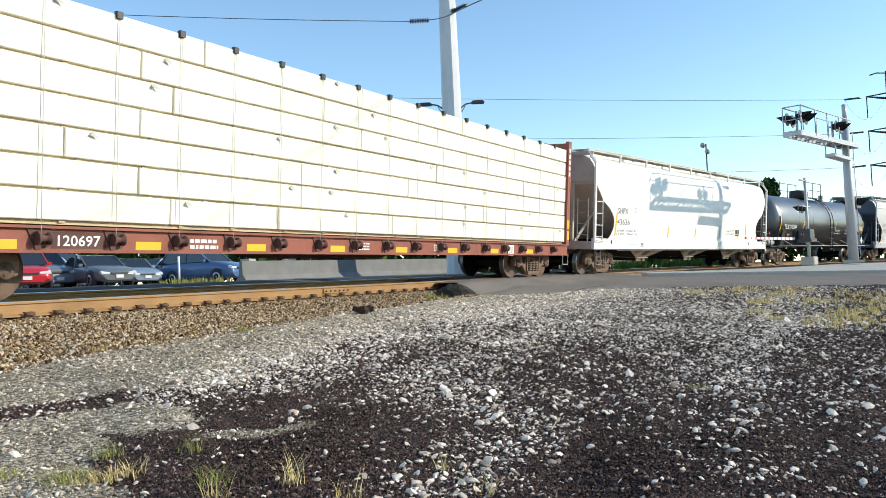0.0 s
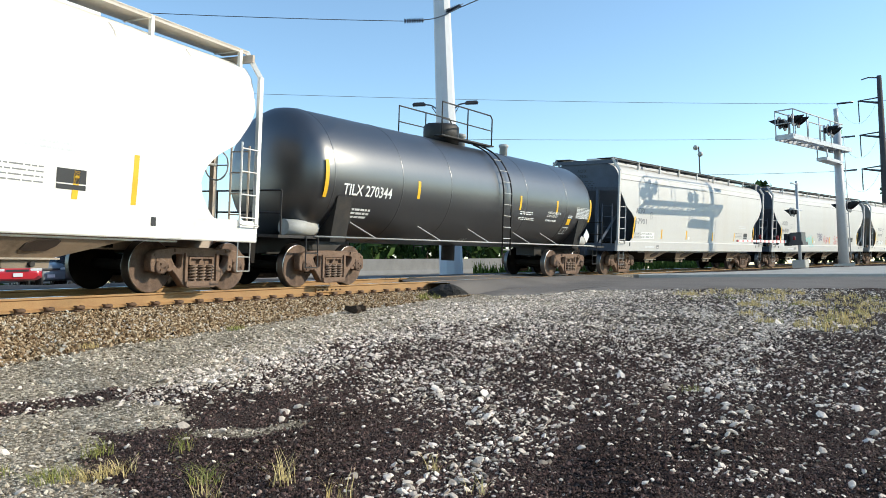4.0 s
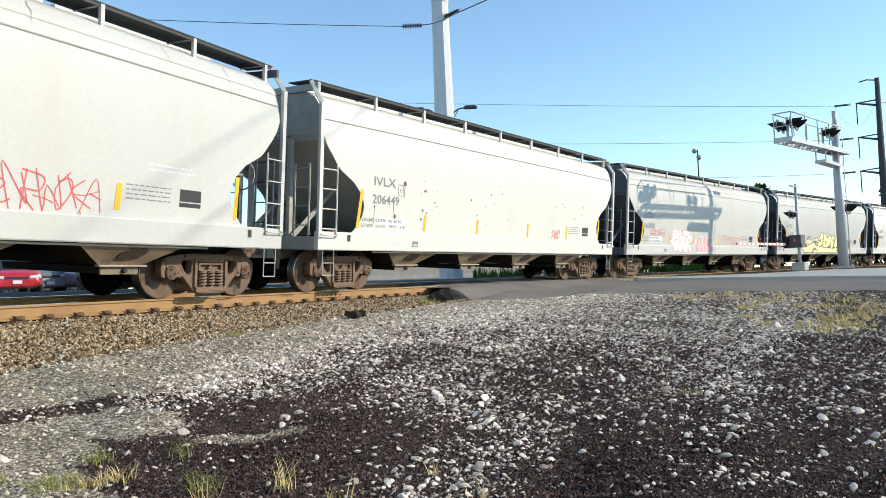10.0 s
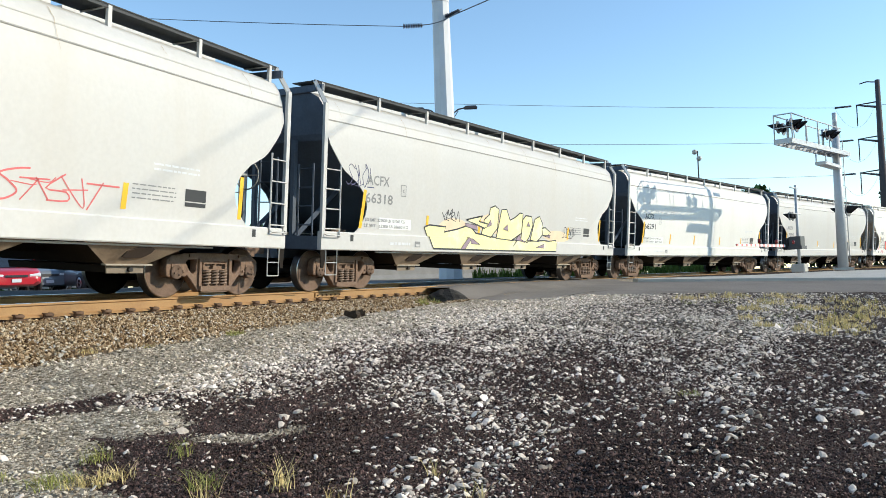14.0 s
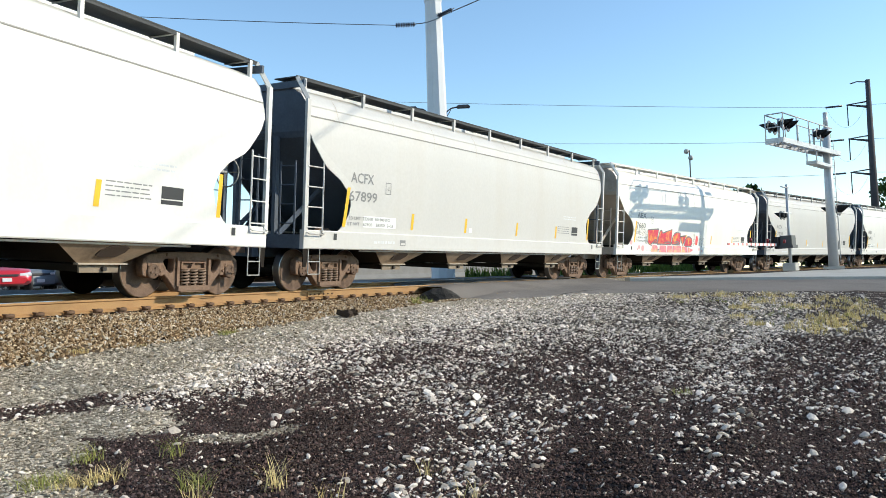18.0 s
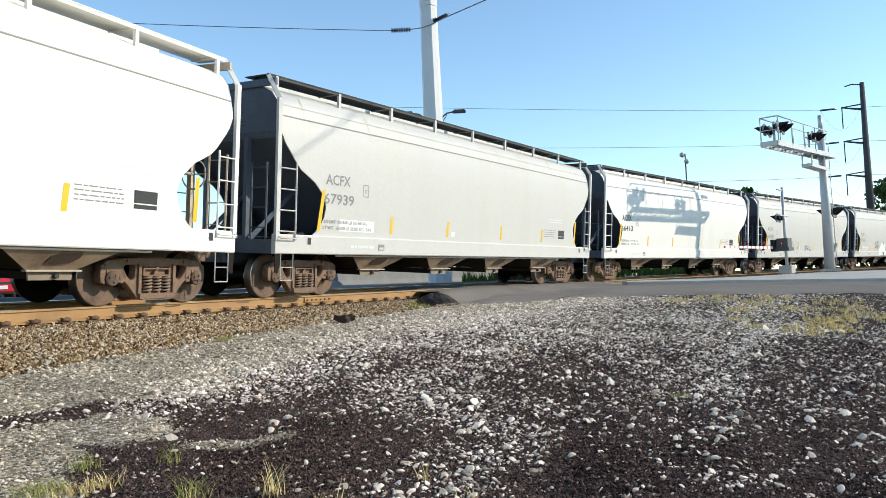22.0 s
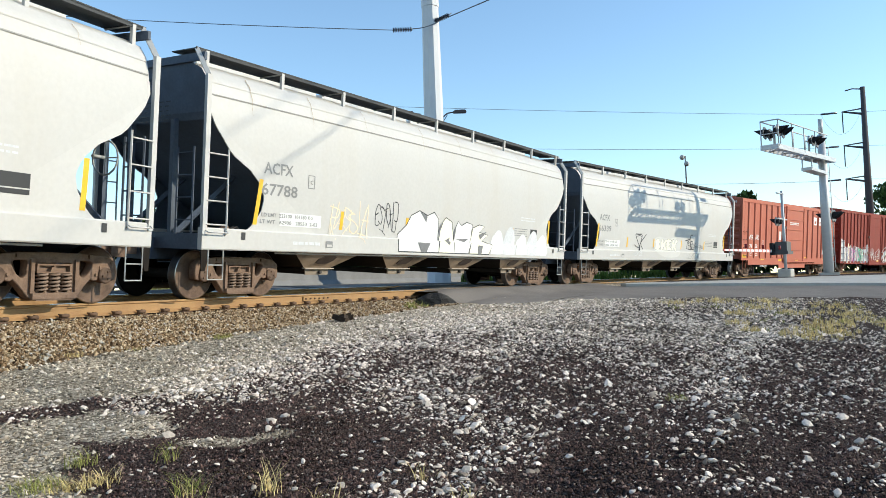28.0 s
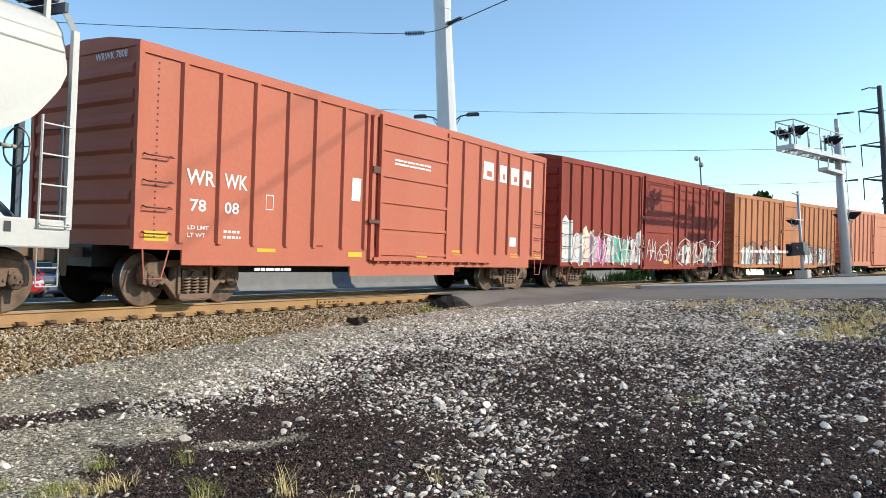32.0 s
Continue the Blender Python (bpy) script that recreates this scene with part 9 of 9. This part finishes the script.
def car(name, x, y, heading, paint, label, L=4.7, W=1.8, Hh=1.45, hood=0.95, kind="sedan"):
    """A parked car; its front points along its own +x."""
    g = empty(name, label, "car", "parked cars")
    g.location = (x, y, ground_z(x, y) + 0.03)
    g.rotation_euler = (0, 0, radians(heading))
    h = L / 2
    belt = hood
    if kind == "sedan":
        roof = [(-h * 0.62, belt), (-h * 0.38, Hh - 0.06), (-h * 0.05, Hh), (h * 0.10, Hh - 0.04), (h * 0.42, belt)]
    elif kind == "van":
        roof = [(-h * 0.95, belt), (-h * 0.88, Hh - 0.05), (-h * 0.2, Hh), (h * 0.15, Hh - 0.06), (h * 0.58, belt)]
    elif kind == "pickup":
        roof = [(-h * 0.22, belt), (-h * 0.16, Hh - 0.04), (h * 0.05, Hh), (h * 0.14, Hh - 0.05), (h * 0.38, belt)]
    else:
        roof = [(-h * 0.94, belt), (-h * 0.80, Hh - 0.07), (-h * 0.2, Hh), (h * 0.10, Hh - 0.05), (h * 0.42, belt)]
    # lower body: rounded sections from tail to nose
    tail = belt + (0.0 if kind != "pickup" else -0.02)
    stations = [(-1.0, 0.62, 0.80), (-0.98, tail - 0.16, 0.88), (-0.90, tail - 0.03, 0.95), (-0.6, tail, 1.0), (0.0, belt, 1.0), (0.40, belt, 1.0),
                (0.60, belt - 0.05, 0.985), (0.80, belt - 0.13, 0.95), (0.92, belt - 0.22, 0.88), (0.98, belt - 0.32, 0.80), (1.0, 0.52, 0.72)]
    bm = bmesh.new()
    rows = []
    for fx, zt, fw in stations:
        w, zb = W / 2 * fw, 0.24 if abs(fx) < 0.95 else 0.30
        half_ring = [(w * 0.80, zb), (w * 0.98, zb + 0.10), (w, zb + 0.30 * (zt - zb)), (w, zb + 0.6 * (zt - zb)), (w * 0.97, zt - 0.10 * (zt - zb)), (w * 0.88, zt), (w * 0.45, zt + 0.03)]
        ring = half_ring + [(-y, z) for y, z in half_ring[::-1]]
        rows.append([bm.verts.new((fx * h, y, z)) for y, z in ring])
    for p, q in zip(rows, rows[1:]):
        for i in range(len(p)):
            bm.faces.new((p[i], q[i], q[(i + 1) % len(p)], p[(i + 1) % len(p)])).smooth = True
    bm.faces.new(rows[0])
    bm.faces.new(rows[-1])
    bmesh.ops.recalc_face_normals(bm, faces=bm.faces)
    part("body", bm, M[paint], g)
    for wx in (-h * 0.60, h * 0.62):
        for sy in (-1, 1):
            bm = bmesh.new()
            lathe(bm, [(0.40, sy * (W / 2 - 0.12)), (0.40, sy * (W / 2 + 0.004)), (0.02, sy * (W / 2 + 0.004))], (wx, 0, 0.36), seg=20)
            part("wheel_arch", bm, M["black_paint"], g)
    bm = bmesh.new()
    A = [bm.verts.new((u, -W * 0.46 + 0.16 * (v - belt), v)) for u, v in roof]
    B = [bm.verts.new((u, W * 0.46 - 0.16 * (v - belt), v)) for u, v in roof]
    n = len(roof)
    fa = [bm.faces.new(A), bm.faces.new(B[::-1])]
    for i in range(n):
        fa.append(bm.faces.new((A[i], B[i], B[(i + 1) % n], A[(i + 1) % n])))
    bmesh.ops.recalc_face_normals(bm, faces=bm.faces)
    cabin = part("cabin", bm, M["car_glass"], g)
    bm = bmesh.new()
    top = roof[1:-1]
    T = [[bm.verts.new((u, sy * (W * 0.46 - 0.16 * (v - belt) + 0.01), v + 0.012)) for u, v in top] for sy in (-1, 1)]
    for i in range(len(top) - 1):
        bm.faces.new((T[0][i], T[0][i + 1], T[1][i + 1], T[1][i]))
    bmesh.ops.solidify(bm, geom=bm.faces[:], thickness=0.05)
    part("roof", bm, M[paint], cabin)
    for sy in (-1, 1):
        for (u0, v0), (u1, v1) in ((roof[0], roof[1]), (roof[-2], roof[-1]), ((roof[2][0] - 0.1, belt), (roof[2][0] - 0.12, Hh - 0.01))):
            bm = bmesh.new()
            bar(bm, (u0, sy * (W * 0.46 - 0.16 * (v0 - belt) + 0.008), v0), (u1, sy * (W * 0.46 - 0.16 * (v1 - belt) + 0.008), v1), 0.04, 5)
            part("pillar", bm, M[paint], cabin)
    for wx in (-h * 0.60, h * 0.62):
        for sy in (-1, 1):
            bm = bmesh.new()
            lathe(bm, [(0.20, sy * (W / 2 - 0.20)), (0.31, sy * (W / 2 - 0.20)), (0.33, sy * (W / 2 - 0.1)), (0.31, sy * (W / 2 + 0.02)), (0.24, sy * (W / 2 + 0.025))], (wx, 0, 0.33), seg=18)
            wheel = part("tyre", bm, M["tyre"], g)
            bm = bmesh.new()
            lathe(bm, [(0.25, sy * (W / 2 + 0.0)), (0.24, sy * (W / 2 + 0.030)), (0.06, sy * (W / 2 + 0.02)), (0.02, sy * (W / 2 + 0.03))], (wx, 0, 0.33), seg=12)
            part("rim", bm, M["rim"], wheel)
    for sy in (-1, 1):
        bm = bmesh.new()
        prism(bm, [(h * 0.84, belt - 0.25), (h * 0.93, belt - 0.25), (h * 1.0, belt - 0.33), (h * 0.99, belt - 0.42), (h * 0.86, belt - 0.38)], sy * W * 0.22, sy * W * 0.435)
        bmesh.ops.bevel(bm, geom=bm.edges[:], offset=0.02, segments=2, affect="EDGES")
        part("headlight", bm, M["lamp_clear"], g)
        bm = bmesh.new()
        box(bm, (h * 0.28, min(sy * W * 0.5, sy * W * 0.58), belt - 0.02), (h * 0.34, max(sy * W * 0.5, sy * W * 0.58), belt + 0.12))
        part("mirror", bm, M[paint], g)
    bm = bmesh.new()
    box(bm, (h * 0.93, -W * 0.20, belt - 0.42), (h * 1.012, W * 0.20, belt - 0.34))
    part("grille", bm, M["black_paint"], g)
    bm = bmesh.new()
    box(bm, (h * 0.99, -0.16, 0.38), (h * 1.016, 0.16, 0.52))
    part("number_plate", bm, M["plate_white"], g)
    return g


car("parked_minivan", 22.94, 27.75, 50.4 + 188, "paint_red", "bright red minivan parked in the lot", 4.8, 1.95, 1.65, 1.0, "van")
car("parked_pickup", 26.1, 30.3, 48.9 + 200, "paint_pewter", "grey-blue pickup parked in the lot", 5.2, 1.9, 1.75, 1.12, "pickup")
car("parked_sedan", 26.52, 27.22, 45.7 + 203, "paint_slate", "dark slate sedan parked facing the track", 4.8, 1.8, 1.46)
car("parked_car", 30.6, 29.2, 43.6 + 203, "paint_navy", "dark blue sedan parked behind the others", 4.5, 1.75, 1.45, 0.95)
car("parked_wagon", 32.9, 29.6, 41.9 + 138, "paint_silver", "silver-blue hatchback parked in the lot", 4.4, 1.75, 1.5, 0.95, "wagon")
car("parked_suv", 32.75, 26.1, 39.9 + 228, "paint_steel", "dark blue sport utility car parked in the lot", 4.7, 1.85, 1.75, 1.12, "wagon")
car("parked_van", 33.0, 36.5, 40 + 240, "paint_white", "white van parked at the back of the lot", 5.2, 2.0, 2.15, 1.2, "van")


def bollard(x, y):
    bm = bmesh.new()
    bar(bm, (0, 0, 0), (0, 0, 1.35), 0.055, 10)
    ob = part("post", bm, M["white_paint"])
    ob.location = (x, y, ground_z(x, y))
    return tagged(ob, "white painted steel post at the lot edge", "post")


bollard(28.95, 24.61)


M["panel_dark"] = material("panel_dark", (0.22, 0.22, 0.215), 0.9, vary=0.2, scale=1.5, fine=40, bump=0.2, spec=0.1)
# low panelled wall beyond the road
def wall():
    g = empty("barrier_wall", "low grey weathered concrete panel wall beyond the track", "wall", kind="structure")
    for k in range(13):
        s = 22.5 + 2.3 * k
        x, y = (float(v[0]) for v in along_track(np.array([s]), np.array([-10.6])))
        x2, y2 = (float(v[0]) for v in along_track(np.array([s + 2.6]), np.array([-10.6])))
        m = Matrix.Translation((x, y, ground_z(x, y) - 0.05)) @ Matrix.Rotation(math.atan2(y2 - y, x2 - x), 4, "Z")
        l = math.hypot(x2 - x, y2 - y)
        bm = bmesh.new()
        prism(bm, [(-0.28, 0.0), (-0.28, 0.12), (-0.12, 0.30), (-0.08, 0.85), (0.08, 0.85), (0.12, 0.30), (0.28, 0.12), (0.28, 0.0)], 0.01, l - 0.02, "x")
        ob = part("panel", bm, M["panel_dark"], g)
        ob.matrix_basis = m


wall()

# utility boxes and meters beside the lot
def cabinet(x, y, w, h, turn):
    g = empty("utility_cabinet", "grey metal utility cabinet behind the track", "cabinet", "utility cabinets")
    g.location, g.rotation_euler = (x, y, ground_z(x, y)), (0, 0, turn)
    bm = bmesh.new()
    box(bm, (-w / 2, -0.25, 0.08), (w / 2, 0.25, h))
    bmesh.ops.bevel(bm, geom=bm.edges[:], offset=0.02, segments=1, affect="EDGES")
    part("body", bm, M["steel_grey"], g)
    bm = bmesh.new()
    box(bm, (-w / 2 - 0.03, -0.28, 0.0), (w / 2 + 0.03, 0.28, 0.08))
    part("plinth", bm, M["concrete"], g)
    bm = bmesh.new()
    box(bm, (-w / 2 + 0.05, -0.27, 0.16), (w / 2 - 0.05, -0.252, h - 0.08))
    part("door", bm, M["galvanised"], g)
    bm = bmesh.new()
    bar(bm, (w * 0.2, -0.30, h * 0.5), (w * 0.2, -0.30, h * 0.65), 0.015, 6)
    part("handle", bm, M["black_steel"], g)
    bm = bmesh.new()
    bar(bm, (-w * 0.3, 0.0, h), (-w * 0.3, 0.0, h + 0.35), 0.03, 6)
    lathe(bm, [(0.09, -0.06), (0.10, 0.0), (0.09, 0.06)], (-w * 0.3, 0.0, h + 0.40), "y", 12)
    part("meter", bm, M["mechanism_dark"], g)


for k, (x, y, w, h) in enumerate([(28.2, 20.2, 0.5, 1.0), (28.9, 19.2, 0.45, 0.75), (29.6, 19.0, 0.7, 0.95), (30.6, 18.6, 0.5, 0.7)]):
    cabinet(x, y, w, h, 0.4 * k)


# ---- trees ----
def tree(name, x, y, height, crown, seed, mat, label, dense_leaves=2600, base=0.35, leaf=0.32):
    rng = random.Random(seed)
    g = empty(name, label, "tree", "trees in the distance")
    g.location = (x, y, ground_z(x, y) - 0.05)
    bm = bmesh.new()
    bar(bm, (0, 0, 0), (0, 0, height * 0.55), height * 0.028, 8, height * 0.014)
    lobes = []
    for k in range(11):
        a, t = rng.uniform(0, 6.283), rng.uniform(base, 0.93)
        r = crown * (0.35 + 0.65 * math.sin(math.pi * min(1, (t - base) / (1 - base) * 0.8 + 0.2))) * rng.uniform(0.5, 0.95)
        c = Vector((r * math.cos(a), r * math.sin(a), height * t))
        lobes.append((c, crown * rng.uniform(0.30, 0.50)))
        z = height * min(0.5, t * 0.7)
        bar(bm, (0, 0, z), c, height * 0.010, 5, height * 0.003)
    lobes.append((Vector((0, 0, height * 0.92)), crown * 0.35))
    part("trunk", bm, M["bark"], g)
    v, f = [], []
    for _ in range(dense_leaves):
        c, r = rng.choice(lobes)
        d = Vector((rng.gauss(0, 1), rng.gauss(0, 1), rng.gauss(0, 0.75))).normalized() * r * rng.uniform(0.55, 1.1)
        p = c + d
        q = Euler((rng.uniform(0, 6.28), rng.uniform(0, 6.28), rng.uniform(0, 6.28))).to_matrix()
        s = leaf * rng.uniform(0.5, 1.2)
        i = len(v)
        for o in ((-s, -s * 0.5, 0), (s * 0.6, -s * 0.4, 0.1 * s), (s, s * 0.3, 0), (-s * 0.3, s * 0.6, 0.15 * s)):
            v.append(p + q @ Vector(o))
        f.append((i, i + 1, i + 2, i + 3))
    me = bpy.data.meshes.new("crown")
    me.from_pydata([tuple(c) for c in v], [], f)
    me.materials.append(mat)
    ob = new("crown", me)
    ob.parent = g
    return g


M["bark"] = material("bark", (0.08, 0.06, 0.045), 0.9, vary=0.3, scale=8, bump=0.6)
tree("tree", 90.0, -3.4, 8.9, 2.5, 1, M["leaf_dark"], "dark green tree showing over the train", 3200)
tree("tree", 108.5, -20.6, 10.4, 4.0, 2, M["leaf_dark"], "dark green tree behind the power pole", 3200)
for k in range(16):
    a = radians(56 - k * 3.1)
    d = 62 + 9 * math.sin(k * 2.3)
    tree("tree", d * math.cos(a), d * math.sin(a), 4.4 + 0.7 * math.sin(k * 1.7), 2.9, 50 + k, M["leaf_dark"], "low dark tree at the back of the lot", 900, 0.2, 0.42)
for k in range(9):
    a = radians(7 - k * 3.0)
    tree("tree", 118 * math.cos(a), 118 * math.sin(a), 4.6 + 0.6 * math.sin(k * 2.9), 4.2, 80 + k, M["leaf_dark"], "low dark tree far beyond the crossing", 700, 0.15, 0.6)


# ---- everything that moves ----
def motions():
    for car, tc, s6 in TRAIN:
        rows = []
        for i in range(65):
            t = i * 0.5
            rows.append((t, track_pose(s6 - travel(t), tc)))
        walk(car, rows)
        trucks = [c for c in car.children if c.name.startswith("truck")]
        for truck in trucks:
            x0 = truck.matrix_basis.translation.x
            base = truck.matrix_basis.translation.copy()
            t_rows = []
            for i in range(33):
                t = float(i)
                s = s6 - travel(t)
                m = track_pose(s, tc)
                a = rail_at(s + x0)[2] - math.atan2(m[1][0], m[0][0])
                t_rows.append((t, Matrix.Translation(base) @ Matrix.Rotation(a, 4, "Z")))
            walk(truck, t_rows)
            for w in [c for c in truck.children if c.name.startswith("wheelset")]:
                at = w.matrix_basis.translation.copy()
                # a wheel turns while its car is near
                t_in = next((k * 0.1 for k in range(321) if s6 - travel(k * 0.1) + x0 < 75), 32.0)
                t_out = next((k * 0.1 for k in range(321) if s6 - travel(k * 0.1) + x0 < 2), 32.0)
                w_rows = [(0.0, Matrix.Translation(at))] if t_in > 0 else []
                k = 0
                t = t_in
                while t < t_out - 1e-6:
                    w_rows.append((t, Matrix.Translation(at) @ Matrix.Rotation(-(travel(t) - travel(t_in)) / WHEEL_R % (2 * math.pi), 4, "Y")))
                    t += 2 / FPS
                w_rows.append((32.0, w_rows[-1][1] if w_rows else Matrix.Translation(at)))
                if len(w_rows) == 1:
                    w_rows = [(0.0, w_rows[0][1]), w_rows[0]]
                walk(w, w_rows)


motions()
